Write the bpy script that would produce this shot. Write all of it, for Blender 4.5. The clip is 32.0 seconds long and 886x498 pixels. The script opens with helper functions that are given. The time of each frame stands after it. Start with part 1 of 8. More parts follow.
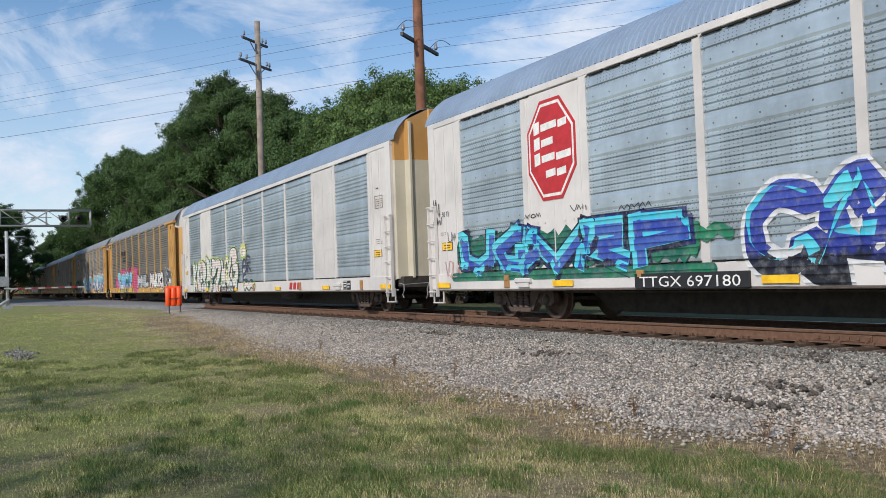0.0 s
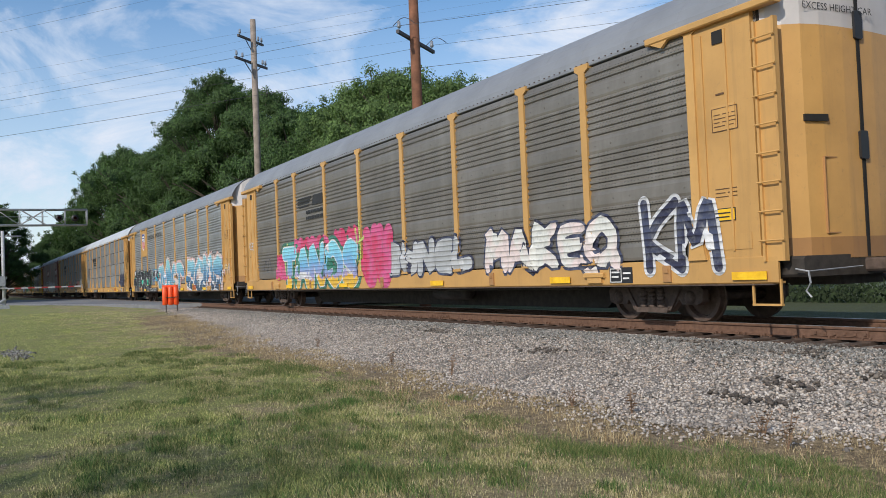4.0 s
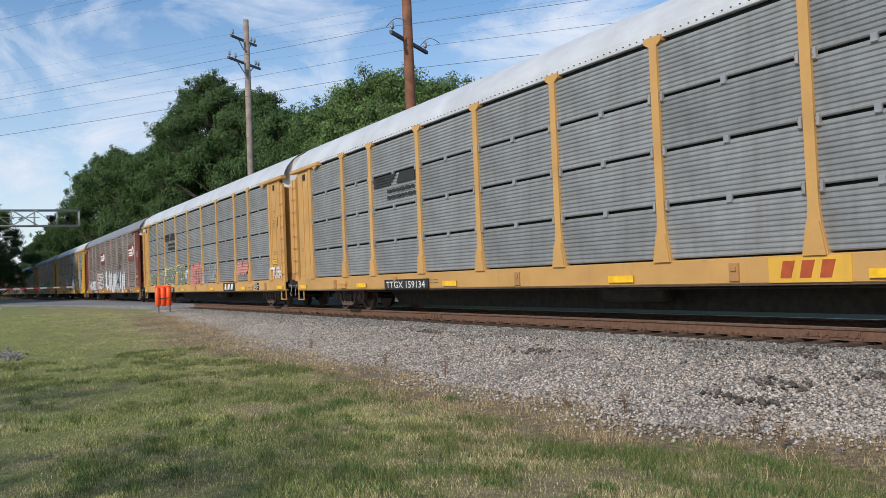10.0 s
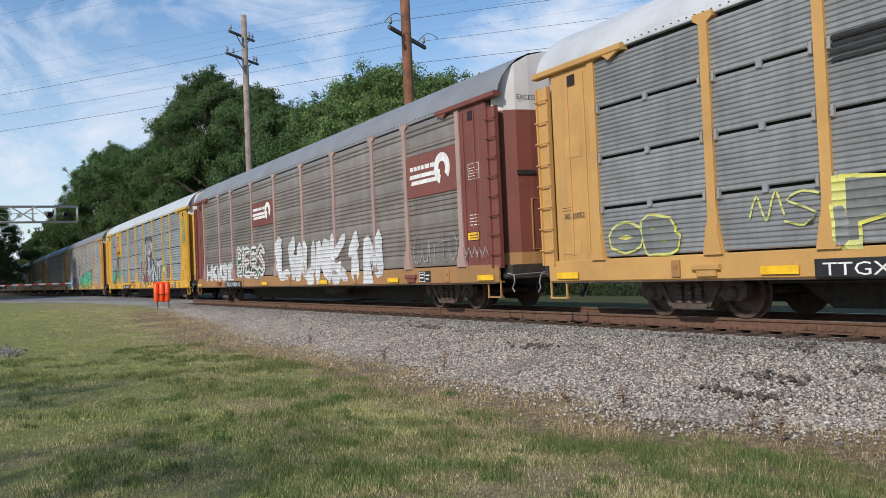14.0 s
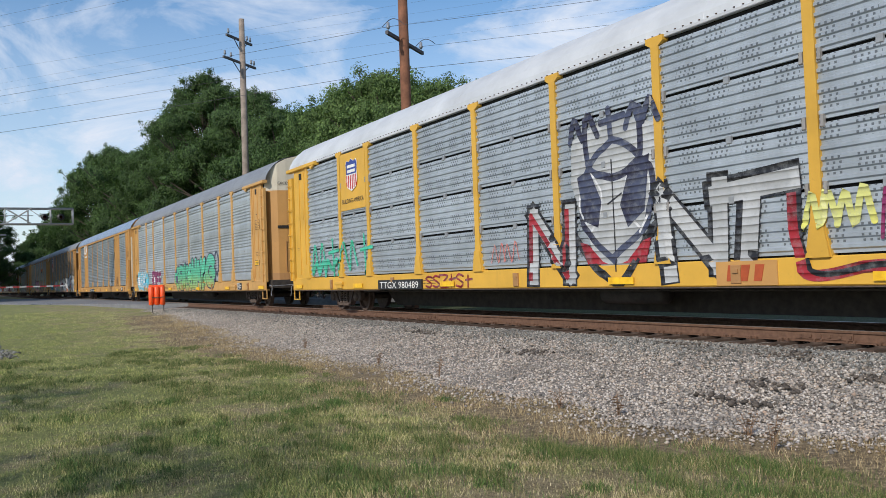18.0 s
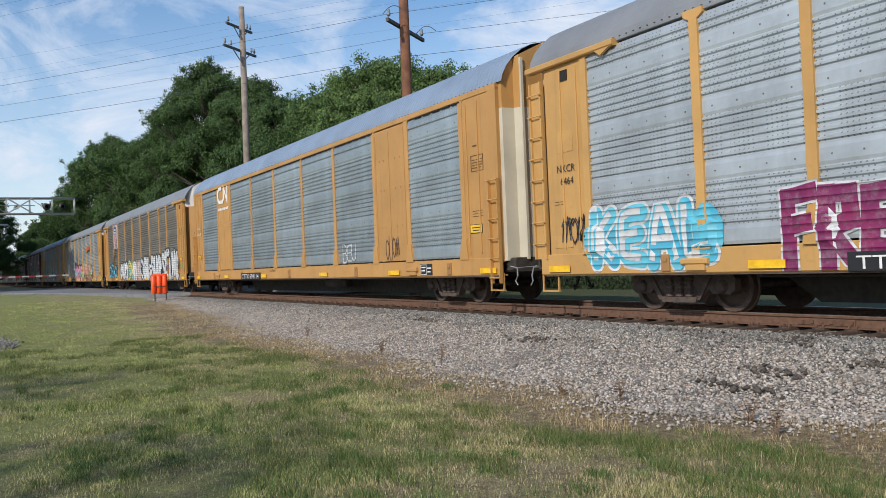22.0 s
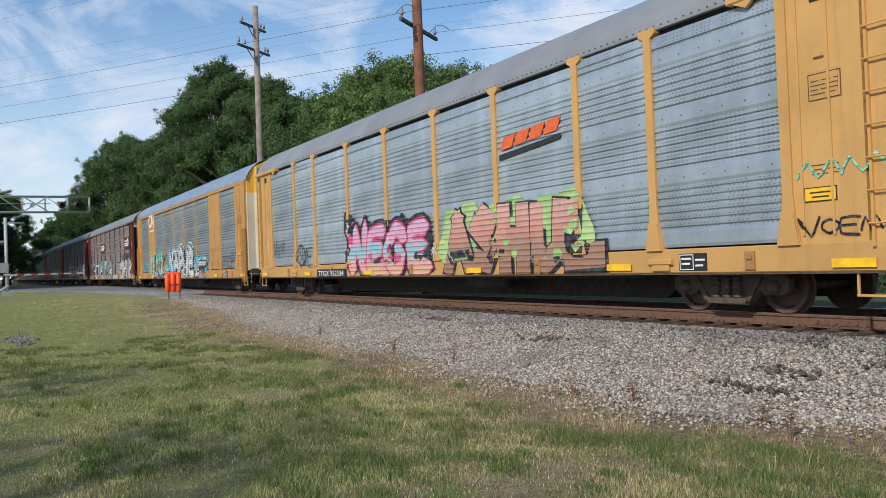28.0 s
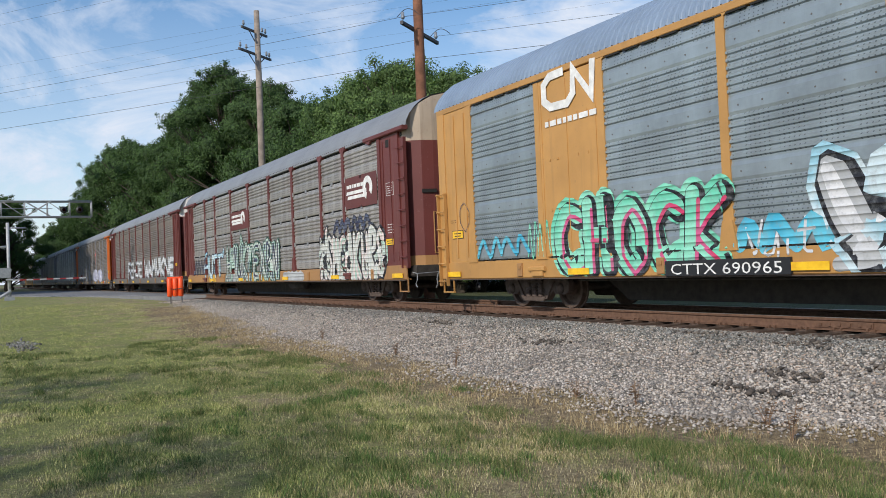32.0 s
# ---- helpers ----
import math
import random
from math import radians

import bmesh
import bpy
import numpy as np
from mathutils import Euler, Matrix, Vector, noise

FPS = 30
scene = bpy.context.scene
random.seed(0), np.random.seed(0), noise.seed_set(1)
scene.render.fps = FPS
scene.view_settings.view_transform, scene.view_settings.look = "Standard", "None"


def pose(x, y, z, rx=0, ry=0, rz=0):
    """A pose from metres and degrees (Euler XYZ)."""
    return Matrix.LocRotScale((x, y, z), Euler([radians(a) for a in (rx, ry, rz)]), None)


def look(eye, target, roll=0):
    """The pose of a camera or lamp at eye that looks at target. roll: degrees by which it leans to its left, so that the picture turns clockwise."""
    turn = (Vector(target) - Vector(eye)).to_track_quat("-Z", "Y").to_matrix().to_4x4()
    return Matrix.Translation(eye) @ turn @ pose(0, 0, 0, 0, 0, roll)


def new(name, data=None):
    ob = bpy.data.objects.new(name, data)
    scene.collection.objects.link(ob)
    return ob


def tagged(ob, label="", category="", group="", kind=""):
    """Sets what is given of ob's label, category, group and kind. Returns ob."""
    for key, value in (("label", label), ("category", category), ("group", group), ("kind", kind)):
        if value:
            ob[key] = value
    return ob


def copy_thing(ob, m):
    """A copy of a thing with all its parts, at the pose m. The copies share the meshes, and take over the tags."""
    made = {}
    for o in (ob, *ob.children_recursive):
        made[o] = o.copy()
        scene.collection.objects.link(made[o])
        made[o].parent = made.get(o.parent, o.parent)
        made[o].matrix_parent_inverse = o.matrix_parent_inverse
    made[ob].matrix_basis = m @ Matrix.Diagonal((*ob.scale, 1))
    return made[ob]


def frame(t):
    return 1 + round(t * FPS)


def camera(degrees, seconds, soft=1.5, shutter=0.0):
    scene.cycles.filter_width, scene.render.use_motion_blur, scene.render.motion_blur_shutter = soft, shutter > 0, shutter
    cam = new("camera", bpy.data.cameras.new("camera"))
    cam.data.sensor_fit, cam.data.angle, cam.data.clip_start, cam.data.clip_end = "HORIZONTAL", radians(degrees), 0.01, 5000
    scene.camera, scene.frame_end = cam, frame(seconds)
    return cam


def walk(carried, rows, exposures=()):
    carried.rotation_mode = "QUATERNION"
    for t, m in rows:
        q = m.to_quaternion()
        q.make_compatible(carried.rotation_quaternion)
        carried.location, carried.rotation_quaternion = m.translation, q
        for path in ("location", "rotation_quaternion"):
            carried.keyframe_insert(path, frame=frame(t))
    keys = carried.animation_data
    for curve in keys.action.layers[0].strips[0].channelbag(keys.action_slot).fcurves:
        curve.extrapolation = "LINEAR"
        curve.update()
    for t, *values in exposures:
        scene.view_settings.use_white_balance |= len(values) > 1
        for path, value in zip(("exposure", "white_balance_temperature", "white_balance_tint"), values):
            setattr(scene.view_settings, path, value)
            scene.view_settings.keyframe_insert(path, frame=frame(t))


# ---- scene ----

EXPO = 0.0
# ---------------------------------------------------------------- camera
EYE = (0.0, 0.0, 0.981)
cam = camera(55.25, 32.0, soft=0.85)
# seconds, turn to the left of the track's normal, tilt up, lean
VIEW = (
    (0, 60.961, 1.899, 2.089), (0.5, 60.937, 1.774, 2.211), (1, 60.906, 1.668, 2.235),
    (1.5, 60.838, 1.640, 2.257), (2, 60.740, 1.672, 2.182), (2.5, 60.755, 1.675, 2.165),
    (3, 60.715, 1.716, 2.225), (3.5, 60.783, 1.777, 2.326), (5.5, 60.604, 1.448, 2.416),
    (6, 60.621, 1.343, 2.390), (6.5, 60.661, 1.286, 2.353), (7, 60.716, 1.354, 2.335),
    (7.5, 60.706, 1.525, 2.253), (8, 60.509, 1.684, 2.300), (8.5, 60.263, 1.720, 2.446),
    (9, 60.263, 1.720, 2.446), (9.5, 60.352, 1.768, 2.365), (10, 60.314, 1.760, 2.379),
    (10.5, 60.289, 1.728, 2.435), (11, 60.260, 1.777, 2.446), (11.5, 60.220, 1.820, 2.346),
    (12, 60.313, 1.783, 2.378), (12.5, 60.346, 1.718, 2.468), (13, 60.354, 1.586, 2.597),
    (13.5, 60.335, 1.459, 2.640), (14, 60.239, 1.442, 2.507), (14.5, 60.062, 1.436, 2.415),
    (16.5, 59.861, 1.523, 2.523), (17, 59.942, 1.485, 2.409), (17.5, 59.925, 1.624, 2.178),
    (18, 59.947, 1.791, 2.066), (18.5, 60.023, 1.785, 2.179), (19, 60.127, 1.585, 2.380),
    (19.5, 60.055, 1.448, 2.447), (20, 60.039, 1.382, 2.463), (20.5, 60.099, 1.262, 2.438),
    (21, 60.105, 1.163, 2.491), (21.5, 60.039, 1.072, 2.406), (22, 60.098, 0.962, 2.348),
    (22.5, 60.195, 1.036, 2.289), (23, 60.204, 1.129, 2.241), (23.5, 60.190, 1.137, 2.334),
    (24, 60.105, 1.130, 2.336), (24.5, 59.963, 1.088, 2.291), (25, 59.968, 1.008, 2.331),
    (25.5, 60.096, 1.006, 2.323), (27.5, 60.671, 0.908, 2.292), (28, 60.951, 0.930, 2.174),
    (28.5, 60.980, 0.913, 2.220), (29, 60.965, 0.914, 2.293), (29.5, 60.990, 0.963, 2.346),
    (30, 61.045, 1.095, 2.310), (30.5, 61.077, 1.194, 2.304), (31, 61.063, 1.240, 2.253),
    (31.5, 61.012, 1.227, 2.340), (32, 61.063, 1.173, 2.370),
)


def aim(turn, tilt, lean):
    a, b = radians(turn), radians(tilt)
    return look(EYE, (EYE[0] - math.sin(a) * math.cos(b), EYE[1] + math.cos(a) * math.cos(b), EYE[2] + math.sin(b)), -lean)


walk(cam, [(t, aim(a, b, c)) for t, a, b, c in VIEW], exposures=((0.0, EXPO), (32.0, EXPO)))

# way of the train along the track, in metres, by the second
TRAVEL = (
    (0, -174.41), (0.5, -169.45), (1, -164.37), (1.5, -159.11), (2, -153.68), (2.5, -148.60),
    (3, -143.31), (3.5, -138.09), (5.5, -116.22), (6, -110.82), (6.5, -105.53), (7, -100.12),
    (7.5, -95.00), (8, -89.62), (8.5, -84.21), (9, -79.09), (9.5, -73.99), (10, -68.83),
    (10.5, -63.51), (11, -58.16), (11.5, -52.93), (12, -47.81), (12.5, -42.53), (13, -37.20),
    (13.5, -31.83), (14, -26.46), (14.5, -21.14), (16.5, -0.00), (17, 5.17), (17.5, 10.55),
    (18, 16.05), (18.5, 21.64), (19, 27.26), (19.5, 32.87), (20, 38.41), (20.5, 43.84),
    (21, 49.15), (21.5, 54.40), (22, 59.75), (22.5, 65.16), (23, 70.86), (23.5, 76.39),
    (24, 81.66), (24.5, 86.92), (25, 92.32), (25.5, 97.89), (27.5, 120.03), (28, 125.66),
    (28.5, 131.13), (29, 136.40), (29.5, 141.78), (30, 147.50), (30.5, 152.94), (31, 158.12),
    (31.5, 163.66), (32, 169.25),
)
GAP0 = 126.63      # place of the coupling behind the second car when the travel is 0
PITCH = 28.6
TRACK_Y = 11.67   # centre line of the track; rail heads at z = 0

# ---------------------------------------------------------------- light
SUN_EL, SUN_AZ = 33.0, 206.0      # azimuth of the sun counted from +y towards -x, so 180 stands square before the train's side
SUN_DIR = Vector((-math.sin(radians(SUN_AZ)) * math.cos(radians(SUN_EL)), math.cos(radians(SUN_AZ)) * math.cos(radians(SUN_EL)), math.sin(radians(SUN_EL))))
sun = new("sun", bpy.data.lights.new("sun", "SUN"))
sun.data.energy, sun.data.angle, sun.data.color = 3.25, radians(1.0), (1.0, 0.93, 0.83)
sun.matrix_world = look((0, 0, 60), Vector((0, 0, 60)) - SUN_DIR)


def build_sky():
    world = bpy.data.worlds.new("sky")
    scene.world = world
    world.use_nodes = True
    nt = world.node_tree
    nt.nodes.clear()
    out = nt.nodes.new("ShaderNodeOutputWorld")
    bg = nt.nodes.new("ShaderNodeBackground")
    sky = nt.nodes.new("ShaderNodeTexSky")
    sky.sky_type = "NISHITA"
    sky.sun_disc = False
    sky.sun_elevation = radians(SUN_EL)
    sky.sun_rotation = math.atan2(SUN_DIR.x, SUN_DIR.y)
    sky.air_density, sky.dust_density, sky.ozone_density = 1.0, 0.35, 2.2
    bg.inputs["Strength"].default_value = 0.142
    # thin high cloud over the whole dome: long wisps and broader veils
    tc = nt.nodes.new("ShaderNodeTexCoord")
    mp = nt.nodes.new("ShaderNodeMapping")
    mp.inputs["Rotation"].default_value = (0.25, 0.35, 0.9)
    mp.inputs["Scale"].default_value = (1.3, 3.6, 7.5)
    n1 = nt.nodes.new("ShaderNodeTexNoise")
    n1.inputs["Scale"].default_value, n1.inputs["Detail"].default_value, n1.inputs["Roughness"].default_value = 1.6, 9.0, 0.62
    n1.inputs["Distortion"].default_value = 0.5
    ramp = nt.nodes.new("ShaderNodeValToRGB")
    ramp.color_ramp.elements[0].position, ramp.color_ramp.elements[1].position = 0.47, 0.74
    mix = nt.nodes.new("ShaderNodeMixRGB")
    mix.inputs["Color2"].default_value = (5.2, 5.7, 6.6, 1)
    nt.links.new(tc.outputs["Generated"], mp.inputs["Vector"])
    nt.links.new(mp.outputs["Vector"], n1.inputs["Vector"])
    nt.links.new(n1.outputs["Fac"], ramp.inputs["Fac"])
    # haze thickens towards the horizon
    sep = nt.nodes.new("ShaderNodeSeparateXYZ")
    low = nt.nodes.new("ShaderNodeMapRange")
    low.inputs["From Min"].default_value, low.inputs["From Max"].default_value = 0.34, 0.02
    low.inputs["To Max"].default_value = 0.62
    low.clamp = True
    add = nt.nodes.new("ShaderNodeMath")
    add.operation, add.use_clamp = "ADD", True
    nt.links.new(tc.outputs["Generated"], sep.inputs[0])
    nt.links.new(sep.outputs[2], low.inputs["Value"])
    nt.links.new(low.outputs[0], add.inputs[0])
    nt.links.new(ramp.outputs["Color"], add.inputs[1])
    nt.links.new(add.outputs[0], mix.inputs["Fac"])
    hs = nt.nodes.new("ShaderNodeHueSaturation")
    hs.inputs["Saturation"].default_value, hs.inputs["Value"].default_value = 1.22, 1.0
    nt.links.new(sky.outputs["Color"], hs.inputs["Color"])
    nt.links.new(hs.outputs["Color"], mix.inputs["Color1"])
    nt.links.new(mix.outputs["Color"], bg.inputs["Color"])
    nt.links.new(bg.outputs["Background"], out.inputs["Surface"])


build_sky()


# ---------------------------------------------------------------- materials
class Nodes:
    """A material's node tree with short calls."""

    def __init__(self, name):
        self.mat = bpy.data.materials.new(name)
        self.mat.use_nodes = True
        self.t = self.mat.node_tree
        self.b = self.t.nodes["Principled BSDF"]

    def n(self, kind, **inputs):
        node = self.t.nodes.new("ShaderNode" + kind)
        for key, value in inputs.items():
            node.inputs[key.replace("_", " ")].default_value = value
        return node

    def link(self, a, b):
        self.t.links.new(a, b)

    def coords(self, which="Object", scale=(1, 1, 1)):
        tc, mp = self.n("TexCoord"), self.n("Mapping", Scale=scale)
        self.link(tc.outputs[which], mp.inputs["Vector"])
        return mp.outputs["Vector"]

    def place(self, scale=(1, 1, 1)):
        g, mp = self.n("NewGeometry"), self.n("Mapping", Scale=scale)
        self.link(g.outputs["Position"], mp.inputs["Vector"])
        return mp.outputs["Vector"]

    def noise(self, vec, scale, detail=5.0, rough=0.6):
        x = self.n("TexNoise", Scale=scale, Detail=detail, Roughness=rough)
        self.link(vec, x.inputs["Vector"])
        return x.outputs["Fac"]

    def ramp(self, fac, stops):
        r = self.n("ValToRGB")
        while len(r.color_ramp.elements) < len(stops):
            r.color_ramp.elements.new(0.5)
        for e, (p, c) in zip(r.color_ramp.elements, stops):
            e.position = p
            e.color = (*c, 1) if len(c) == 3 else c
        self.link(fac, r.inputs["Fac"])
        return r.outputs["Color"]

    def mix(self, fac, a, b, blend="MIX"):
        m = self.n("MixRGB")
        m.blend_type = blend
        for socket, v in zip(("Fac", "Color1", "Color2"), (fac, a, b)):
            if isinstance(v, (int, float)):
                m.inputs[socket].default_value = v
            elif isinstance(v, tuple):
                m.inputs[socket].default_value = (*v, 1)
            else:
                self.link(v, m.inputs[socket])
        return m.outputs["Color"]

    def math(self, op, a, b=0.0):
        m = self.n("Math")
        m.operation = op
        for i, v in enumerate((a, b)):
            if isinstance(v, (int, float)):
                m.inputs[i].default_value = v
            else:
                self.link(v, m.inputs[i])
        return m.outputs[0]

    def out(self, color, rough=0.6, metal=0.0, bump=None, strength=0.3, dist=0.02):
        for socket, v in (("Base Color", color), ("Roughness", rough), ("Metallic", metal)):
            if isinstance(v, tuple):
                self.b.inputs[socket].default_value = (*v, 1)
            elif isinstance(v, (int, float)):
                self.b.inputs[socket].default_value = v
            else:
                self.link(v, self.b.inputs[socket])
        if bump is not None:
            bp = self.n("Bump", Strength=strength, Distance=dist)
            self.link(bump, bp.inputs["Height"])
            self.link(bp.outputs["Normal"], self.b.inputs["Normal"])
        return self.mat


def scaled(c, k):
    return tuple(min(1.0, x * k) for x in c)


def painted(name, color, dirt=(0.10, 0.075, 0.05), amount=0.5, rough=0.5):
    """Weathered paint on steel: faded patches, vertical streaks, scuffs."""
    m = Nodes(name)
    v, vs = m.coords(), m.coords(scale=(2.2, 2.2, 0.16))
    rnd = m.n("ObjectInfo").outputs["Random"]
    fade = m.ramp(m.noise(v, 0.9), ((0.3, scaled(color, 0.86)), (0.7, scaled(color, 1.1))))
    streak = m.ramp(m.noise(vs, 2.2, 5.0, 0.6), ((0.57, (0, 0, 0)), (0.88, (0.8, 0.8, 0.8))))
    stain = m.ramp(m.noise(m.coords(scale=(1, 1, 0.6)), 1.7, 8.0, 0.75), ((0.60, (0, 0, 0)), (0.78, (0.6, 0.6, 0.6))))
    spots = m.ramp(m.noise(v, 9.0, 6.0, 0.7), ((0.6, (0, 0, 0)), (0.74, (1, 1, 1))))
    c = m.mix(m.mix(amount, (0, 0, 0), streak), fade, dirt)
    c = m.mix(m.mix(amount, (0, 0, 0), stain), c, (0.20, 0.105, 0.05))
    c = m.mix(m.mix(amount * 0.7, (0, 0, 0), spots), c, scaled(dirt, 1.4))
    tone = m.math("ADD", m.math("MULTIPLY", rnd, 0.14), 0.93)
    c = m.mix(1.0, c, tone, "MULTIPLY")
    return m.out(c, rough, 0.0, m.noise(v, 14.0), 0.12, 0.01)


def sheet(name, color, dirt, amount, holes="", metal=0.25, rough=0.42):
    """Galvanised corrugated sheet: mottled zinc, dirt streaks, rows of punched holes."""
    m = Nodes(name)
    v, vs, vh = m.coords(), m.coords(scale=(1.6, 1.6, 0.22)), m.coords(scale=(0.35, 1, 3.0))
    rnd = m.n("ObjectInfo").outputs["Random"]
    base = m.ramp(m.noise(v, 0.75, 7.0, 0.62), ((0.30, scaled(color, 0.66)), (0.52, color), (0.72, scaled(color, 1.22))))
    grime = m.ramp(m.noise(vs, 2.0, 8.0, 0.72), ((0.42, (0, 0, 0)), (0.78, (1, 1, 1))))
    bands = m.ramp(m.noise(vh, 1.6, 5.0), ((0.4, (0, 0, 0)), (0.7, (1, 1, 1))))
    c = m.mix(m.mix(amount, (0, 0, 0), grime), base, dirt)
    c = m.mix(m.mix(amount * 0.6, (0, 0, 0), bands), c, scaled(dirt, 1.2))
    rust = m.ramp(m.noise(m.coords(scale=(1, 1, 0.55)), 0.7, 7.0, 0.7), ((0.60, (0, 0, 0)), (0.74, (0.75, 0.75, 0.75))))
    c = m.mix(m.mix(min(1.0, amount * 1.6), (0, 0, 0), rust), c, (0.13, 0.075, 0.05))
    if holes:
        sep = m.n("SeparateXYZ")
        m.link(m.coords(), sep.inputs[0])
        px, pz, size, rows, groups = {"fine": (0.05, 0.075, 0.30, 0.0, 0.62), "big": (0.095, 0.07, 0.24, 0.42, 0.66), "rows": (0.085, 0.06, 0.17, 0.30, 0.74)}[holes]
        fx = m.math("ABSOLUTE", m.math("SUBTRACT", m.math("FRACT", m.math("DIVIDE", m.math("ADD", sep.outputs[0], 50.0), px)), 0.5))
        fz = m.math("ABSOLUTE", m.math("SUBTRACT", m.math("FRACT", m.math("DIVIDE", m.math("ADD", sep.outputs[2], 50.0), pz)), 0.5))
        dot = m.math("MULTIPLY", m.math("LESS_THAN", fx, size * 0.8), m.math("LESS_THAN", fz, size))
        band = m.math("GREATER_THAN", m.math("FRACT", m.math("DIVIDE", m.math("ADD", sep.outputs[2], 50.0), 1.0 if holes == "rows" else 0.45)), rows) if rows else 1.0
        gap = m.math("LESS_THAN", m.math("FRACT", m.math("DIVIDE", m.math("ADD", sep.outputs[0], 50.0), 0.62)), groups)
        c = m.mix(m.math("MULTIPLY", m.math("MULTIPLY", dot, m.math("MULTIPLY", band, gap)), 0.7 if holes == "big" else 0.6), c, (0.03, 0.03, 0.032))
    tone = m.math("ADD", m.math("MULTIPLY", rnd, 0.22), 0.89)
    c = m.mix(1.0, c, tone, "MULTIPLY")
    return m.out(c, rough, metal, m.noise(v, 10.0), 0.15, 0.01)


def plain(name, color, rough=0.6, metal=0.0, spread=0.18, scale=6.0):
    m = Nodes(name)
    f = m.noise(m.coords(), scale)
    return m.out(m.ramp(f, ((0.3, scaled(color, 1 - spread)), (0.7, scaled(color, 1 + spread)))), rough, metal, f, 0.15, 0.01)


def spray(name, a, b, third=None, size=1.6, fade=()):
    """Spray paint: cloudy between its colours, or fading with height; worn thin in places, over the sheet's ribs."""
    m = Nodes(name)
    v = m.coords()
    sep = m.n("SeparateXYZ")
    m.link(v, sep.inputs[0])
    if fade:
        up = m.math("DIVIDE", m.math("SUBTRACT", sep.outputs[2], 0.6), 2.0)
        c = m.ramp(m.math("ADD", up, m.math("MULTIPLY", m.math("SUBTRACT", m.noise(v, 2.2, 3.0), 0.5), 0.35)), tuple(((z - 0.6) / 2.0, q) for z, q in fade))
    else:
        c = m.ramp(m.noise(v, size, 2.0, 0.5), ((0.40, a), (0.50, b), (0.60, third)) if third else ((0.42, a), (0.58, b)))
    worn = m.ramp(m.noise(v, 7.0, 6.0, 0.75), ((0.48, (0, 0, 0)), (0.70, (0.5, 0.5, 0.5))))
    c = m.mix(worn, c, (0.27, 0.28, 0.28))
    rib = m.math("MULTIPLY", m.math("ABSOLUTE", m.math("SUBTRACT", m.math("FRACT", m.math("DIVIDE", sep.outputs[2], 0.12)), 0.5)), 2.0)
    return m.out(c, 0.5, 0.0, m.math("POWER", rib, 3.0), 0.75, 0.03)


M = {}
M["yellow"] = painted("yellow_paint", (0.575, 0.325, 0.105), amount=0.40)
M["amber"] = painted("amber_paint", (0.52, 0.275, 0.085), amount=0.45)
M["bright_yellow"] = painted("bright_yellow_paint", (0.67, 0.38, 0.05), amount=0.28)
M["white"] = painted("white_paint", (0.64, 0.605, 0.58), (0.34, 0.27, 0.22), 0.28)
M["maroon"] = painted("maroon_paint", (0.14, 0.035, 0.03), (0.25, 0.17, 0.14), 0.4)
M["brown_red"] = painted("brown_red_paint", (0.20, 0.06, 0.043), (0.30, 0.22, 0.18), 0.45)
M["faded_post"] = painted("faded_post_paint", (0.40, 0.27, 0.24), (0.20, 0.08, 0.06), 0.5)
M["rust_amber"] = painted("rusty_amber_paint", (0.40, 0.21, 0.08), (0.13, 0.07, 0.05), 0.6)
M["rust_tan"] = painted("rusty_cream_paint", (0.50, 0.40, 0.30), (0.19, 0.075, 0.035), 0.75)
M["dull_sill"] = painted("dull_grey_sill", (0.16, 0.145, 0.13), (0.09, 0.07, 0.055), 0.6)
M["cream"] = painted("cream_paint", (0.56, 0.51, 0.40), (0.27, 0.2, 0.13), 0.4)
M["orange"] = painted("orange_paint", (0.62, 0.16, 0.03), amount=0.35)
M["sheet_blue"] = sheet("blue_grey_sheet", (0.46, 0.53, 0.575), (0.24, 0.26, 0.27), 0.30, "rows", 0.45, 0.36)
M["sheet_teal"] = sheet("grey_green_sheet", (0.35, 0.405, 0.43), (0.22, 0.235, 0.24), 0.38, "rows", 0.4, 0.38)
M["sheet_silver"] = sheet("silver_sheet", (0.43, 0.475, 0.515), (0.31, 0.32, 0.33), 0.24, "big", 0.3, 0.38)
M["sheet_grey"] = sheet("grey_sheet", (0.33, 0.345, 0.35), (0.17, 0.15, 0.13), 0.5)
M["sheet_light"] = sheet("light_grey_sheet", (0.455, 0.50, 0.53), (0.30, 0.31, 0.315), 0.32, "rows", 0.3, 0.42)
M["sheet_dark"] = sheet("dark_dirty_sheet", (0.215, 0.20, 0.175), (0.13, 0.105, 0.08), 0.5, "rows")
M["sheet_brown"] = sheet("brown_dirty_sheet", (0.285, 0.25, 0.22), (0.13, 0.10, 0.08), 0.55, "rows")
M["sheet_pale"] = sheet("pale_dirty_sheet", (0.40, 0.38, 0.35), (0.22, 0.17, 0.15), 0.45, "fine")
M["roof_white"] = painted("white_roof", (0.53, 0.545, 0.56), (0.3, 0.29, 0.27), 0.3, 0.45)
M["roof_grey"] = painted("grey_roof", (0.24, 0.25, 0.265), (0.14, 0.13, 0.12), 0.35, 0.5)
M["roof_blue"] = painted("blue_grey_roof", (0.22, 0.285, 0.38), (0.16, 0.16, 0.17), 0.3, 0.4)
# near-black colour that puts shade into the car's inside and openings
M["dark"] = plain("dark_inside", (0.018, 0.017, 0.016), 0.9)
M["under"] = plain("underframe_grime", (0.045, 0.038, 0.032), 0.85, 0.0, 0.4)
M["truck"] = plain("truck_rust", (0.105, 0.075, 0.06), 0.8, 0.1, 0.4, 8.0)
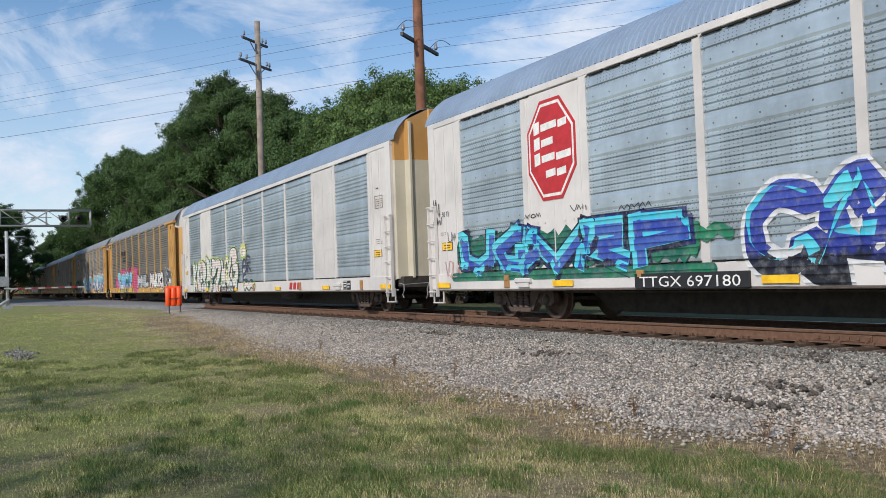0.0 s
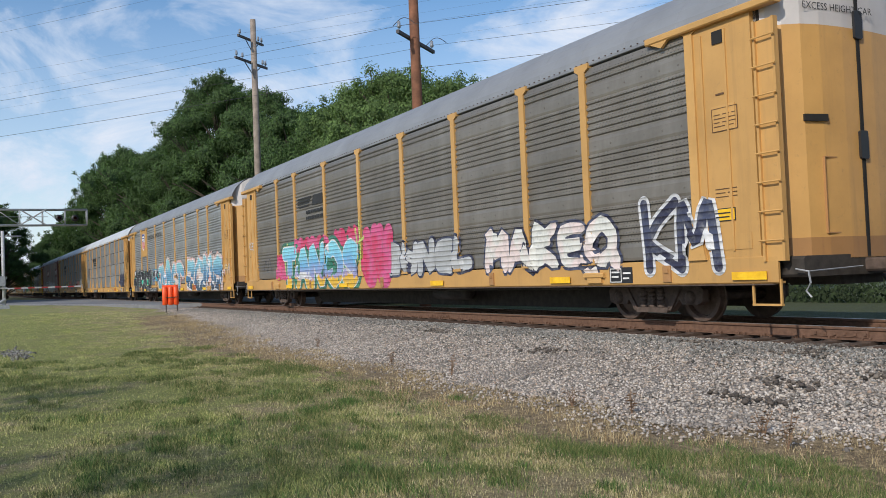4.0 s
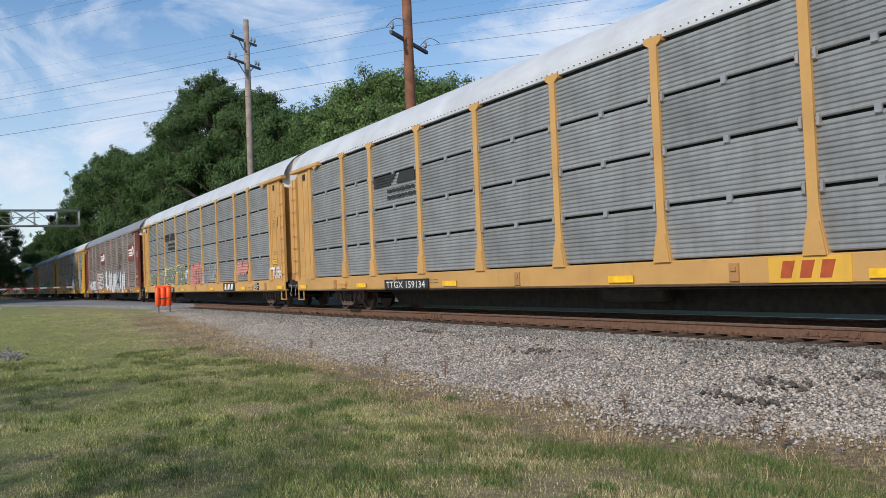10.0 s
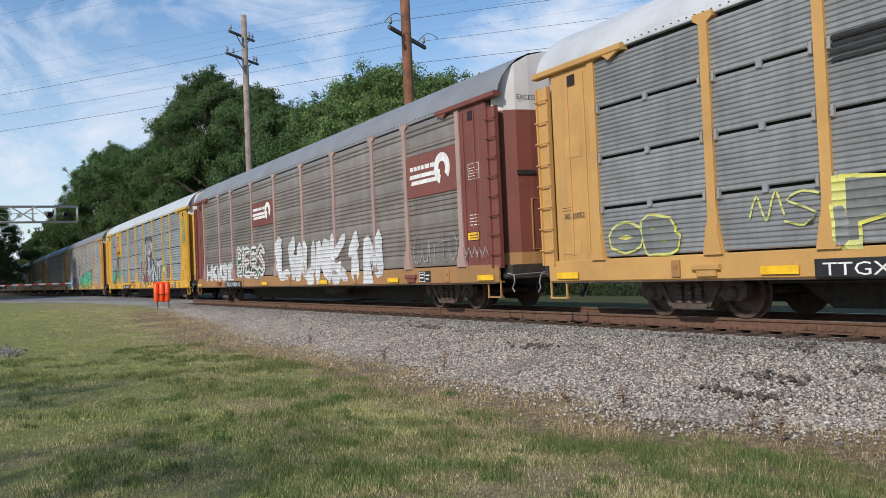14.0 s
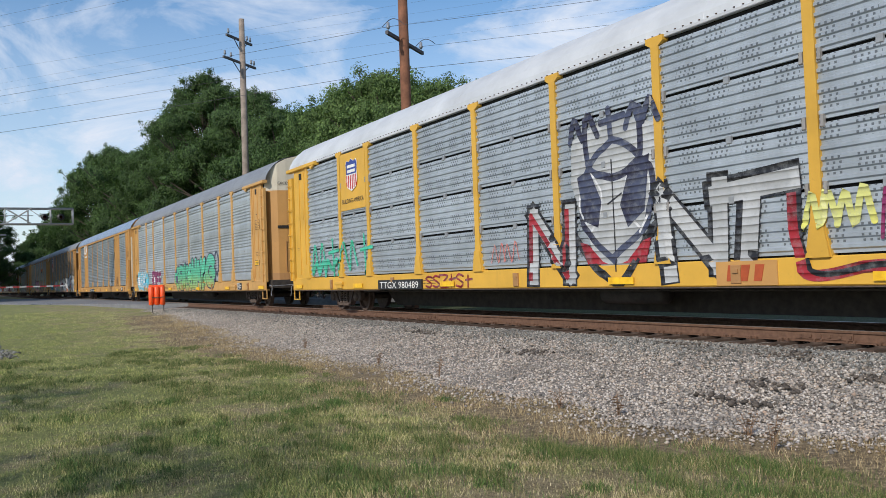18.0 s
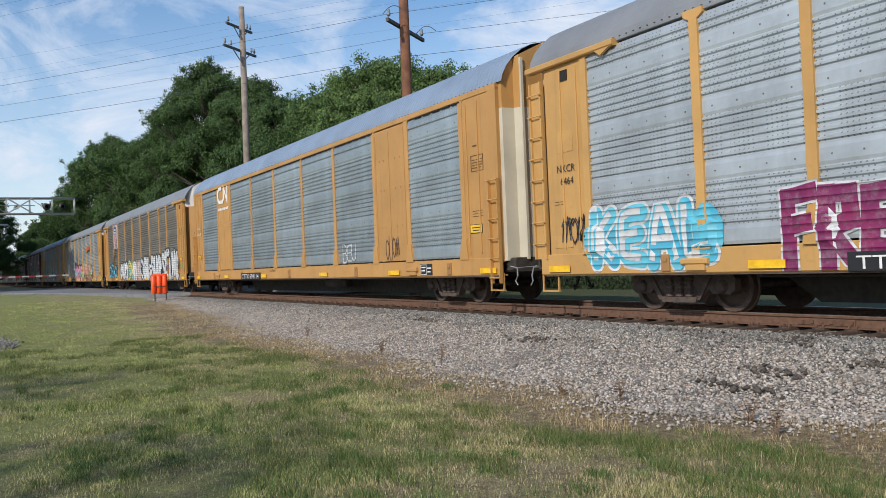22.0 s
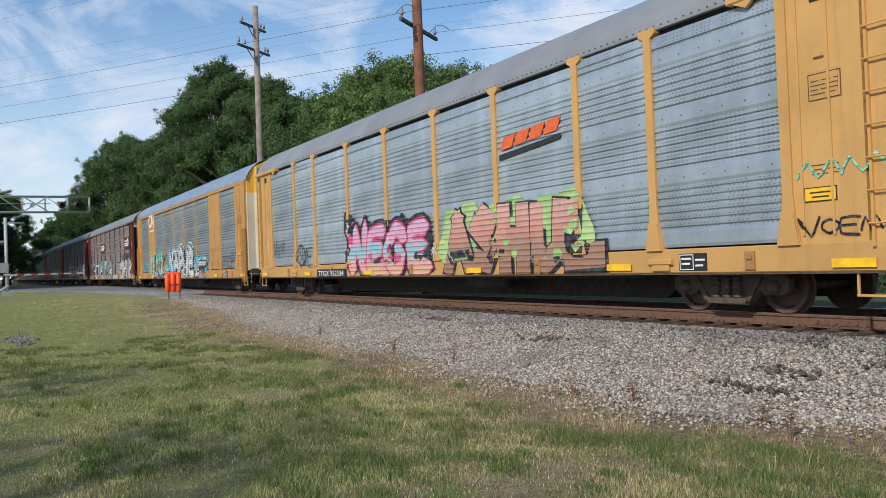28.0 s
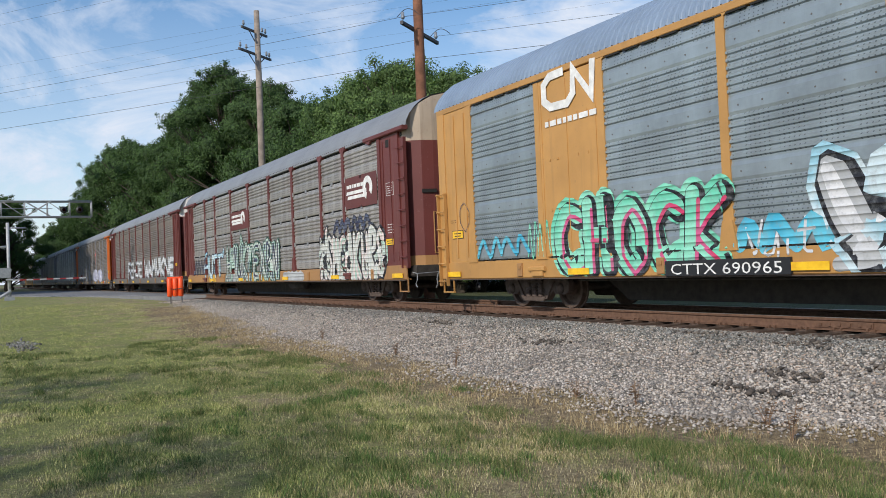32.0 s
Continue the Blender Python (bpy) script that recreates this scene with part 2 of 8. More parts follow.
M["wheel"] = plain("wheel_steel", (0.12, 0.08, 0.06), 0.6, 0.3, 0.35, 9.0)
M["tread"] = plain("bright_tread", (0.45, 0.43, 0.41), 0.3, 0.9)
M["black"] = plain("black_paint", (0.02, 0.02, 0.022), 0.5)
M["letter"] = plain("white_lettering", (0.78, 0.77, 0.74), 0.6)
M["ink"] = plain("black_lettering", (0.025, 0.024, 0.024), 0.6)
M["stencil_brown"] = plain("brown_stencil", (0.12, 0.062, 0.03), 0.6)
M["reflect"] = plain("yellow_reflector", (0.95, 0.52, 0.02), 0.4)
M["red"] = plain("red_panel", (0.50, 0.025, 0.03), 0.5)
M["rust_red"] = plain("faded_red_mark", (0.40, 0.075, 0.022), 0.6)
M["blue"] = plain("blue_panel", (0.03, 0.06, 0.28), 0.5)
M["vermilion"] = plain("vermilion_panel", (0.75, 0.13, 0.03), 0.5)
M["rail_rust"] = plain("rusty_rail", (0.155, 0.085, 0.055), 0.85, 0.1, 0.3, 12.0)
M["rail_head"] = plain("worn_rail_head", (0.40, 0.37, 0.34), 0.35, 0.8)
M["tie"] = plain("weathered_tie", (0.085, 0.055, 0.04), 0.9, 0.0, 0.45, 10.0)
M["pole_grey"] = plain("grey_pole_wood", (0.27, 0.22, 0.18), 0.9, 0.0, 0.3, 3.0)
M["pole_brown"] = plain("brown_pole_wood", (0.20, 0.085, 0.045), 0.85, 0.0, 0.35, 3.0)
M["arm"] = plain("crossarm_wood", (0.10, 0.095, 0.10), 0.85)
M["insulator"] = plain("grey_insulator", (0.22, 0.24, 0.27), 0.3)
M["wire"] = plain("wire", (0.05, 0.05, 0.055), 0.6)
M["galv"] = plain("galvanised_steel", (0.33, 0.34, 0.35), 0.5, 0.3)
# gate white dimmed in its colour, as if under tree shade
M["signal_white"] = plain("shade_dimmed_white_steel", (0.45, 0.45, 0.45), 0.5)
M["signal_red"] = plain("red_stripe", (0.30, 0.025, 0.025), 0.5)
M["lens"] = plain("dark_red_lens", (0.05, 0.008, 0.008), 0.25)
M["safety"] = plain("safety_orange_plastic", (0.95, 0.10, 0.02), 0.45, 0.0, 0.12)
M["leg"] = plain("dark_steel_leg", (0.07, 0.06, 0.05), 0.6)
M["bark"] = plain("bark", (0.07, 0.055, 0.04), 0.95, 0.0, 0.4, 5.0)


def leaf_material(name, a, b):
    m = Nodes(name)
    g = m.n("NewGeometry")
    c = m.ramp(g.outputs["Random Per Island"], ((0.0, a), (0.55, b), (1.0, scaled(b, 1.55))))
    c = m.mix(m.ramp(m.noise(m.coords(), 0.35, 3.0), ((0.35, (0, 0, 0)), (0.7, (0.5, 0.5, 0.5)))), c, scaled(a, 0.8))
    m.out(c, 0.75)
    tr = m.n("BsdfTranslucent")
    m.link(m.mix(1.0, c, (1.0, 1.1, 0.5), "MULTIPLY"), tr.inputs["Color"])
    mx = m.n("MixShader", Fac=0.25)
    m.link(m.b.outputs[0], mx.inputs[1])
    m.link(tr.outputs[0], mx.inputs[2])
    m.link(mx.outputs[0], m.t.nodes["Material Output"].inputs["Surface"])
    return m.mat


M["leaf_dark"] = leaf_material("dark_leaves", (0.030, 0.062, 0.017), (0.070, 0.130, 0.032))
M["leaf_mid"] = leaf_material("green_leaves", (0.035, 0.072, 0.018), (0.078, 0.145, 0.034))
M["leaf_light"] = leaf_material("light_leaves", (0.058, 0.105, 0.028), (0.125, 0.20, 0.056))


def lawn_green(m, v):
    """1 where the lawn is fresh, 0 where it is dry; fresher away from the stones and beyond the track."""
    sep = m.n("SeparateXYZ")
    m.link(v, sep.inputs[0])
    west = m.n("MapRange", From_Min=-5.0, From_Max=-17.0, To_Min=-0.02, To_Max=0.075)
    west.clamp = True
    m.link(sep.outputs[0], west.inputs["Value"])
    inner = m.n("MapRange", From_Min=2.2, From_Max=5.6, To_Min=0.03, To_Max=-0.06)
    inner.clamp = True
    m.link(sep.outputs[1], inner.inputs["Value"])
    beyond = m.n("MapRange", From_Min=14.0, From_Max=16.0, To_Min=0.0, To_Max=0.4)
    beyond.clamp = True
    m.link(sep.outputs[1], beyond.inputs["Value"])
    f = m.math("ADD", m.math("ADD", m.math("MULTIPLY", m.noise(v, 0.75, 8.0, 0.72), 0.62), m.math("MULTIPLY", m.noise(v, 3.6, 6.0, 0.7), 0.38)), m.math("ADD", m.math("ADD", west.outputs[0], inner.outputs[0]), beyond.outputs[0]))
    return m.ramp(f, ((0.44, (0, 0, 0)), (0.59, (1, 1, 1))))


# leaf colours lowered to give the undergrowth a deep-shade look
M["leaf_shaded"] = leaf_material("shaded_shrub_leaves", (0.022, 0.036, 0.015), (0.042, 0.066, 0.024))


def turf():
    """Mown summer lawn: green patches, straw-coloured dry patches, painted dark shade in the gaps between the blades.
    """
    m = Nodes("dry_lawn")
    v = m.place()
    fine = m.math("ADD", m.math("MULTIPLY", m.noise(v, 20.0, 9.0, 0.82), 0.6), m.math("MULTIPLY", m.noise(v, 3.0, 8.0, 0.8), 0.4))
    grain = m.noise(v, 95.0, 4.0, 0.75)
    dry = m.ramp(fine, ((0.38, (0.13, 0.10, 0.05)), (0.5, (0.36, 0.285, 0.155)), (0.62, (0.62, 0.51, 0.31))))
    fresh = m.ramp(fine, ((0.38, (0.095, 0.11, 0.028)), (0.5, (0.245, 0.27, 0.075)), (0.62, (0.47, 0.44, 0.165))))
    c = m.mix(lawn_green(m, v), dry, fresh)
    sep = m.n("SeparateXYZ")
    m.link(v, sep.inputs[0])
    # turf darkened past the track, imitating the train's shade on the ground
    rough = m.n("MapRange", From_Min=13.5, From_Max=15.5, To_Min=0.0, To_Max=0.85)
    rough.clamp = True
    m.link(sep.outputs[1], rough.inputs["Value"])
    c = m.mix(rough.outputs[0], c, (0.045, 0.06, 0.026))
    # fine dark grain paints the small shadows between blades
    c = m.mix(m.ramp(grain, ((0.36, (0.7, 0.7, 0.7)), (0.48, (0, 0, 0)))), c, (0.06, 0.052, 0.022))
    return m.out(c, 0.95, 0.0, m.math("ADD", fine, m.math("MULTIPLY", grain, 0.5)), 1.0, 0.06)


def blades():
    m = Nodes("grass_blades")
    g = m.n("NewGeometry")
    v = m.place()
    rnd = g.outputs["Random Per Island"]
    dry = m.ramp(rnd, ((0.0, (0.19, 0.20, 0.06)), (0.3, (0.40, 0.34, 0.15)), (0.7, (0.60, 0.50, 0.27)), (1.0, (0.72, 0.62, 0.39))))
    fresh = m.ramp(rnd, ((0.0, (0.14, 0.18, 0.042)), (0.4, (0.285, 0.335, 0.092)), (0.8, (0.48, 0.475, 0.165)), (1.0, (0.62, 0.55, 0.26))))
    return m.out(m.mix(lawn_green(m, v), dry, fresh), 0.8)


def island_colours(name, *stops, rough=0.9):
    """One colour a blade or clod, out of a range."""
    m = Nodes(name)
    g = m.n("NewGeometry")
    return m.out(m.ramp(g.outputs["Random Per Island"], tuple((i / (len(stops) - 1), c) for i, c in enumerate(stops))), rough)


def thatch():
    """Dead grass and bare earth at the edge of the stones."""
    m = Nodes("thatch")
    v = m.place()
    c = m.ramp(m.noise(v, 11.0, 8.0, 0.82), ((0.36, (0.085, 0.06, 0.035)), (0.5, (0.26, 0.19, 0.105)), (0.64, (0.50, 0.39, 0.225))))
    c = m.mix(m.ramp(m.noise(v, 50.0, 4.0, 0.7), ((0.38, (0.7, 0.7, 0.7)), (0.52, (0, 0, 0)))), c, (0.07, 0.05, 0.03))
    return m.out(c, 0.95, 0.0, m.noise(v, 40.0, 5.0), 0.9, 0.04)


def stone_material(name, lo, hi):
    m = Nodes(name)
    g = m.n("NewGeometry")
    c = m.ramp(g.outputs["Random Per Island"], ((0.0, scaled(lo, 0.55)), (0.10, lo), (0.40, scaled(hi, 0.60)), (0.58, (hi[0] * 0.82, hi[1] * 0.73, hi[2] * 0.64)), (0.76, scaled(hi, 0.92)), (0.93, scaled(hi, 1.18)), (1.0, (hi[0] * 0.72, hi[1] * 0.55, hi[2] * 0.44))))
    c = m.mix(m.ramp(m.noise(m.place(), 0.8, 5.0), ((0.50, (0, 0, 0)), (0.74, (0.6, 0.6, 0.6)))), c, scaled(lo, 0.9))
    c = m.mix(m.ramp(m.noise(m.place(), 60.0, 4.0, 0.7), ((0.45, (0, 0, 0)), (0.7, (0.4, 0.4, 0.4)))), c, scaled(lo, 0.8))
    return m.out(c, 0.9)


def gravel():
    m = Nodes("ballast_bed")
    v = m.place()
    x = m.n("TexVoronoi", Scale=24.0)
    m.link(v, x.inputs["Vector"])
    c = m.ramp(m.noise(v, 30.0, 5.0, 0.8), ((0.35, (0.12, 0.105, 0.092)), (0.5, (0.27, 0.24, 0.21)), (0.68, (0.47, 0.42, 0.365))))
    return m.out(c, 0.95, 0.0, x.outputs["Distance"], 1.0, 0.05)


def asphalt():
    m = Nodes("old_asphalt")
    v = m.place()
    c = m.ramp(m.noise(v, 2.0, 8.0, 0.7), ((0.3, (0.15, 0.15, 0.155)), (0.7, (0.24, 0.24, 0.24))))
    return m.out(c, 0.9, 0.0, m.noise(v, 60.0), 0.3, 0.01)


M["turf"], M["blades"], M["gravel"], M["asphalt"] = turf(), blades(), gravel(), asphalt()
M["tuft"] = island_colours("fresh_grass", (0.04, 0.075, 0.016), (0.085, 0.135, 0.032), (0.16, 0.195, 0.058), (0.36, 0.31, 0.14))
M["clump"] = island_colours("coarse_grass", (0.03, 0.065, 0.014), (0.065, 0.125, 0.028), (0.12, 0.19, 0.045), (0.20, 0.25, 0.08))
M["weed"] = plain("dry_weed", (0.24, 0.15, 0.09), 0.9, 0.0, 0.4, 8.0)
M["straw"] = island_colours("straw", (0.16, 0.105, 0.055), (0.34, 0.24, 0.12), (0.52, 0.41, 0.22), (0.66, 0.54, 0.32))
M["earth"] = thatch()
M["clod"] = island_colours("dark_clods", (0.05, 0.043, 0.037), (0.11, 0.09, 0.075), (0.20, 0.17, 0.14))
M["stone"] = stone_material("crushed_stone", (0.21, 0.187, 0.165), (0.60, 0.542, 0.482))
M["stone_dark"] = stone_material("oily_crushed_stone", (0.09, 0.088, 0.08), (0.33, 0.325, 0.30))


# ---------------------------------------------------------------- mesh tools
def mesh_of(name, verts, faces, mats, index=None, smooth=False):
    me = bpy.data.meshes.new(name)
    me.from_pydata([tuple(v) for v in verts], [], [tuple(f) for f in faces])
    for m in (mats if isinstance(mats, (list, tuple)) else [mats]):
        me.materials.append(m)
    if index is not None:
        me.polygons.foreach_set("material_index", index)
    if smooth:
        me.polygons.foreach_set("use_smooth", [True] * len(me.polygons))
    me.update()
    return me


def part(name, me, parent, at=(0, 0, 0), label=""):
    ob = new(name, me)
    ob.parent = parent
    ob.matrix_basis = at if isinstance(at, Matrix) else Matrix.Translation(at)
    if label:
        ob["label"] = label
    return ob


class Shape:
    """Collects boxes, tubes and extrusions for one mesh."""

    def __init__(self):
        self.v, self.f = [], []

    def add(self, verts, faces):
        o = len(self.v)
        self.v += [tuple(p) for p in verts]
        self.f += [tuple(i + o for i in q) for q in faces]
        return self

    def box(self, x0, x1, y0, y1, z0, z1, b=0.0):
        """A box; b bevels its four long edges along x."""
        if b <= 0:
            return self.add([(x, y, z) for x in (x0, x1) for y in (y0, y1) for z in (z0, z1)],
                            [(0, 1, 3, 2), (4, 6, 7, 5), (0, 4, 5, 1), (2, 3, 7, 6), (0, 2, 6, 4), (1, 5, 7, 3)])
        ring = [(y0 + b, z0), (y1 - b, z0), (y1, z0 + b), (y1, z1 - b), (y1 - b, z1), (y0 + b, z1), (y0, z1 - b), (y0, z0 + b)]
        return self.prism(ring, x0, x1)

    def prism(self, ring, x0, x1, caps=True):
        """A (y, z) outline drawn out along x."""
        n = len(ring)
        v = [(x0, y, z) for y, z in ring] + [(x1, y, z) for y, z in ring]
        f = [(i, (i + 1) % n, n + (i + 1) % n, n + i) for i in range(n)]
        if caps:
            f += [tuple(reversed(range(n))), tuple(range(n, 2 * n))]
        return self.add(v, f)

    def slab(self, outline, y0, y1):
        """An (x, z) outline with a thickness in y."""
        n = len(outline)
        v = [(x, y0, z) for x, z in outline] + [(x, y1, z) for x, z in outline]
        f = [((i + 1) % n, i, n + i, n + (i + 1) % n) for i in range(n)]
        return self.add(v, f + [tuple(range(n)), tuple(reversed(range(n, 2 * n)))])

    def tube(self, points, radius, sides=6):
        """A round bar along points; radius may be a list."""
        points = [Vector(p) for p in points]
        rad = radius if isinstance(radius, (list, tuple)) else [radius] * len(points)
        o = []
        for i, p in enumerate(points):
            d = (points[min(i + 1, len(points) - 1)] - points[max(i - 1, 0)]).normalized()
            side = d.cross(Vector((0, 0, 1)))
            if side.length < 0.05:
                side = d.cross(Vector((1, 0, 0)))
            side.normalize()
            up = side.cross(d)
            for k in range(sides):
                a = 2 * math.pi * k / sides
                o.append(p + (side * math.cos(a) + up * math.sin(a)) * rad[i])
        f = []
        for i in range(len(points) - 1):
            for k in range(sides):
                a, b = i * sides + k, i * sides + (k + 1) % sides
                f.append((a, b, b + sides, a + sides))
        f += [tuple(reversed(range(sides))), tuple(range(len(o) - sides, len(o)))]
        return self.add(o, f)

    def turned(self, profile, centre, sides=24):
        """(radius, y) profile turned about an axis along y."""
        cx, cy, cz = centre
        v = [(cx + r * math.cos(2 * math.pi * k / sides), cy + y, cz + r * math.sin(2 * math.pi * k / sides)) for r, y in profile for k in range(sides)]
        f = [(i * sides + k, i * sides + (k + 1) % sides, (i + 1) * sides + (k + 1) % sides, (i + 1) * sides + k) for i in range(len(profile) - 1) for k in range(sides)]
        return self.add(v, f)

    def mesh(self, name, mat, smooth=False):
        return mesh_of(name, self.v, self.f, mat, None, smooth)


def lettering(text, size, mat):
    """Flat letters in the x-z plane that face -y, from their lower left corner."""
    cu = bpy.data.curves.new("lettering", "FONT")
    cu.body, cu.size, cu.fill_mode, cu.resolution_u = text, size, "FRONT", 2
    ob = new("lettering", cu)
    me = bpy.data.meshes.new_from_object(ob.evaluated_get(bpy.context.evaluated_depsgraph_get()))
    bpy.data.objects.remove(ob)
    me.transform(Matrix.Rotation(radians(90), 4, "X"))
    me.materials.clear()
    me.materials.append(mat)
    return me


# ---------------------------------------------------------------- ground, stones, road, track
def smooth(a, b, x):
    k = min(1.0, max(0.0, (x - a) / (b - a)))
    return k * k * (3 - 2 * k)


def ballast_edge(x):
    """y of the grass side's edge of the stones."""
    e = 6.02 + 0.4 * smooth(-9.0, -12.5, x) + 0.2 * smooth(-15, -20, x) + 1.1 * smooth(-20, -30, x) + 0.9 * smooth(-30, -46, x) + 0.85 * smooth(-6.4, -4.4, x)
    return e + 0.16 * math.sin(x * 1.3) + 0.1 * math.sin(x * 3.1 + 1.0)


def strip_width(x):
    """How far the dead grass reaches into the lawn from the stones."""
    return 0.8 + 1.2 * (0.5 + noise.noise((x * 0.6, 0, 7.0))) + 0.7 * smooth(-10, -30, x)


def ground_z(x, y):
    base = -0.64 + 0.34 * smooth(-22.0, -46.0, x) + 0.22 * smooth(-44.0, -60.0, x)
    far = smooth(TRACK_Y + 3.0, TRACK_Y + 6.0, y)
    base = base * (1 - far) + (-0.5) * far
    base += 0.035 * noise.noise((x * 0.35, y * 0.35, 1.0)) + 0.012 * noise.noise((x * 1.7, y * 1.7, 5.0))
    top = -0.265
    crown = smooth(ballast_edge(x) - 0.1, TRACK_Y - 1.85, y) if y < TRACK_Y else 1 - smooth(TRACK_Y + 1.85, TRACK_Y + 4.2, y)
    return base * (1 - crown) + top * crown


def field(f, x0, x1, y0, y1, step):
    """f sampled on a grid, as a quick function of arrays."""
    nx, ny = int((x1 - x0) / step) + 2, int((y1 - y0) / step) + 2
    g = np.array([[f(x0 + i * step, y0 + j * step) for j in range(ny)] for i in range(nx)])

    def at(x, y):
        u, w = np.clip((np.asarray(x) - x0) / step, 0, nx - 1.001), np.clip((np.asarray(y) - y0) / step, 0, ny - 1.001)
        i, j = u.astype(int), w.astype(int)
        a, b = u - i, w - j
        return (g[i, j] * (1 - a) + g[i + 1, j] * a) * (1 - b) + (g[i, j + 1] * (1 - a) + g[i + 1, j + 1] * a) * b
    return at


def axis_steps(marks):
    out = []
    for a, b, step in marks:
        n = max(1, round((b - a) / step))
        out += [a + (b - a) * i / n for i in range(n)]
    return out + [marks[-1][1]]


def sheet_mesh(name, xs, ys, z, mat, keep=None):
    v = [(x, y, z(x, y)) for x in xs for y in ys]
    n = len(ys)
    f = []
    for i in range(len(xs) - 1):
        for j in range(n - 1):
            if keep is None or keep((xs[i] + xs[i + 1]) / 2, (ys[j] + ys[j + 1]) / 2):
                f.append((i * n + j, (i + 1) * n + j, (i + 1) * n + j + 1, i * n + j + 1))
    return mesh_of(name, v, f, mat, None, True)


def build_ground():
    xs = axis_steps(((-2500, -400, 300), (-400, -100, 20), (-100, -40, 3), (-40, 2, 0.35), (2, 60, 6), (60, 1500, 240)))
    ys = axis_steps(((-1500, -60, 240), (-60, -4, 8), (-4, 4.5, 0.5), (4.5, 16.5, 0.3), (16.5, 40, 4), (40, 2500, 300)))
    tagged(new("ground", sheet_mesh("ground", xs, ys, ground_z, M["turf"])), "dry mown lawn with straw-coloured patches beside the railway", "ground", kind="structure")
    bx = axis_steps(((-330, -60, 6), (-60, -30, 0.8), (-30, 3, 0.22), (3, 60, 3)))
    u = [i / 40 for i in range(41)]
    v, f = [], []
    for x in bx:
        e = ballast_edge(x)
        for k in u:
            y = e + (TRACK_Y + 3.6 - e) * k
            v.append((x, y, ground_z(x, y) + 0.03 - 0.12 * (k == 0) + 0.03 * noise.noise((x * 3, y * 3, 2.0))))
    n = len(u)
    f = [(i * n + j, (i + 1) * n + j, (i + 1) * n + j + 1, i * n + j + 1) for i in range(len(bx) - 1) for j in range(n - 1)]
    tagged(new("ballast_bed", mesh_of("ballast_bed", v, f, M["gravel"], None, True)), "grey crushed stone track bed beside dry grass", "ballast", kind="structure")


def build_earth():
    """A strip of bare brown earth where the lawn meets the stones."""
    v, f = [], []
    xs = axis_steps(((-40, 3, 0.25),))
    for x in xs:
        e = ballast_edge(x)
        w = strip_width(x) * 1.15
        for k, y in enumerate((e - w, e - w * 0.5, e, e + 0.45)):
            v.append((x, y, ground_z(x, y) + (-0.004, 0.012, 0.025, 0.02)[k]))
    f = [(i * 4 + j, (i + 1) * 4 + j, (i + 1) * 4 + j + 1, i * 4 + j + 1) for i in range(len(xs) - 1) for j in range(3)]
    tagged(new("earth_strip", mesh_of("earth_strip", v, f, M["earth"], None, True)), "dead straw-brown grass and bare earth between lawn and ballast", "earth", kind="structure")


def scatter_rocks(name, count, sizes, where, mats, label, seed):
    """Angular broken stones, each its own island, joined."""
    rng = np.random.default_rng(seed)
    ico = [(0, 0, 1), (0.9, 0, 0.1), (0.2, 0.9, 0.15), (-0.8, 0.5, 0), (-0.6, -0.7, 0.1), (0.4, -0.85, 0), (0, 0, -0.8)]
    tri = [(0, 1, 2), (0, 2, 3), (0, 3, 4), (0, 4, 5), (0, 5, 1), (6, 2, 1), (6, 3, 2), (6, 4, 3), (6, 5, 4), (6, 1, 5)]
    ico, tri = np.array(ico), np.array(tri)
    pts = where(rng, count)
    count = len(pts)
    s = (sizes[0] + (sizes[1] - sizes[0]) * rng.uniform(0, 1, count) ** 1.6)[:, None, None] * rng.uniform(0.6, 1.3, (count, 1, 3))
    jit = ico[None] * rng.uniform(0.7, 1.25, (count, 7, 1)) * s
    a, b = rng.uniform(0, 2 * np.pi, count), rng.uniform(-0.7, 0.7, count)
    ca, sa, cb, sb = np.cos(a)[:, None], np.sin(a)[:, None], np.cos(b)[:, None], np.sin(b)[:, None]
    x, y, z = jit[..., 0], jit[..., 1], jit[..., 2] * 0.75
    y, z = y * cb - z * sb, y * sb + z * cb
    x, y = x * ca - y * sa, x * sa + y * ca
    v = np.stack([x, y, z], -1) + pts[:, None, :]
    f = (tri[None] + (np.arange(count) * 7)[:, None, None]).reshape(-1, 3)
    me = bpy.data.meshes.new(name)
    me.vertices.add(count * 7)
    me.vertices.foreach_set("co", v.reshape(-1))
    me.loops.add(len(f) * 3)
    me.loops.foreach_set("vertex_index", f.reshape(-1))
    me.polygons.add(len(f))
    me.polygons.foreach_set("loop_start", np.arange(0, len(f) * 3, 3))
    me.materials.append(mats)
    me.update(calc_edges=True)
    return tagged(new(name, me), label, "ballast", kind="stuff")


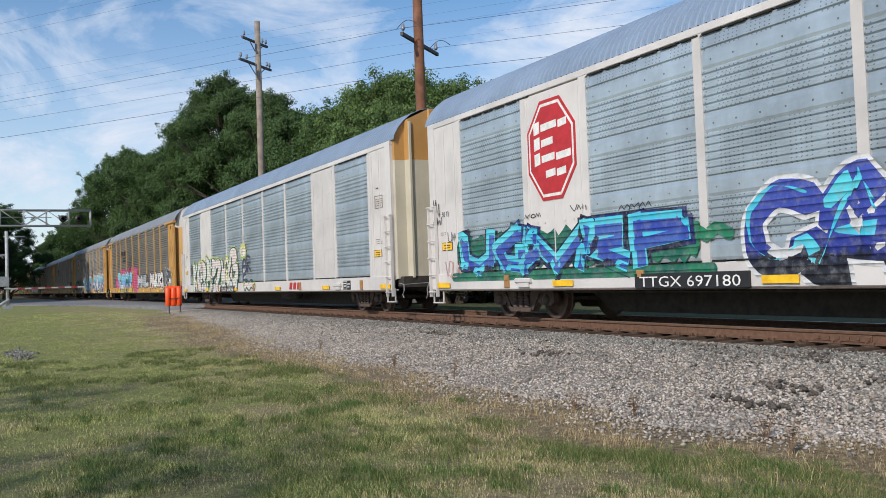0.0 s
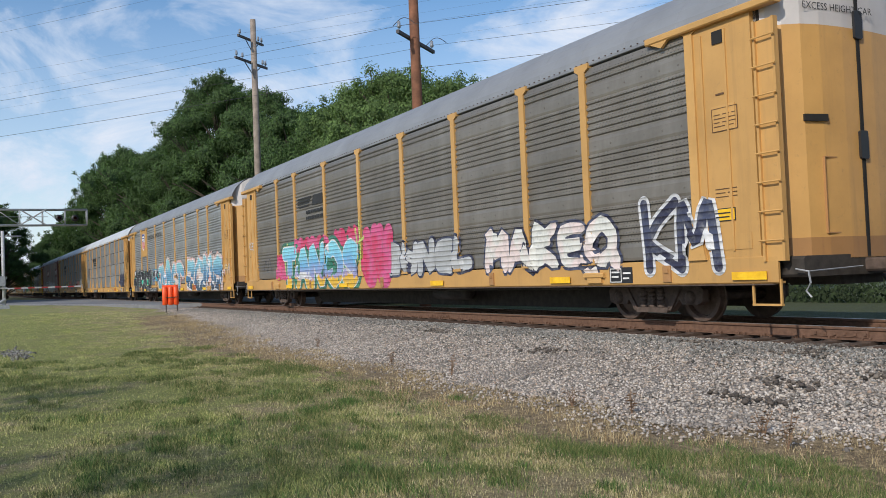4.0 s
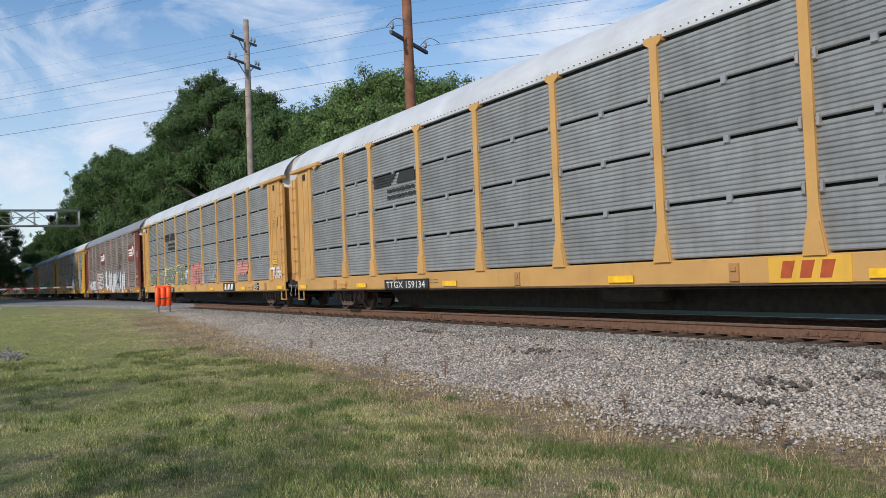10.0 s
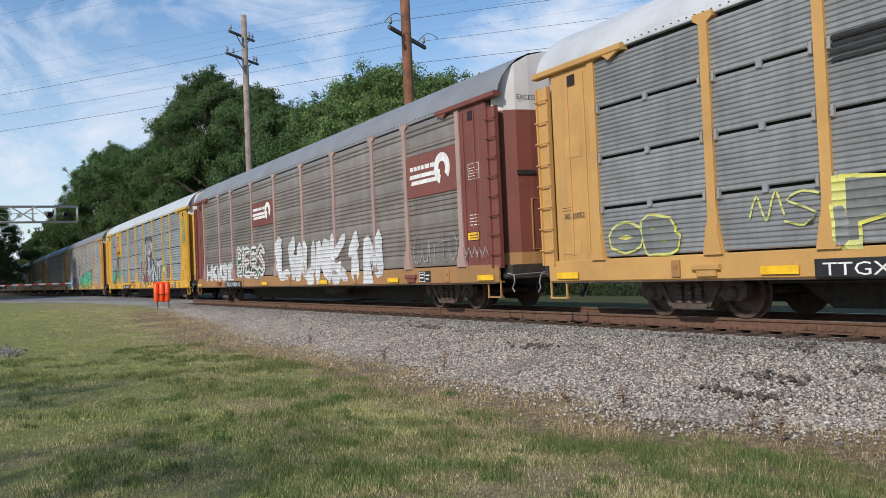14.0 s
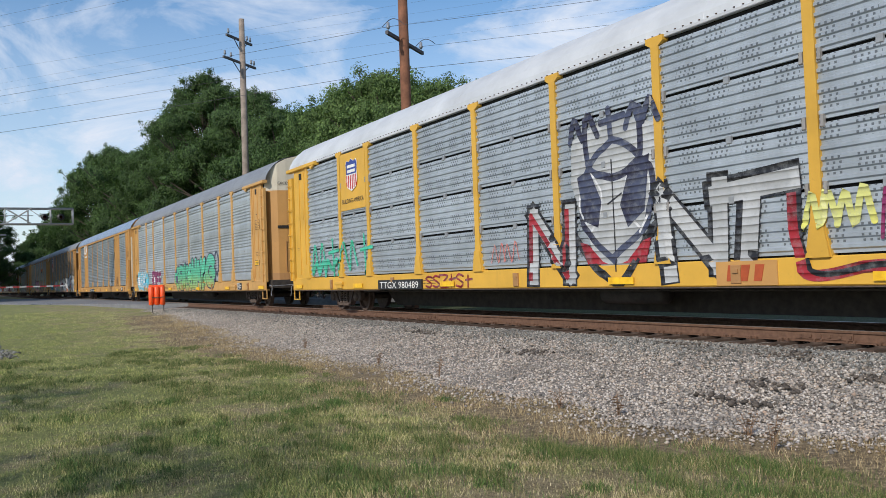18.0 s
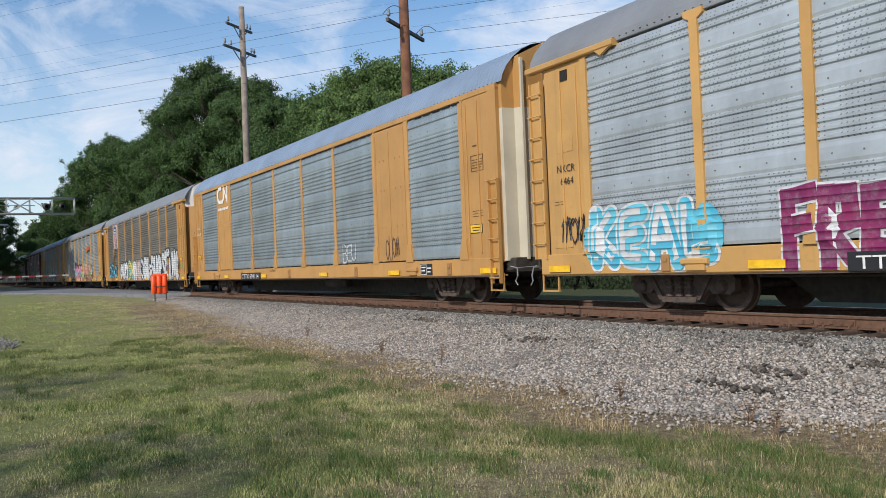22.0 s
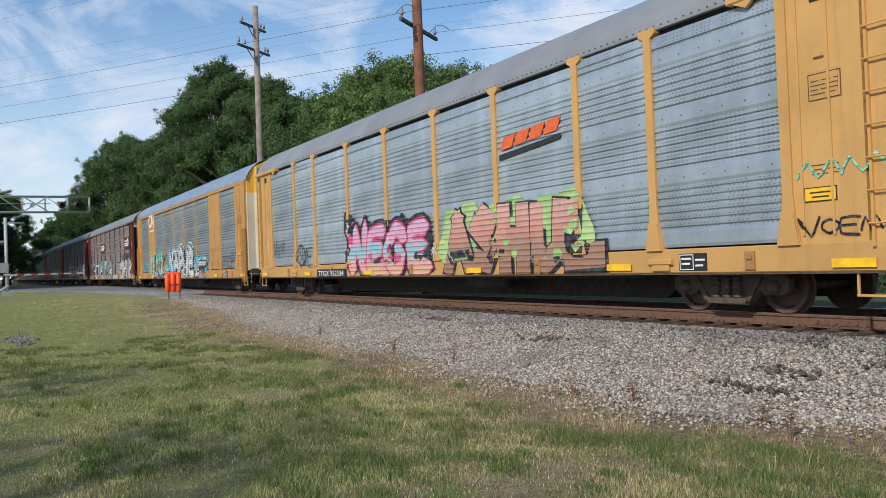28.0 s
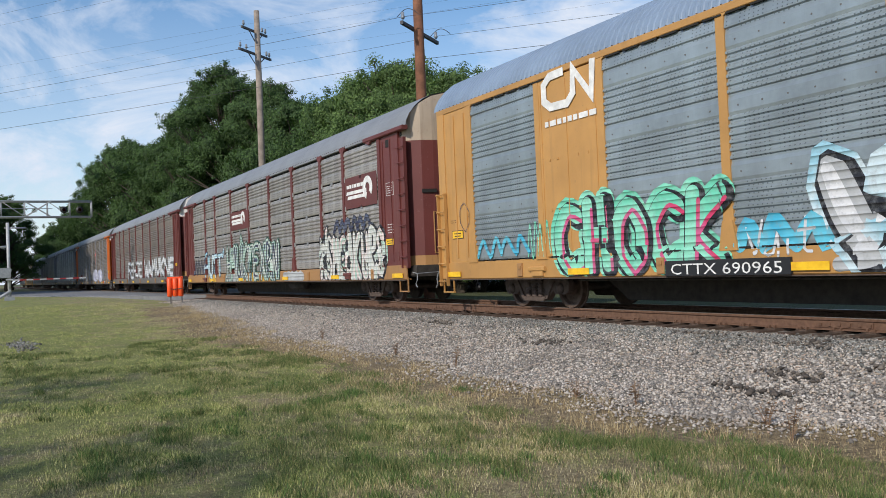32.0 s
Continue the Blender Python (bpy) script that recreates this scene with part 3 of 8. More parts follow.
def build_stones():
    z_at = field(ground_z, -66, 0, 0, 15, 0.15)
    edge_at = field(lambda x, y: ballast_edge(x), -66, 0, 0, 0.1, 0.1)

    def lay(x, y, up):
        return np.stack([x, y, z_at(x, y) + up], -1)

    def on_bank(rng, n):
        x = -3.0 - 42.0 * rng.uniform(0, 1, n) ** 1.7
        e = edge_at(x, x * 0) + 0.12 - 0.75 * rng.uniform(0, 1, n) ** 3
        return lay(x, e + (TRACK_Y - 1.35 - e) * rng.uniform(0, 1, n), 0.04)

    def by_rail(rng, n):
        x = -3.0 - 40.0 * rng.uniform(0, 1, n) ** 1.6
        y = TRACK_Y - 1.50 - np.abs(rng.normal(0, 0.75, n))
        y = np.where(y > TRACK_Y - 0.95, y - 1.2, y)
        keep = y > edge_at(x, x * 0)
        return lay(x[keep], y[keep], 0.05)

    def strays(rng, n):
        x = -3.0 - 27.0 * rng.uniform(0, 1, n) ** 0.8
        return lay(x, edge_at(x, x * 0) - np.abs(rng.normal(0, 0.25, n)) * (1 + 0.05 * np.abs(x)), 0.02)

    def between(rng, n):
        x = -3.0 - 60.0 * rng.uniform(0, 1, n) ** 1.4
        return lay(x, TRACK_Y + rng.uniform(-0.7, 2.8, n), 0.04)

    scatter_rocks("ballast_stones", 140000, (0.008, 0.030), on_bank, M["stone"], "pale grey and tan crushed ballast stones on the bank", 3)
    scatter_rocks("ballast_stones", 26000, (0.009, 0.034), by_rail, M["stone_dark"], "darker oily ballast stones along the rail", 4)
    def bare_patch(rng, n):
        x, y = -24.5 + rng.normal(0, 0.9, n), 1.0 + rng.normal(0, 0.18, n)
        return lay(x, y, 0.02)

    scatter_rocks("loose_stones", 260, (0.02, 0.06), bare_patch, M["stone_dark"], "heap of loose grey stones in a bare patch of lawn", 8)
    def clods(rng, n):
        out = []
        for cx, cy, sx, sy in ((-7.3, 9.4, 0.28, 0.14), (-6.3, 7.2, 0.30, 0.07), (-7.6, 10.2, 0.22, 0.08), (-6.45, 7.9, 0.25, 0.10), (-11.6, 8.3, 0.30, 0.08), (-16.5, 9.0, 0.4, 0.1), (-5.6, 8.6, 0.2, 0.08), (-9.6, 9.7, 0.3, 0.06)):
            out += [(cx + rng.normal(0, sx), cy + rng.normal(0, sy)) for i in range(n // 8)]
        return np.array([(a, b, ground_z(a, b) + 0.065) for a, b in out])

    scatter_rocks("dark_clods", 480, (0.015, 0.05), clods, M["clod"], "dark clods of dirt lying on the ballast", 9)
    scatter_rocks("ballast_stones", 900, (0.018, 0.04), strays, M["stone"], "loose ballast stones strewn in the grass", 5)
    scatter_rocks("ballast_stones", 5000, (0.025, 0.05), between, M["stone_dark"], "dark ballast stones between the ties", 6)


LAWN_Z = field(ground_z, -52, 1, -6, 12, 0.15)


def blade_object(name, x, y, h, w, mat, label, rng):
    n = len(x)
    z = LAWN_Z(x, y) - 0.005
    th, lean, ld = rng.uniform(0, 2 * np.pi, n), rng.uniform(0.1, 0.9, n) * h, rng.uniform(0, 2 * np.pi, n)
    dx, dy = np.cos(th) * w, np.sin(th) * w
    lx, ly = np.cos(ld) * lean, np.sin(ld) * lean
    v = np.stack([np.stack([x - dx, y - dy, z], -1), np.stack([x + dx, y + dy, z], -1),
                  np.stack([x + dx * 0.7 + lx * 0.4, y + dy * 0.7 + ly * 0.4, z + h * 0.6], -1), np.stack([x - dx * 0.7 + lx * 0.4, y - dy * 0.7 + ly * 0.4, z + h * 0.6], -1),
                  np.stack([x + lx, y + ly, z + h], -1)], 1)
    base = np.arange(n) * 5
    quads = np.stack([base, base + 1, base + 2, base + 3], -1)
    tris = np.stack([base + 3, base + 2, base + 4], -1)
    me = bpy.data.meshes.new(name)
    me.vertices.add(n * 5)
    me.vertices.foreach_set("co", v.reshape(-1))
    me.loops.add(n * 7)
    me.loops.foreach_set("vertex_index", np.concatenate([quads, tris], 1).reshape(-1))
    me.polygons.add(n * 2)
    me.polygons.foreach_set("loop_start", np.stack([np.arange(n) * 7, np.arange(n) * 7 + 4], -1).reshape(-1))
    me.materials.append(mat)
    me.update(calc_edges=True)
    tagged(new(name, me), label, "grass", kind="stuff")


def build_grass():
    """Short blades, in tufts; dry stalks along the stones."""
    rng = np.random.default_rng(11)
    n = 760000
    r = 4.0 + 46.0 * rng.uniform(0, 1, n) ** 2.2
    r = np.where(r < 7.0, r - 3.4 * rng.uniform(0, 1, n) ** 3, r)
    az = np.radians(np.where(r < 8.0, rng.uniform(26, 93, n) + rng.normal(0, 7, n), rng.uniform(26, 93, n)))
    x, y = -np.sin(az) * r, np.cos(az) * r
    edge = field(lambda a, b: ballast_edge(a) - 0.95 * strip_width(a), -52, 1, 0, 0.1, 0.1)(x, x * 0)
    keep = (y < edge + 0.9 * rng.uniform(0, 1, len(x)) ** 3) & (y > -4) & ~road_side(x, y)
    x, y, edge, r = x[keep], y[keep], edge[keep], r[keep]
    patch = field(lambda a, b: noise.noise((a * 1.1, b * 1.1, 3.0)) + 0.5 * noise.noise((a * 3.3, b * 3.3, 8.0)), -52, 1, -6, 12, 0.08)(x, y)
    keep = rng.uniform(0, 1, len(x)) < np.clip(0.62 + 1.5 * patch, 0.36, 1.0)
    x, y, r, patch = x[keep], y[keep], r[keep], patch[keep]
    n = len(x)
    h = (0.014 + 0.022 * rng.uniform(0, 1, n) ** 2 + 0.034 * np.clip(patch, 0, 1) ** 1.2) * (1 + 0.012 * r)
    w = 0.0016 * (0.75 + 0.10 * r) * rng.uniform(0.7, 1.4, n)
    blade_object("grass", x, y, h, w, M["blades"], "short green and straw-dry grass blades on the lawn", rng)
    # taller green tufts, more of them near the stones
    tx, ty, th = [], [], []
    for i in range(1500):
        cx = -3.2 - 19 * rng.uniform(0, 1) ** 1.4
        cy = min(ballast_edge(cx) - 0.8 * strip_width(cx), 0.3 + 6.4 * rng.uniform(0, 1) ** 0.8)
        if noise.noise((cx * 0.7, cy * 0.7, 6.0)) < -0.05 + 0.2 * rng.uniform(-1, 1):
            continue
        k = int(rng.uniform(16, 120))
        size = rng.uniform(0.03, 0.13)
        tall = rng.uniform(0.6, 1.25)
        for j in range(1 + i % 3):
            ox, oy = rng.normal(0, size * 1.6, 2)
            tx += list(cx + ox + rng.normal(0, size, k) * 1.4)
            ty += list(cy + oy + rng.normal(0, size * 0.7, k))
            th += list(rng.uniform(0.02, 0.085, k) * tall)
    tx, ty, th = np.array(tx), np.array(ty), np.array(th)
    blade_object("grass_tufts", tx, ty, th, 0.0022 * (0.7 + 0.06 * np.abs(tx)), M["tuft"], "fresh green grass tufts in the dry lawn", rng)
    # coarse dark clumps close by
    tx, ty, th = [], [], []
    for i in range(230):
        r, az = 4.1 + 9.0 * rng.uniform(0, 1) ** 1.3, math.radians(rng.uniform(34, 86))
        cx, cy = -math.sin(az) * r, math.cos(az) * r
        if cy > ballast_edge(cx) - 0.4 * strip_width(cx) or noise.noise((cx * 0.5, cy * 0.5, 2.0)) < -0.15:
            continue
        k, size = int(rng.uniform(50, 190)), rng.uniform(0.04, 0.11)
        tx += list(cx + rng.normal(0, size * 1.5, k))
        ty += list(cy + rng.normal(0, size, k))
        th += list(rng.uniform(0.03, 0.085, k))
    tx = np.array(tx)
    blade_object("grass_tufts", tx, np.array(ty), np.array(th), 0.0030 * (0.7 + 0.05 * np.abs(tx)), M["clump"], "coarse dark green grass clumps in the lawn", rng)
    n = 120000
    x = -2.5 - 36 * rng.uniform(0, 1, n) ** 1.5
    y = field(lambda a, b: ballast_edge(a), -52, 1, 0, 0.1, 0.1)(x, x * 0) + 0.12 - np.abs(rng.normal(0, 0.85, n))
    clump = np.array([noise.noise((a * 2.2, b * 2.2, 4.0)) for a, b in zip(x, y)])
    bare = field(lambda a, b: noise.noise((a * 0.42, 3.0, 2.0)) + 0.3 * noise.noise((a * 1.9, b * 1.9, 9.0)), -52, 1, -6, 12, 0.15)(x, y)
    keep = clump > np.where(bare > 0.12, 0.2, -0.35)
    x, y, clump = x[keep], y[keep], clump[keep]
    n = len(x)
    h = (0.02 + 0.12 * rng.uniform(0, 1, n) ** 3.5) * (0.6 + np.clip(clump, 0, 1))
    blade_object("dry_grass", x, y, h, 0.0019 * (0.8 + 0.06 * np.abs(x)), M["straw"], "straw-coloured dry stalks along the ballast edge", rng)


def build_weeds():
    """Single tall weeds at the edge of the stones: a few stems with narrow leaves."""
    rng = random.Random(31)
    for x, y, h in ((-11.6, 6.55, 0.42), (-7.0, 6.15, 0.34), (-7.9, 6.05, 0.30), (-18.6, 7.0, 0.30), (-5.4, 6.3, 0.30), (-4.9, 6.0, 0.36), (-14.2, 6.75, 0.26)):
        z = ground_z(x, y)
        weed = tagged(new("weed"), "dry reddish-brown weed at the edge of the ballast", "weed", "weeds beside the ballast")
        weed.matrix_basis = Matrix.Translation((x, y, z - 0.01))
        for k in range(5):
            a, lean = rng.uniform(0, 6.28), rng.uniform(0.05, 0.32) * h
            top = (math.cos(a) * lean, math.sin(a) * lean, h * rng.uniform(0.7, 1.0))
            mid = (top[0] * 0.35, top[1] * 0.35, top[2] * 0.5)
            stem = part("stem", Shape().tube([(0, 0, 0), mid, top], [0.005, 0.004, 0.002], 5).mesh("stem", M["weed"]), weed)
            s = Shape()
            for j in range(7):
                t = 0.25 + 0.11 * j
                p = [mid[c] + (top[c] - mid[c]) * (t - 0.5) * 2 if t > 0.5 else mid[c] * t * 2 for c in range(3)]
                b, ln = rng.uniform(0, 6.28), 0.05 + 0.03 * rng.random()
                d = (math.cos(b) * ln, math.sin(b) * ln)
                s.add([p, (p[0] + d[0] * 0.5 - d[1] * 0.18, p[1] + d[1] * 0.5 + d[0] * 0.18, p[2] + 0.015), (p[0] + d[0], p[1] + d[1], p[2] + 0.005), (p[0] + d[0] * 0.5 + d[1] * 0.18, p[1] + d[1] * 0.5 - d[0] * 0.18, p[2] + 0.015)], [(0, 1, 2, 3)])
            part("leaves", s.mesh("leaves", M["weed"]), stem)


# the road comes up beside the track on a long slant, crosses the rails and leaves on the far side
ROAD_A, ROAD_B = (-95.0, -0.8), (-48.0, 9.0)
ROAD = [(-260, -36), ROAD_A, ROAD_B, (-45.5, 12.0), (-43, 17), (-36, 60), (-48, 62), (-57, 18), (-66, 15.5), (-80, 13.8), (-110, 7.6), (-260, -24)]


def road_side(x, y):
    """True beyond the road's near edge."""
    ex, ey = ROAD_B[0] - ROAD_A[0], ROAD_B[1] - ROAD_A[1]
    side = ex * (y - ROAD_A[1]) - ey * (x - ROAD_A[0])
    return (side > 0) & (x < -48)


def build_road():
    n = len(ROAD)
    top = [(x, y, -0.018) for x, y in ROAD]
    low = [(x, y, -0.4) for x, y in ROAD]
    me = bpy.data.meshes.new("road")
    bm = bmesh.new()
    vs = [bm.verts.new(p) for p in top + low]
    bm.faces.new(vs[:n])
    for i in range(n):
        bm.faces.new((vs[i], vs[n + i], vs[n + (i + 1) % n], vs[(i + 1) % n]))
    bmesh.ops.triangulate(bm, faces=bm.faces[:1])
    bm.normal_update()
    bm.to_mesh(me)
    bm.free()
    me.materials.append(M["asphalt"])
    tagged(new("road", me), "worn grey asphalt road crossing the rails on a slant", "road", kind="structure")
    e = Shape()
    d = Vector((ROAD_B[0] - ROAD_A[0], ROAD_B[1] - ROAD_A[1], 0)).normalized()
    nrm = Vector((-d.y, d.x, 0))
    p, q = Vector((*ROAD_A, -0.012)) + nrm * 0.2, Vector((*ROAD_B, -0.012)) - d * 4 + nrm * 0.2
    e.add([p, q, q + nrm * 0.14, p + nrm * 0.14], [(0, 1, 2, 3)])
    tagged(new("road_line", e.mesh("road_line", M["letter"])), "white painted edge line on the asphalt road", "road marking", kind="structure")


RAIL = [(-0.07, -0.18), (0.07, -0.18), (0.07, -0.168), (0.012, -0.150), (0.010, -0.055), (0.034, -0.036), (0.036, -0.010), (0.026, 0.0), (-0.026, 0.0), (-0.036, -0.010), (-0.034, -0.036), (-0.010, -0.055), (-0.012, -0.150), (-0.07, -0.168)]


def build_track():
    for side in (-0.755, 0.755):
        rail = tagged(new("rail"), "rust-brown steel rail with a worn bright head", "rail", "rails of the track")
        rail.matrix_basis = Matrix.Translation((0, TRACK_Y + side, 0))
        body = Shape().prism(RAIL, -400, 80)
        part("rail_profile", body.mesh("rail_profile", M["rail_rust"]), rail)
        head = Shape().box(-400, 80, -0.024, 0.024, 0.0, 0.004)
        part("running_surface", head.mesh("running_surface", M["rail_head"]), rail, label="worn bright running surface")
        bar = Shape()
        bar.box(-0.46, 0.46, -0.034, -0.014, -0.150, -0.050, 0.008)
        for k in range(6):
            bar.box(-0.40 + k * 0.16, -0.36 + k * 0.16, -0.052, -0.030, -0.12, -0.08)
        me = bar.mesh("joint_bar", M["rail_rust"])
        for x in (-7.9, -19.8, -31.7):
            part("joint_bar", me, rail, (x, 0, 0))
    tie = Shape().box(-0.115, 0.115, -1.3, 1.3, -0.40, -0.195)
    tie.box(-0.10, 0.10, -0.93, -0.58, -0.195, -0.178)
    tie.box(-0.10, 0.10, 0.58, 0.93, -0.195, -0.178)
    me = tie.mesh("tie", M["tie"])
    spike = Shape().box(-0.014, 0.014, -0.022, 0.022, -0.18, -0.135, 0.006)
    anchor = Shape().box(-0.15, -0.118, -0.10, 0.10, -0.205, -0.165)
    sp, an = spike.mesh("spike", M["rail_rust"]), anchor.mesh("rail_anchor", M["rail_rust"])
    rng = random.Random(5)
    for i in range(110):
        ob = tagged(new("railway_tie", me), "weathered brown wooden railway tie under the rails", "tie", "ties of the track")
        ob.matrix_basis = pose(-3.2 - 0.53 * i + rng.uniform(-0.03, 0.03), TRACK_Y + rng.uniform(-0.05, 0.05), rng.uniform(-0.008, 0.0), 0, 0, rng.uniform(-1.5, 1.5))
        if i < 70:
            for dx, dy in ((-0.06, -0.105), (0.06, 0.105), (0.05, -0.105)):
                part("spike", sp, ob, (dx, -0.755 + dy, 0))
            part("rail_anchor", an, ob, (0, -0.755, 0))
    rest = Shape()
    for i in range(320):
        rest.box(-62 - 0.53 * i, -61.77 - 0.53 * i, TRACK_Y - 1.3, TRACK_Y + 1.3, -0.40, -0.195)
    tagged(new("distant_ties", rest.mesh("distant_ties", M["tie"])), "row of brown wooden ties further up the track", "tie", kind="stuff")


build_ground()
build_earth()
build_road()
build_track()


# ---------------------------------------------------------------- trees
def crown_mesh(name, seed, mat, leaves, width, height, low, clumps, leaf, dense=1.0):
    """Leaves on the shells of many uneven clumps, in a crown about width across and height tall above low."""
    rng = np.random.default_rng(seed)
    c, rad, out = [], [], []
    # a dozen lobes set round the stem like stairs; smaller clumps of leaves sit on each lobe's upper side
    lobes = 20 + seed % 5
    for i in range(lobes):
        k = (i + rng.uniform(0.2, 0.8)) / lobes
        reach = width / 2 * (0.45 + 0.75 * math.sin(math.pi * min(1.0, 0.12 + 0.80 * k)) ** 0.8) * (1.12 - 0.55 * k)
        a, q = i * 2.4 + rng.uniform(-0.5, 0.5), rng.uniform(0.40, 0.92) if i < lobes - 2 else 0.12
        size = width * rng.uniform(0.09, 0.18) * (1.15 - 0.4 * k)
        z = low + height * (0.06 + 0.86 * k)
        for j in range(clumps // lobes):
            d = rng.normal(0, 1, 3)
            d /= np.linalg.norm(d)
            d[2] = abs(d[2]) * 0.9 - 0.22
            q2 = size * (rng.uniform(0.35, 1.12) if j % 4 else rng.uniform(0.9, 2.4))
            c.append((math.cos(a) * reach * q + d[0] * q2, math.sin(a) * reach * q + d[1] * q2, z + d[2] * min(q2 * 0.95, height * 0.5)))
            out.append(d + np.array([math.cos(a), math.sin(a), 0.1]) * 0.5)
            rad.append(min(width, 9.0) * rng.uniform(0.030, 0.090) * (1.0 if j % 4 else 0.55))
    clumps = len(c)
    c, rad, out = np.array(c), np.array(rad), np.array(out)
    pick = rng.choice(clumps, leaves, p=rad ** 2 / (rad ** 2).sum())
    d = rng.normal(0, 1, (leaves, 3))
    d /= np.linalg.norm(d, axis=1)[:, None]
    p = c[pick] + d * (rad[pick] * (0.25 + 1.05 * rng.uniform(0, 1, leaves)))[:, None] * np.array([1.15, 1.15, 0.85])
    n = d * 0.55 + out[pick] * 0.7 + rng.normal(0, 0.55, (leaves, 3)) + np.array([0, 0, 0.25])
    n /= np.linalg.norm(n, axis=1)[:, None]
    t = np.cross(n, rng.normal(0, 1, (leaves, 3)))
    t /= np.linalg.norm(t, axis=1)[:, None]
    b = np.cross(n, t)
    s = (leaf * rng.uniform(0.6, 1.35, leaves))[:, None]
    # each leaf spray: a bent pointed piece of two quads
    v = np.stack([p - t * s * 0.75, p - b * s * 0.42 + n * s * 0.12, p + t * s * 0.8 - n * s * 0.22, p + b * s * 0.42 + n * s * 0.12], 1)
    base = np.arange(leaves) * 4
    tri = np.stack([np.stack([base, base + 1, base + 3], -1), np.stack([base + 1, base + 2, base + 3], -1)], 1).reshape(-1)
    me = bpy.data.meshes.new(name)
    me.vertices.add(leaves * 4)
    me.vertices.foreach_set("co", v.reshape(-1))
    me.loops.add(leaves * 6)
    me.loops.foreach_set("vertex_index", tri)
    me.polygons.add(leaves * 2)
    me.polygons.foreach_set("loop_start", np.arange(0, leaves * 6, 3))
    me.materials.append(mat)
    me.update(calc_edges=True)
    return me, c


def trunk_mesh(seed, low, height, clumps, girth):
    rng = random.Random(seed)
    s = Shape()
    bend = [(0.25 * math.sin(k * 2.1 + seed), 0.25 * math.cos(k * 1.7 + seed), z) for k, z in enumerate((-0.4, low * 0.5, low, low + height * 0.4, low + height * 0.8))]
    s.tube(bend, [girth, girth * 0.85, girth * 0.7, girth * 0.42, girth * 0.12], 9)
    for p in clumps[::4]:
        z0 = max(low * 0.7, p[2] - height * 0.22)
        k = min(1.0, (z0 + 0.4) / (low + height * 0.8))
        root = (0.2 * math.sin(k * 6), 0.2 * math.cos(k * 5), z0)
        mid = tuple((a + b) / 2 + rng.uniform(-0.2, 0.2) for a, b in zip(root, p))
        s.tube([root, mid, tuple(p)], [girth * 0.3, girth * 0.2, girth * 0.06], 5)
    return s.mesh("trunk", M["bark"], True)


TREE_TOP = {}


def tree_kind(label, seed, mat, leaves, width, height, low, clumps, leaf, girth=0.32):
    tree = tagged(new("tree"), label, "tree", "trees along the railway")
    crown, c = crown_mesh("crown", seed, mat, leaves, width, height, low, clumps, leaf)
    part("trunk", trunk_mesh(seed, low, height, c, girth), tree)
    part("crown", crown, tree)
    z = np.empty(len(crown.vertices) * 3)
    crown.vertices.foreach_get("co", z)
    TREE_TOP[tree.name] = float(np.percentile(z[2::3], 99.85)) + 0.5
    return tree


def polar(az, r, z=0.0):
    """A place r metres from the camera, az degrees to the left of +y."""
    return Vector((-math.sin(radians(az)) * r, math.cos(radians(az)) * r, z))


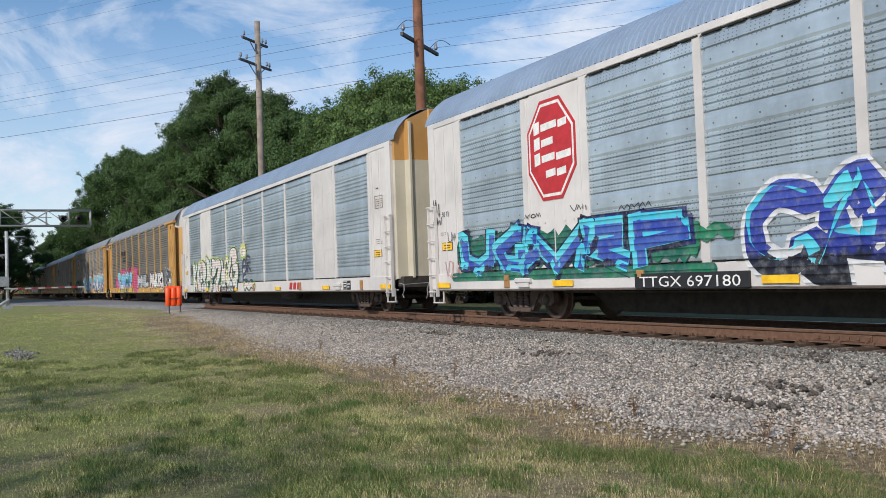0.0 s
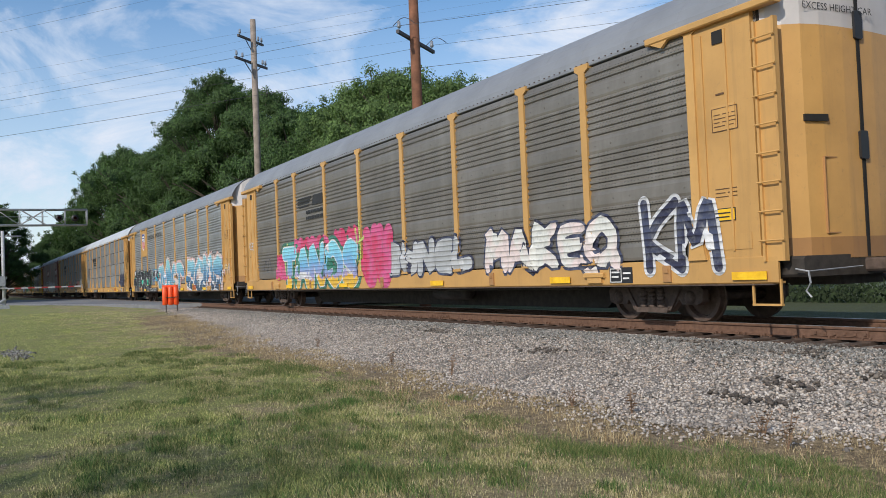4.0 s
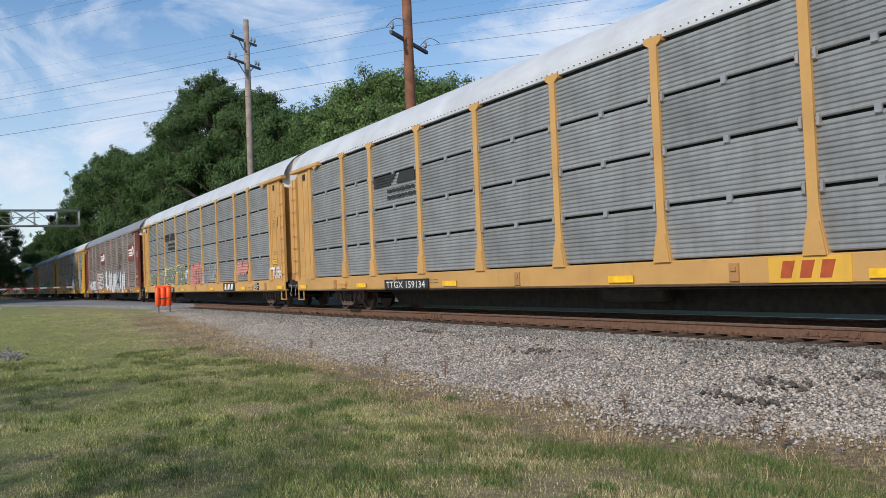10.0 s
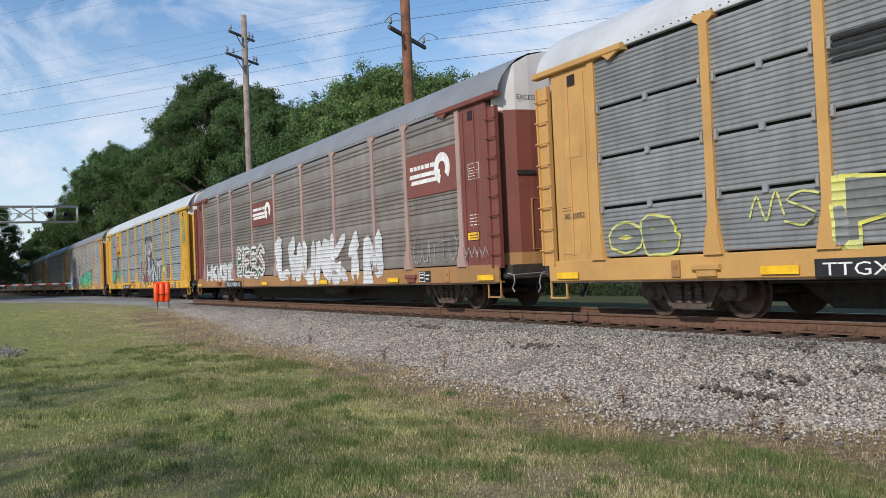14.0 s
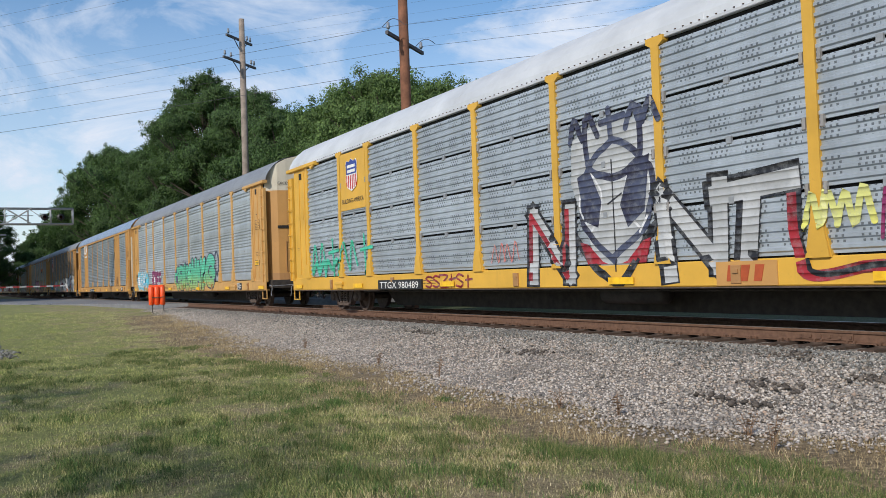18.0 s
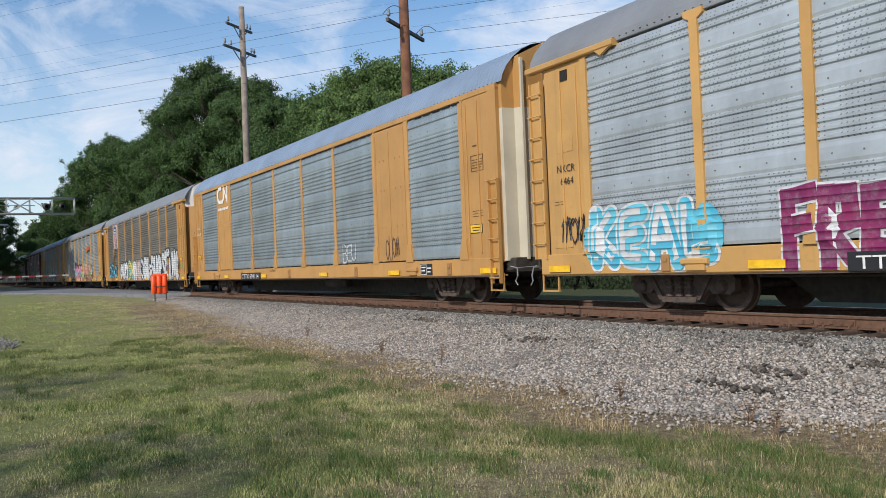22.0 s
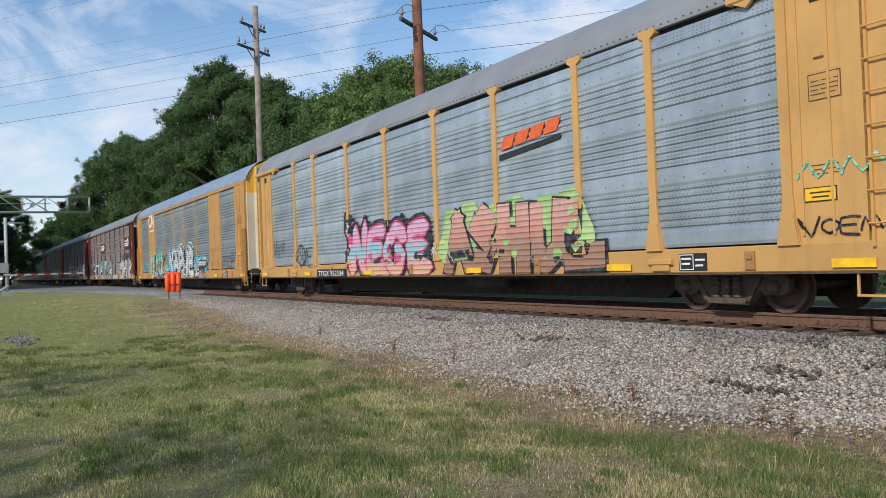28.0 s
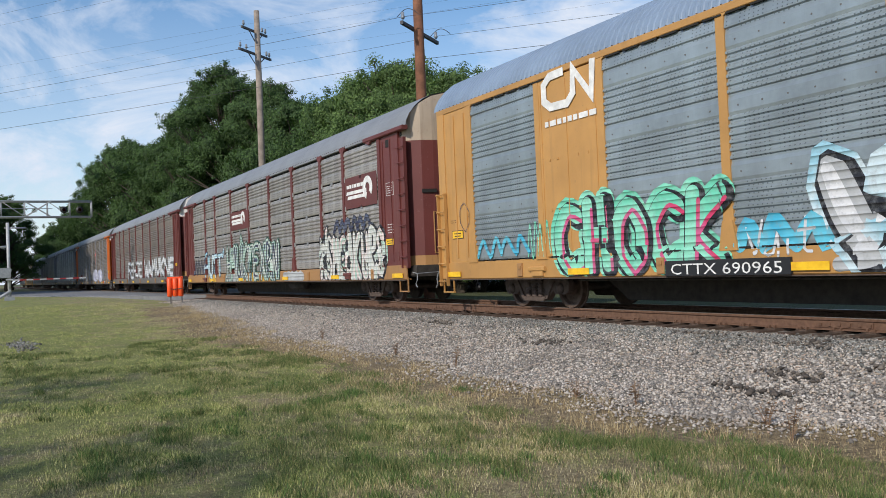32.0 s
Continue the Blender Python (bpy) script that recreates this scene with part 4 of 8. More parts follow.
def build_trees():
    rng = random.Random(21)
    tall = tree_kind("tall dark green broadleaf tree with an uneven crown", 1, M["leaf_dark"], 78000, 9.0, 15.0, 3.0, 320, 0.112)
    wide = tree_kind("broad dark green tree with gaps in its crown", 2, M["leaf_dark"], 78000, 11.0, 12.0, 2.0, 330, 0.12)
    mid = tree_kind("mid green leafy tree behind the train", 3, M["leaf_mid"], 68000, 9.0, 11.0, 1.5, 300, 0.108)
    light = tree_kind("light green bushy tree with upright shoots", 4, M["leaf_light"], 76000, 8.0, 9.5, 1.0, 340, 0.088)
    airy = tree_kind("thin-crowned tree beside the lawn", 6, M["leaf_mid"], 1150, 8.0, 8.0, 3.0, 90, 0.19)
    kinds = {"tall": (tall, TREE_TOP[tall.name]), "wide": (wide, TREE_TOP[wide.name]), "mid": (mid, TREE_TOP[mid.name]), "light": (light, TREE_TOP[light.name]), "airy": (airy, 11.0)}
    used = {}

    def plant(kind, az, r, top, spread=0.86):
        """Top in degrees above the eye's level."""
        ob, h = kinds[kind]
        height = EYE[2] + r * math.tan(radians(top)) + 0.5
        k = height / h
        m = Matrix.Translation(polar(az, r, -0.5)) @ Matrix.Rotation(rng.uniform(0, 6.28), 4, "Z") @ Matrix.Diagonal((k * spread, k * spread, k, 1))
        if kind in used:
            copy_thing(ob, m)
        else:
            used[kind] = m

    # skyline from left to right
    for row in (("mid", 86.2, 300, 3.0), ("wide", 85.7, 275, 3.6), ("wide", 84.9, 230, 4.4), ("wide", 83.9, 190, 5.6), ("mid", 83.0, 165, 7.3), ("wide", 82.0, 148, 8.6), ("wide", 81.0, 132, 9.1), ("mid", 80.0, 120, 8.6),
                ("wide", 78.9, 110, 9.4), ("tall", 77.6, 102, 11.2), ("tall", 76.5, 95, 12.9), ("tall", 75.4, 88, 13.9), ("tall", 74.6, 86, 13.2), ("wide", 73.8, 82, 11.9), ("tall", 73.0, 78, 13.0), ("tall", 71.9, 75, 12.8),
                ("wide", 70.8, 71, 11.7), ("wide", 69.5, 67, 11.4), ("mid", 68.2, 63, 11.9), ("light", 67.0, 57, 12.8), ("light", 65.7, 53, 13.6), ("light", 64.5, 51, 14.2), ("light", 63.3, 50, 14.6), ("mid", 62.2, 52, 12.8),
                ("light", 60.9, 47, 13.2), ("light", 59.8, 46, 13.9), ("mid", 58.3, 46, 12.0), ("light", 56.5, 44, 12.0), ("mid", 54.0, 46, 12.0), ("light", 51.5, 44, 12.0), ("mid", 48.5, 44, 11), ("light", 45, 42, 11), ("mid", 41, 42, 11)):
        plant(*row)
    # the lower wood in front of and between them
    for i in range(26):
        az = 84.5 - i * 1.0 + rng.uniform(-0.4, 0.4)
        r = 24.0 / math.cos(radians(az))
        plant(("wide", "mid", "wide", "mid")[i % 4] if az > 69 else ("mid", "light")[i % 2], az, r, rng.uniform(4.0, 7.4) if az < 80 else rng.uniform(3.0, 5.0), 1.15)
    # near side of the track beyond the crossing: these shade the far part of the train
    for x, y, top, kind in ((-150, 4.3, 15.6, "wide"), (-165, 5.4, 11.0, "mid"), (-92, -6, 19, "wide"), (-96, -6, 20, "tall"), (-102, -6, 20, "wide"), (-108, -6, 21, "tall"), (-114, -6, 20, "wide"), (-120, -6, 21, "tall"), (-127, -6, 20, "wide"), (-134, -6, 21, "tall"),
                            (-142, -6, 20, "wide"), (-151, -6, 21, "tall"), (-160, -6, 20, "wide"), (-170, -6, 20, "wide"), (-181, -6, 20, "wide"), (-193, -6, 20, "wide"), (-206, -6, 20, "wide"), (-220, -6, 20, "wide"), (-236, -6, 20, "wide"), (-254, -6, 20, "wide"), (-274, -6, 20, "wide"), (-296, -6, 20, "wide"), (-320, -6, 20, "wide"), (-348, -6, 20, "wide"),
                            # beside the lawn, behind the camera: their thin shade lies on the grass
                            (-1.2, -12.1, 10.5, "airy"), (-8.4, -11.9, 10.0, "airy")):
        ob, h = kinds[kind]
        k = top / h
        copy_thing(ob, Matrix.Translation((x, y, -0.4)) @ Matrix.Rotation(rng.uniform(0, 6.28), 4, "Z") @ Matrix.Diagonal((k, k, k, 1)))
    for kind, m in used.items():
        kinds[kind][0].matrix_basis = m
    airy.matrix_basis = Matrix.Translation((-25.0, -16.0, -0.5))


def build_undergrowth():
    """Bushes along the foot of the wood beyond the track, their leaves coloured dark for shade."""
    me, c = crown_mesh("undergrowth", 9, M["leaf_shaded"], 70000, 10.0, 0.75, -0.75, 420, 0.12)
    rng = np.random.default_rng(12)
    co = np.empty(len(me.vertices) * 3)
    me.vertices.foreach_get("co", co)
    co = co.reshape(-1, 4, 3)
    shift = np.repeat(-130 + 140 * rng.uniform(0, 1, (len(co), 1)) ** 0.7, 4, 1)
    co[:, :, 0] += shift
    co[:, :, 1] = co[:, :, 1] * 0.14 + 25.5 + 0.012 * np.abs(shift)
    me.vertices.foreach_set("co", co.reshape(-1))
    me.update()
    tagged(new("undergrowth", me), "green undergrowth along the foot of the wood, coloured dark for shade", "bushes", kind="stuff")


build_trees()
build_undergrowth()


# ---------------------------------------------------------------- poles and wires
LINE = Vector((0.785, 0.62, 0)).normalized()      # the way the power lines run
ACROSS = Vector((-LINE.y, LINE.x, 0))


def pole(label, foot, height, girth, mat, arms, shift=0.0):
    """A round wooden pole; arms: (height, half length, tilt)."""
    ob = tagged(new("utility_pole"), label, "utility pole", "utility poles")
    ob.matrix_basis = Matrix.Translation((foot.x, foot.y, -0.6))
    shaft = Shape().tube([(0, 0, -1.0), (0, 0, height * 0.5), (0, 0, height)], [girth, girth * 0.86, girth * 0.7], 14)
    part("shaft", shaft.mesh("shaft", mat, True), ob)
    ang = math.atan2(ACROSS.y, ACROSS.x)
    for z, half, pins in arms:
        m = Matrix.Translation(LINE * -0.2 + ACROSS * shift + Vector((0, 0, z))) @ Matrix.Rotation(ang, 4, "Z")
        arm = part("crossarm", Shape().box(-half, half, -0.06, 0.06, -0.07, 0.07, 0.01).mesh("crossarm", M["arm"]), ob, m)
        for x in pins:
            pin = Shape().tube([(0, 0, 0.05), (0, 0, 0.18)], 0.018, 6).tube([(0, 0, 0.14), (0, 0, 0.2), (0, 0, 0.24), (0, 0, 0.40)], [0.05, 0.085, 0.07, 0.06], 8)
            part("insulator", pin.mesh("insulator", M["insulator"], True), arm, (x, 0, 0.02))
        for sx in (-1, 1) if shift == 0 else ():
            brace = Shape().tube([(sx * half * 0.55, -0.09, -0.05), (0, -0.09, -0.75)], 0.03, 5)
            part("brace", brace.mesh("brace", M["arm"]), arm)
    return ob


POLE_1, POLE_2 = polar(72.92, 52.7), polar(62.1, 33.1)


def wire(name, a, b, sag, radius=0.0034, label="thin dark power line"):
    n = 24
    pts = [a.lerp(b, i / n) - Vector((0, 0, sag * 4 * (i / n) * (1 - i / n))) for i in range(n + 1)]
    tagged(new(name, Shape().tube(pts, radius, 5).mesh(name, M["wire"])), label, "power line", "power lines")


def build_poles():
    pole("grey weathered wooden utility pole with two crossarms", POLE_1, 17.7, 0.24, M["pole_grey"], ((16.45, 1.3, (-1.1, 0.8, 1.15)), (15.05, 1.65, (-1.5, -0.9, 1.2, 1.5))))
    pole("tall red-brown wooden utility pole with a crossarm", POLE_2, 18.0, 0.235, M["pole_brown"], ((10.95, 1.75, (-1.6, 1.6)), (15.2, 1.3, (-1.2, 1.2))), 0.6)
    far = polar(74.5, 88)
    pole("short grey utility pole among the trees", far, 11.6, 0.2, M["pole_grey"], ())
    for z, off in ((16.35, 1.15), (14.95, -1.5), (14.95, 1.5)):
        p = POLE_1 + ACROSS * off
        wire("power_line", Vector((p.x, p.y, z)) - LINE * 62, Vector((p.x, p.y, z)), 0.5)
        wire("power_line", Vector((p.x, p.y, z)), Vector((p.x, p.y, z + 0.6)) + LINE * 75, 0.6)
    wire("power_line", Vector((POLE_1.x, POLE_1.y, 17.2)) - LINE * 62, Vector((POLE_1.x, POLE_1.y, 17.15)) + LINE * 75, 0.8, 0.0042)
    for z, off, rad in ((10.6, -1.6, 0.0075), (10.6, 1.6, 0.007), (9.15, 0.0, 0.009), (14.6, -1.2, 0.004), (15.1, 1.2, 0.0045)):
        p = POLE_2 + ACROSS * (off + (0.6 if off else 0.0))
        wire("power_line", Vector((p.x, p.y, z)) - LINE * 70, Vector((p.x, p.y, z)), 0.5, rad)
        wire("power_line", Vector((p.x, p.y, z)) - LINE * 0.3, Vector((p.x, p.y, z - 0.2)) + LINE * 70, 0.5, rad)
    # slack loops round the crossarm's ends
    for off in (-1.6, 1.6):
        p = POLE_2 + ACROSS * (off + (0.6 if off else 0.0)) + Vector((0, 0, 10.6))
        pts = [p - LINE * (0.45 - 0.9 * i / 10) + Vector((0, 0, 0.26 * math.sin(math.pi * i / 10) + 0.02)) for i in range(11)]
        tagged(new("jumper_wire", Shape().tube(pts, 0.014, 5).mesh("jumper_wire", M["wire"])), "dark looped jumper wire over a crossarm end", "power line", "power lines")


build_poles()


# ---------------------------------------------------------------- crossing signals
def build_crossing():
    gx = -63.6
    truss = tagged(new("signal_cantilever"), "galvanised cantilever truss with flashing lights over the road", "crossing signal")
    truss.matrix_basis = Matrix.Translation((gx, 0, 0))
    y0, y1, z0, z1 = -4.0, 7.2, 5.46, 6.52
    for z in (z0, z1):
        for dx in (-0.3, 0.3):
            part("chord", Shape().tube([(dx, y0, z), (dx, y1, z)], 0.055, 8).mesh("chord", M["galv"], True), truss)
    n = 8
    for i in range(n + 1):
        y = y0 + (y1 - y0) * i / n
        part("upright", Shape().tube([(0.3, y, z0), (0.3, y, z1)], 0.035, 6).mesh("upright", M["galv"], True), truss)
        part("upright", Shape().tube([(-0.3, y, z0), (-0.3, y, z1)], 0.035, 6).mesh("upright", M["galv"], True), truss)
        if i < n and i % 2 == 0:
            part("diagonal", Shape().tube([(0.3, y, z1), (0.3, y + (y1 - y0) / n, z0)], 0.028, 6).mesh("diagonal", M["galv"], True), truss)
    part("catwalk_rail", Shape().tube([(0.32, y0, z1 - 0.5), (0.32, y1 - 2.5, z1 - 0.5)], 0.022, 6).mesh("catwalk_rail", M["galv"], True), truss)
    part("mast", Shape().tube([(0, y0, -0.4), (0, y0, 6.6)], 0.16, 12).mesh("mast", M["galv"], True), truss)
    for y in (5.4, 6.4):
        light = part("flasher", Shape().turned([(0.0, 0.0), (0.24, 0.0), (0.24, 0.03), (0.10, 0.05), (0.10, 0.28), (0.0, 0.28)], (0, 0, 0), 18).mesh("flasher", M["black"], True), truss,
                     Matrix.Translation((0.42, y, 5.92)) @ Matrix.Rotation(radians(90), 4, "Z"))
        part("lens", Shape().turned([(0.0, -0.01), (0.11, -0.01), (0.11, 0.0)], (0, 0, 0), 14).mesh("lens", M["lens"], True), light, (0, -0.006, 0))
        part("hood", Shape().turned([(0.13, -0.25), (0.13, 0.0)], (0, 0, 0), 14).mesh("hood", M["black"], True), light)
    part("cross_lattice", Shape().tube([(0.33, 3.0, z1), (0.33, 4.6, z0)], 0.05, 6).tube([(0.33, 4.6, z1), (0.33, 3.0, z0)], 0.05, 6).mesh("cross_lattice", M["galv"]), truss)

    gate = tagged(new("crossing_gate"), "white crossing mast with a lowered red and white striped gate arm", "crossing gate")
    gate.matrix_basis = Matrix.Translation((-62.0, 1.9, 0.0))
    part("mast", Shape().tube([(0, 0, -0.3), (0, 0, 5.0)], 0.10, 10).mesh("mast", M["signal_white"], True), gate)
    part("base", Shape().box(-0.3, 0.3, -0.3, 0.3, -0.3, 0.15, 0.05).mesh("base", M["galv"]), gate)
    part("gate_mechanism", Shape().box(-0.3, 0.3, -0.85, 0.10, 1.40, 2.05, 0.06).mesh("gate_mechanism", M["galv"]), gate, label="grey gate drive box")
    part("bracket", Shape().tube([(0, -1.3, 3.35), (0, 0.0, 3.45)], 0.07, 8).mesh("bracket", M["signal_white"], True), gate)
    part("top_bar", Shape().tube([(0, -0.2, 4.65), (0, 1.1, 4.65)], 0.04, 8).mesh("top_bar", M["galv"], True), gate)
    part("stay", Shape().tube([(0.1, 0.1, 0.55), (0.1, -0.6, 0.12), (0.1, -1.4, -0.05)], 0.10, 8).mesh("stay", M["signal_white"], True), gate)
    arm = part("gate_arm", Shape().tube([(0.2, -0.2, 1.28), (0.2, 0.2, 1.25)], 0.06, 8).mesh("gate_arm", M["signal_white"]), gate)
    for i in range(11):
        y = 0.2 + i * 0.40
        part("stripe", Shape().box(0.16, 0.24, y, y + 0.40, 1.19 - 0.002 * i, 1.28 - 0.002 * i).mesh("stripe", M["signal_red"] if i % 2 else M["signal_white"]), arm)
    for y in (2.2, 4.3):
        part("arm_lamp", Shape().box(0.15, 0.25, y, y + 0.10, 1.28, 1.38, 0.02).mesh("arm_lamp", M["lens"]), arm)


def build_barrier():
    ob = tagged(new("orange_barrier"), "bright orange plastic barrier panel on two thin dark legs", "barrier")
    at = polar(78.7, 43.5)
    z = ground_z(at.x, at.y)
    ob.matrix_basis = Matrix.Translation((at.x, at.y, z)) @ Matrix.Rotation(radians(74), 4, "Z")
    for i in range(3):
        x = -0.26 + i * 0.26
        part("tube", Shape().tube([(x, 0, 0.36), (x, 0, 0.40), (x, 0, 1.22), (x, 0, 1.27)], [0.09, 0.125, 0.125, 0.08], 12).mesh("tube", M["safety"], True), ob)
    part("back_sheet", Shape().box(-0.37, 0.37, 0.08, 0.11, 0.42, 1.33).mesh("back_sheet", M["safety"]), ob)
    part("strap", Shape().tube([(-0.2, -0.13, 0.74), (0.0, -0.135, 0.72), (0.33, -0.13, 0.75)], 0.02, 5).mesh("strap", M["leg"]), ob)
    for x in (-0.22, 0.30):
        part("leg", Shape().tube([(x, 0.05, -0.2), (x, 0.05, 1.3 if x > 0 else 0.45)], 0.03, 6).mesh("leg", M["leg"]), ob)


build_crossing()
build_barrier()


# ---------------------------------------------------------------- railway cars
POSTS = (-11.8, -9.1, -7.1, -4.22, -1.44, 1.44, 4.22, 7.1, 9.1, 11.8)
HALF = 13.62           # half length of the body
SILL0, SILL1, EAVE = 0.66, 1.06, 4.80
ROOF = [(-1.56, 4.80), (-1.53, 4.93), (-1.42, 5.13), (-1.24, 5.34), (-1.0, 5.53), (-0.72, 5.66), (-0.4, 5.73), (0.0, 5.76)]
ROOF = ROOF + [(-y, z) for y, z in reversed(ROOF[:-1])]
CACHE = {}


def cached(key, make):
    if key not in CACHE:
        CACHE[key] = make()
    return CACHE[key]


def rib_panel(width, z0, z1, style, mat):
    """Corrugated sheet facing -y, width along x, middle at x = 0, between z0 and z1 (given from its lower edge)."""
    h = z1 - z0
    prof = []
    if style == "fine":
        p, d = 0.075, 0.016
        n = int(h / p)
        for i in range(n):
            z = h * i / n
            prof += [(z, 0.0), (z + 0.25 * h / n, -d), (z + 0.55 * h / n, -d), (z + 0.8 * h / n, 0.0)]
    elif style == "ribs":
        n = max(3, round(h / 0.155))
        for i in range(n):
            z = h * i / n
            prof += [(z, 0.0), (z + 0.30 * h / n, 0.0), (z + 0.45 * h / n, -0.03), (z + 0.75 * h / n, -0.03), (z + 0.9 * h / n, 0.0)]
    else:
        # groups of six ribs with broad, slightly swollen bands between
        z = 0.0
        while z < h - 0.05:
            prof += [(z, -0.004), (z + 0.05, -0.016), (z + 0.23, -0.016), (z + 0.28, -0.002)]
            z += 0.28
            for k in range(6):
                if z + 0.12 < h - 0.03:
                    prof += [(z + 0.010, 0.0), (z + 0.042, 0.0), (z + 0.062, -0.030), (z + 0.095, -0.032)]
                z += 0.12
        prof = [q for q in prof if q[0] < h - 0.02]
    prof += [(h, 0.0)]
    n = len(prof)
    v = [(-width / 2, y, z) for z, y in prof] + [(width / 2, y, z) for z, y in prof]
    f = [(i, n + i, n + i + 1, i + 1) for i in range(n - 1)]
    # returned edges give the sheet its thickness
    v += [(-width / 2, 0.05, 0), (-width / 2, 0.05, h), (width / 2, 0.05, 0), (width / 2, 0.05, h)]
    a = 2 * n
    f += [(a, a + 2, n, 0), (a + 1, n - 1, 2 * n - 1, a + 3)]
    f += [tuple([a] + list(range(n)) + [a + 1]), tuple([a + 3] + list(reversed(range(n, 2 * n))) + [a + 2])]
    index = [0] * len(f)
    if style == "bands":
        # a row of dark bolt heads along each band
        for z in range(1, int(h) + 1):
            for k in range(max(3, round(width / 0.45))):
                x = -width / 2 + width * (k + 0.5) / max(3, round(width / 0.45))
                o = len(v)
                v += [(x + dx, y, z + dz) for y in (-0.024, -0.010) for dx, dz in ((-0.011, 0.125), (0.011, 0.125), (0.011, 0.147), (-0.011, 0.147))]
                f += [(o, o + 1, o + 2, o + 3), (o, o + 4, o + 5, o + 1), (o + 1, o + 5, o + 6, o + 2), (o + 2, o + 6, o + 7, o + 3), (o + 3, o + 7, o + 4, o)]
                index += [1] * 5
    return mesh_of("side_panel", v, f, [mat, M["dull_sill"]], index)


def post_mesh(mat, foot=True):
    """Side post with a T head and a spread foot."""
    s = Shape()
    w = 0.085
    out = [(-w, EAVE - 0.17), (-w * 1.02, 1.75)]
    if foot:
        out += [(-0.115, 1.45), (-0.20, SILL1 - 0.02)]
        out += [(0.20, SILL1 - 0.02), (0.115, 1.45)]
    else:
        out += [(-w * 1.1, SILL1 - 0.02), (w * 1.1, SILL1 - 0.02)]
    out += [(w * 1.02, 1.75), (w, EAVE - 0.17), (0.20, EAVE - 0.10), (0.20, EAVE - 0.01), (-0.20, EAVE - 0.01), (-0.20, EAVE - 0.10)]
    s.slab(out, -1.612, -1.48)
    if foot:
        s.slab([(-0.185, SILL1 - 0.02), (0.185, SILL1 - 0.02), (0.10, 1.5), (-0.10, 1.5)], -1.645, -1.60)
    return s.mesh("post", mat)


def roof_mesh(mat, kind):
    prof = ROOF
    n = len(prof)
    if kind == "ribbed":
        step = 0.16
        xs = []
        x = -HALF + 0.12
        while x < HALF - 0.12:
            xs += [(x, 0.0), (x + 0.07, 0.0), (x + 0.09, 0.010), (x + 0.14, 0.010)]
            x += step
    else:
        xs = []
        x = -HALF + 0.12
        while x < HALF - 0.12:
            xs += [(x, 0.0), (x + 1.20, 0.0), (x + 1.205, 0.003), (x + 1.245, 0.003)]
            x += 1.25
    xs = [q for q in xs if q[0] < HALF - 0.12] + [(HALF - 0.12, 0.0)]
    v = []
    for x, up in xs:
        for y, z in prof:
            k = math.hypot(y, z - 3.6)
            v.append((x, y + up * y / k, z + up * (z - 3.6) / k))
    f = [(i * n + j, i * n + j + 1, (i + 1) * n + j + 1, (i + 1) * n + j) for i in range(len(xs) - 1) for j in range(n - 1)]
    return mesh_of("roof", v, f, mat)


def eave_bolts(mat):
    s = Shape()
    x = -13.2
    while x < 13.2:
        s.box(x, x + 0.024, -1.578, -1.55, EAVE + 0.006, EAVE + 0.022)
        x += 0.17
    return s.mesh("roof_bolts", mat)


END_PLAN = [(13.05, -1.50), (13.18, -1.47), (13.36, -1.34), (13.50, -1.12), (13.58, -0.8), (HALF, -0.35), (HALF, -0.02)]
END_FLAT = [(13.25, -1.52), (13.40, -1.50), (13.42, -1.20), (13.60, -1.16), (13.62, -0.55), (13.66, -0.52), (13.66, -0.05)]


def roof_height(y):
    for (a, p), (b, q) in zip(ROOF, ROOF[1:]):
        if a <= y <= b:
            return p + (q - p) * (y - a) / (b - a)
    return EAVE


def end_shell(plan, z0, z1, mat, name):
    """Half and mirrored half of an end door: a curved wall from z0 to z1 (None: up to the roof)."""
    full = plan + [(x, -y) for x, y in reversed(plan)]
    v = [(x, y, z0) for x, y in full] + [(x, y, z1 if z1 else roof_height(y) - 0.03) for x, y in full]
    n = len(full)
    f = [(i, i + 1, n + i + 1, n + i) for i in range(n - 1)]
    back = [(12.9, full[0][1], z0), (12.9, full[-1][1], z0), (12.9, full[0][1], z1 or EAVE), (12.9, full[-1][1], z1 or EAVE)]
    v += back
    f += [(2 * n, 0, n, 2 * n + 2), (n - 1, 2 * n + 1, 2 * n + 3, 2 * n - 1), tuple([2 * n + 2] + list(range(n, 2 * n)) + [2 * n + 3])]
    return mesh_of(name, v, f, mat)


def wheelset_mesh():
    s = Shape()
    r = 0.42
    for side in (-1, 1):
        o = 0.755 * side
        prof = [(0.0, 0.08), (0.10, 0.08), (0.13, 0.05), (0.15, 0.0), (0.31, -0.02), (0.34, 0.055), (r - 0.005, 0.06), (r, 0.05), (r + 0.004, -0.05), (r + 0.03, -0.06), (r + 0.03, -0.085), (0.33, -0.08), (0.1, -0.08)]
        s.turned([(a, b * side) for a, b in prof], (0, o, 0), 28)
        # hub spokes marks so that its turning shows
        for k in range(3):
            a = 2 * math.pi * k / 3
            s.box(-0.02 + 0.22 * math.cos(a), 0.02 + 0.22 * math.cos(a), o + side * 0.0 - 0.012, o + side * 0.03 + 0.012, -0.02 + 0.22 * math.sin(a), 0.02 + 0.22 * math.sin(a))
    s.turned([(0.08, -0.95), (0.08, 0.95), (0.0, 0.95)], (0, 0, 0), 12)
    return s.mesh("wheelset", M["wheel"], False)


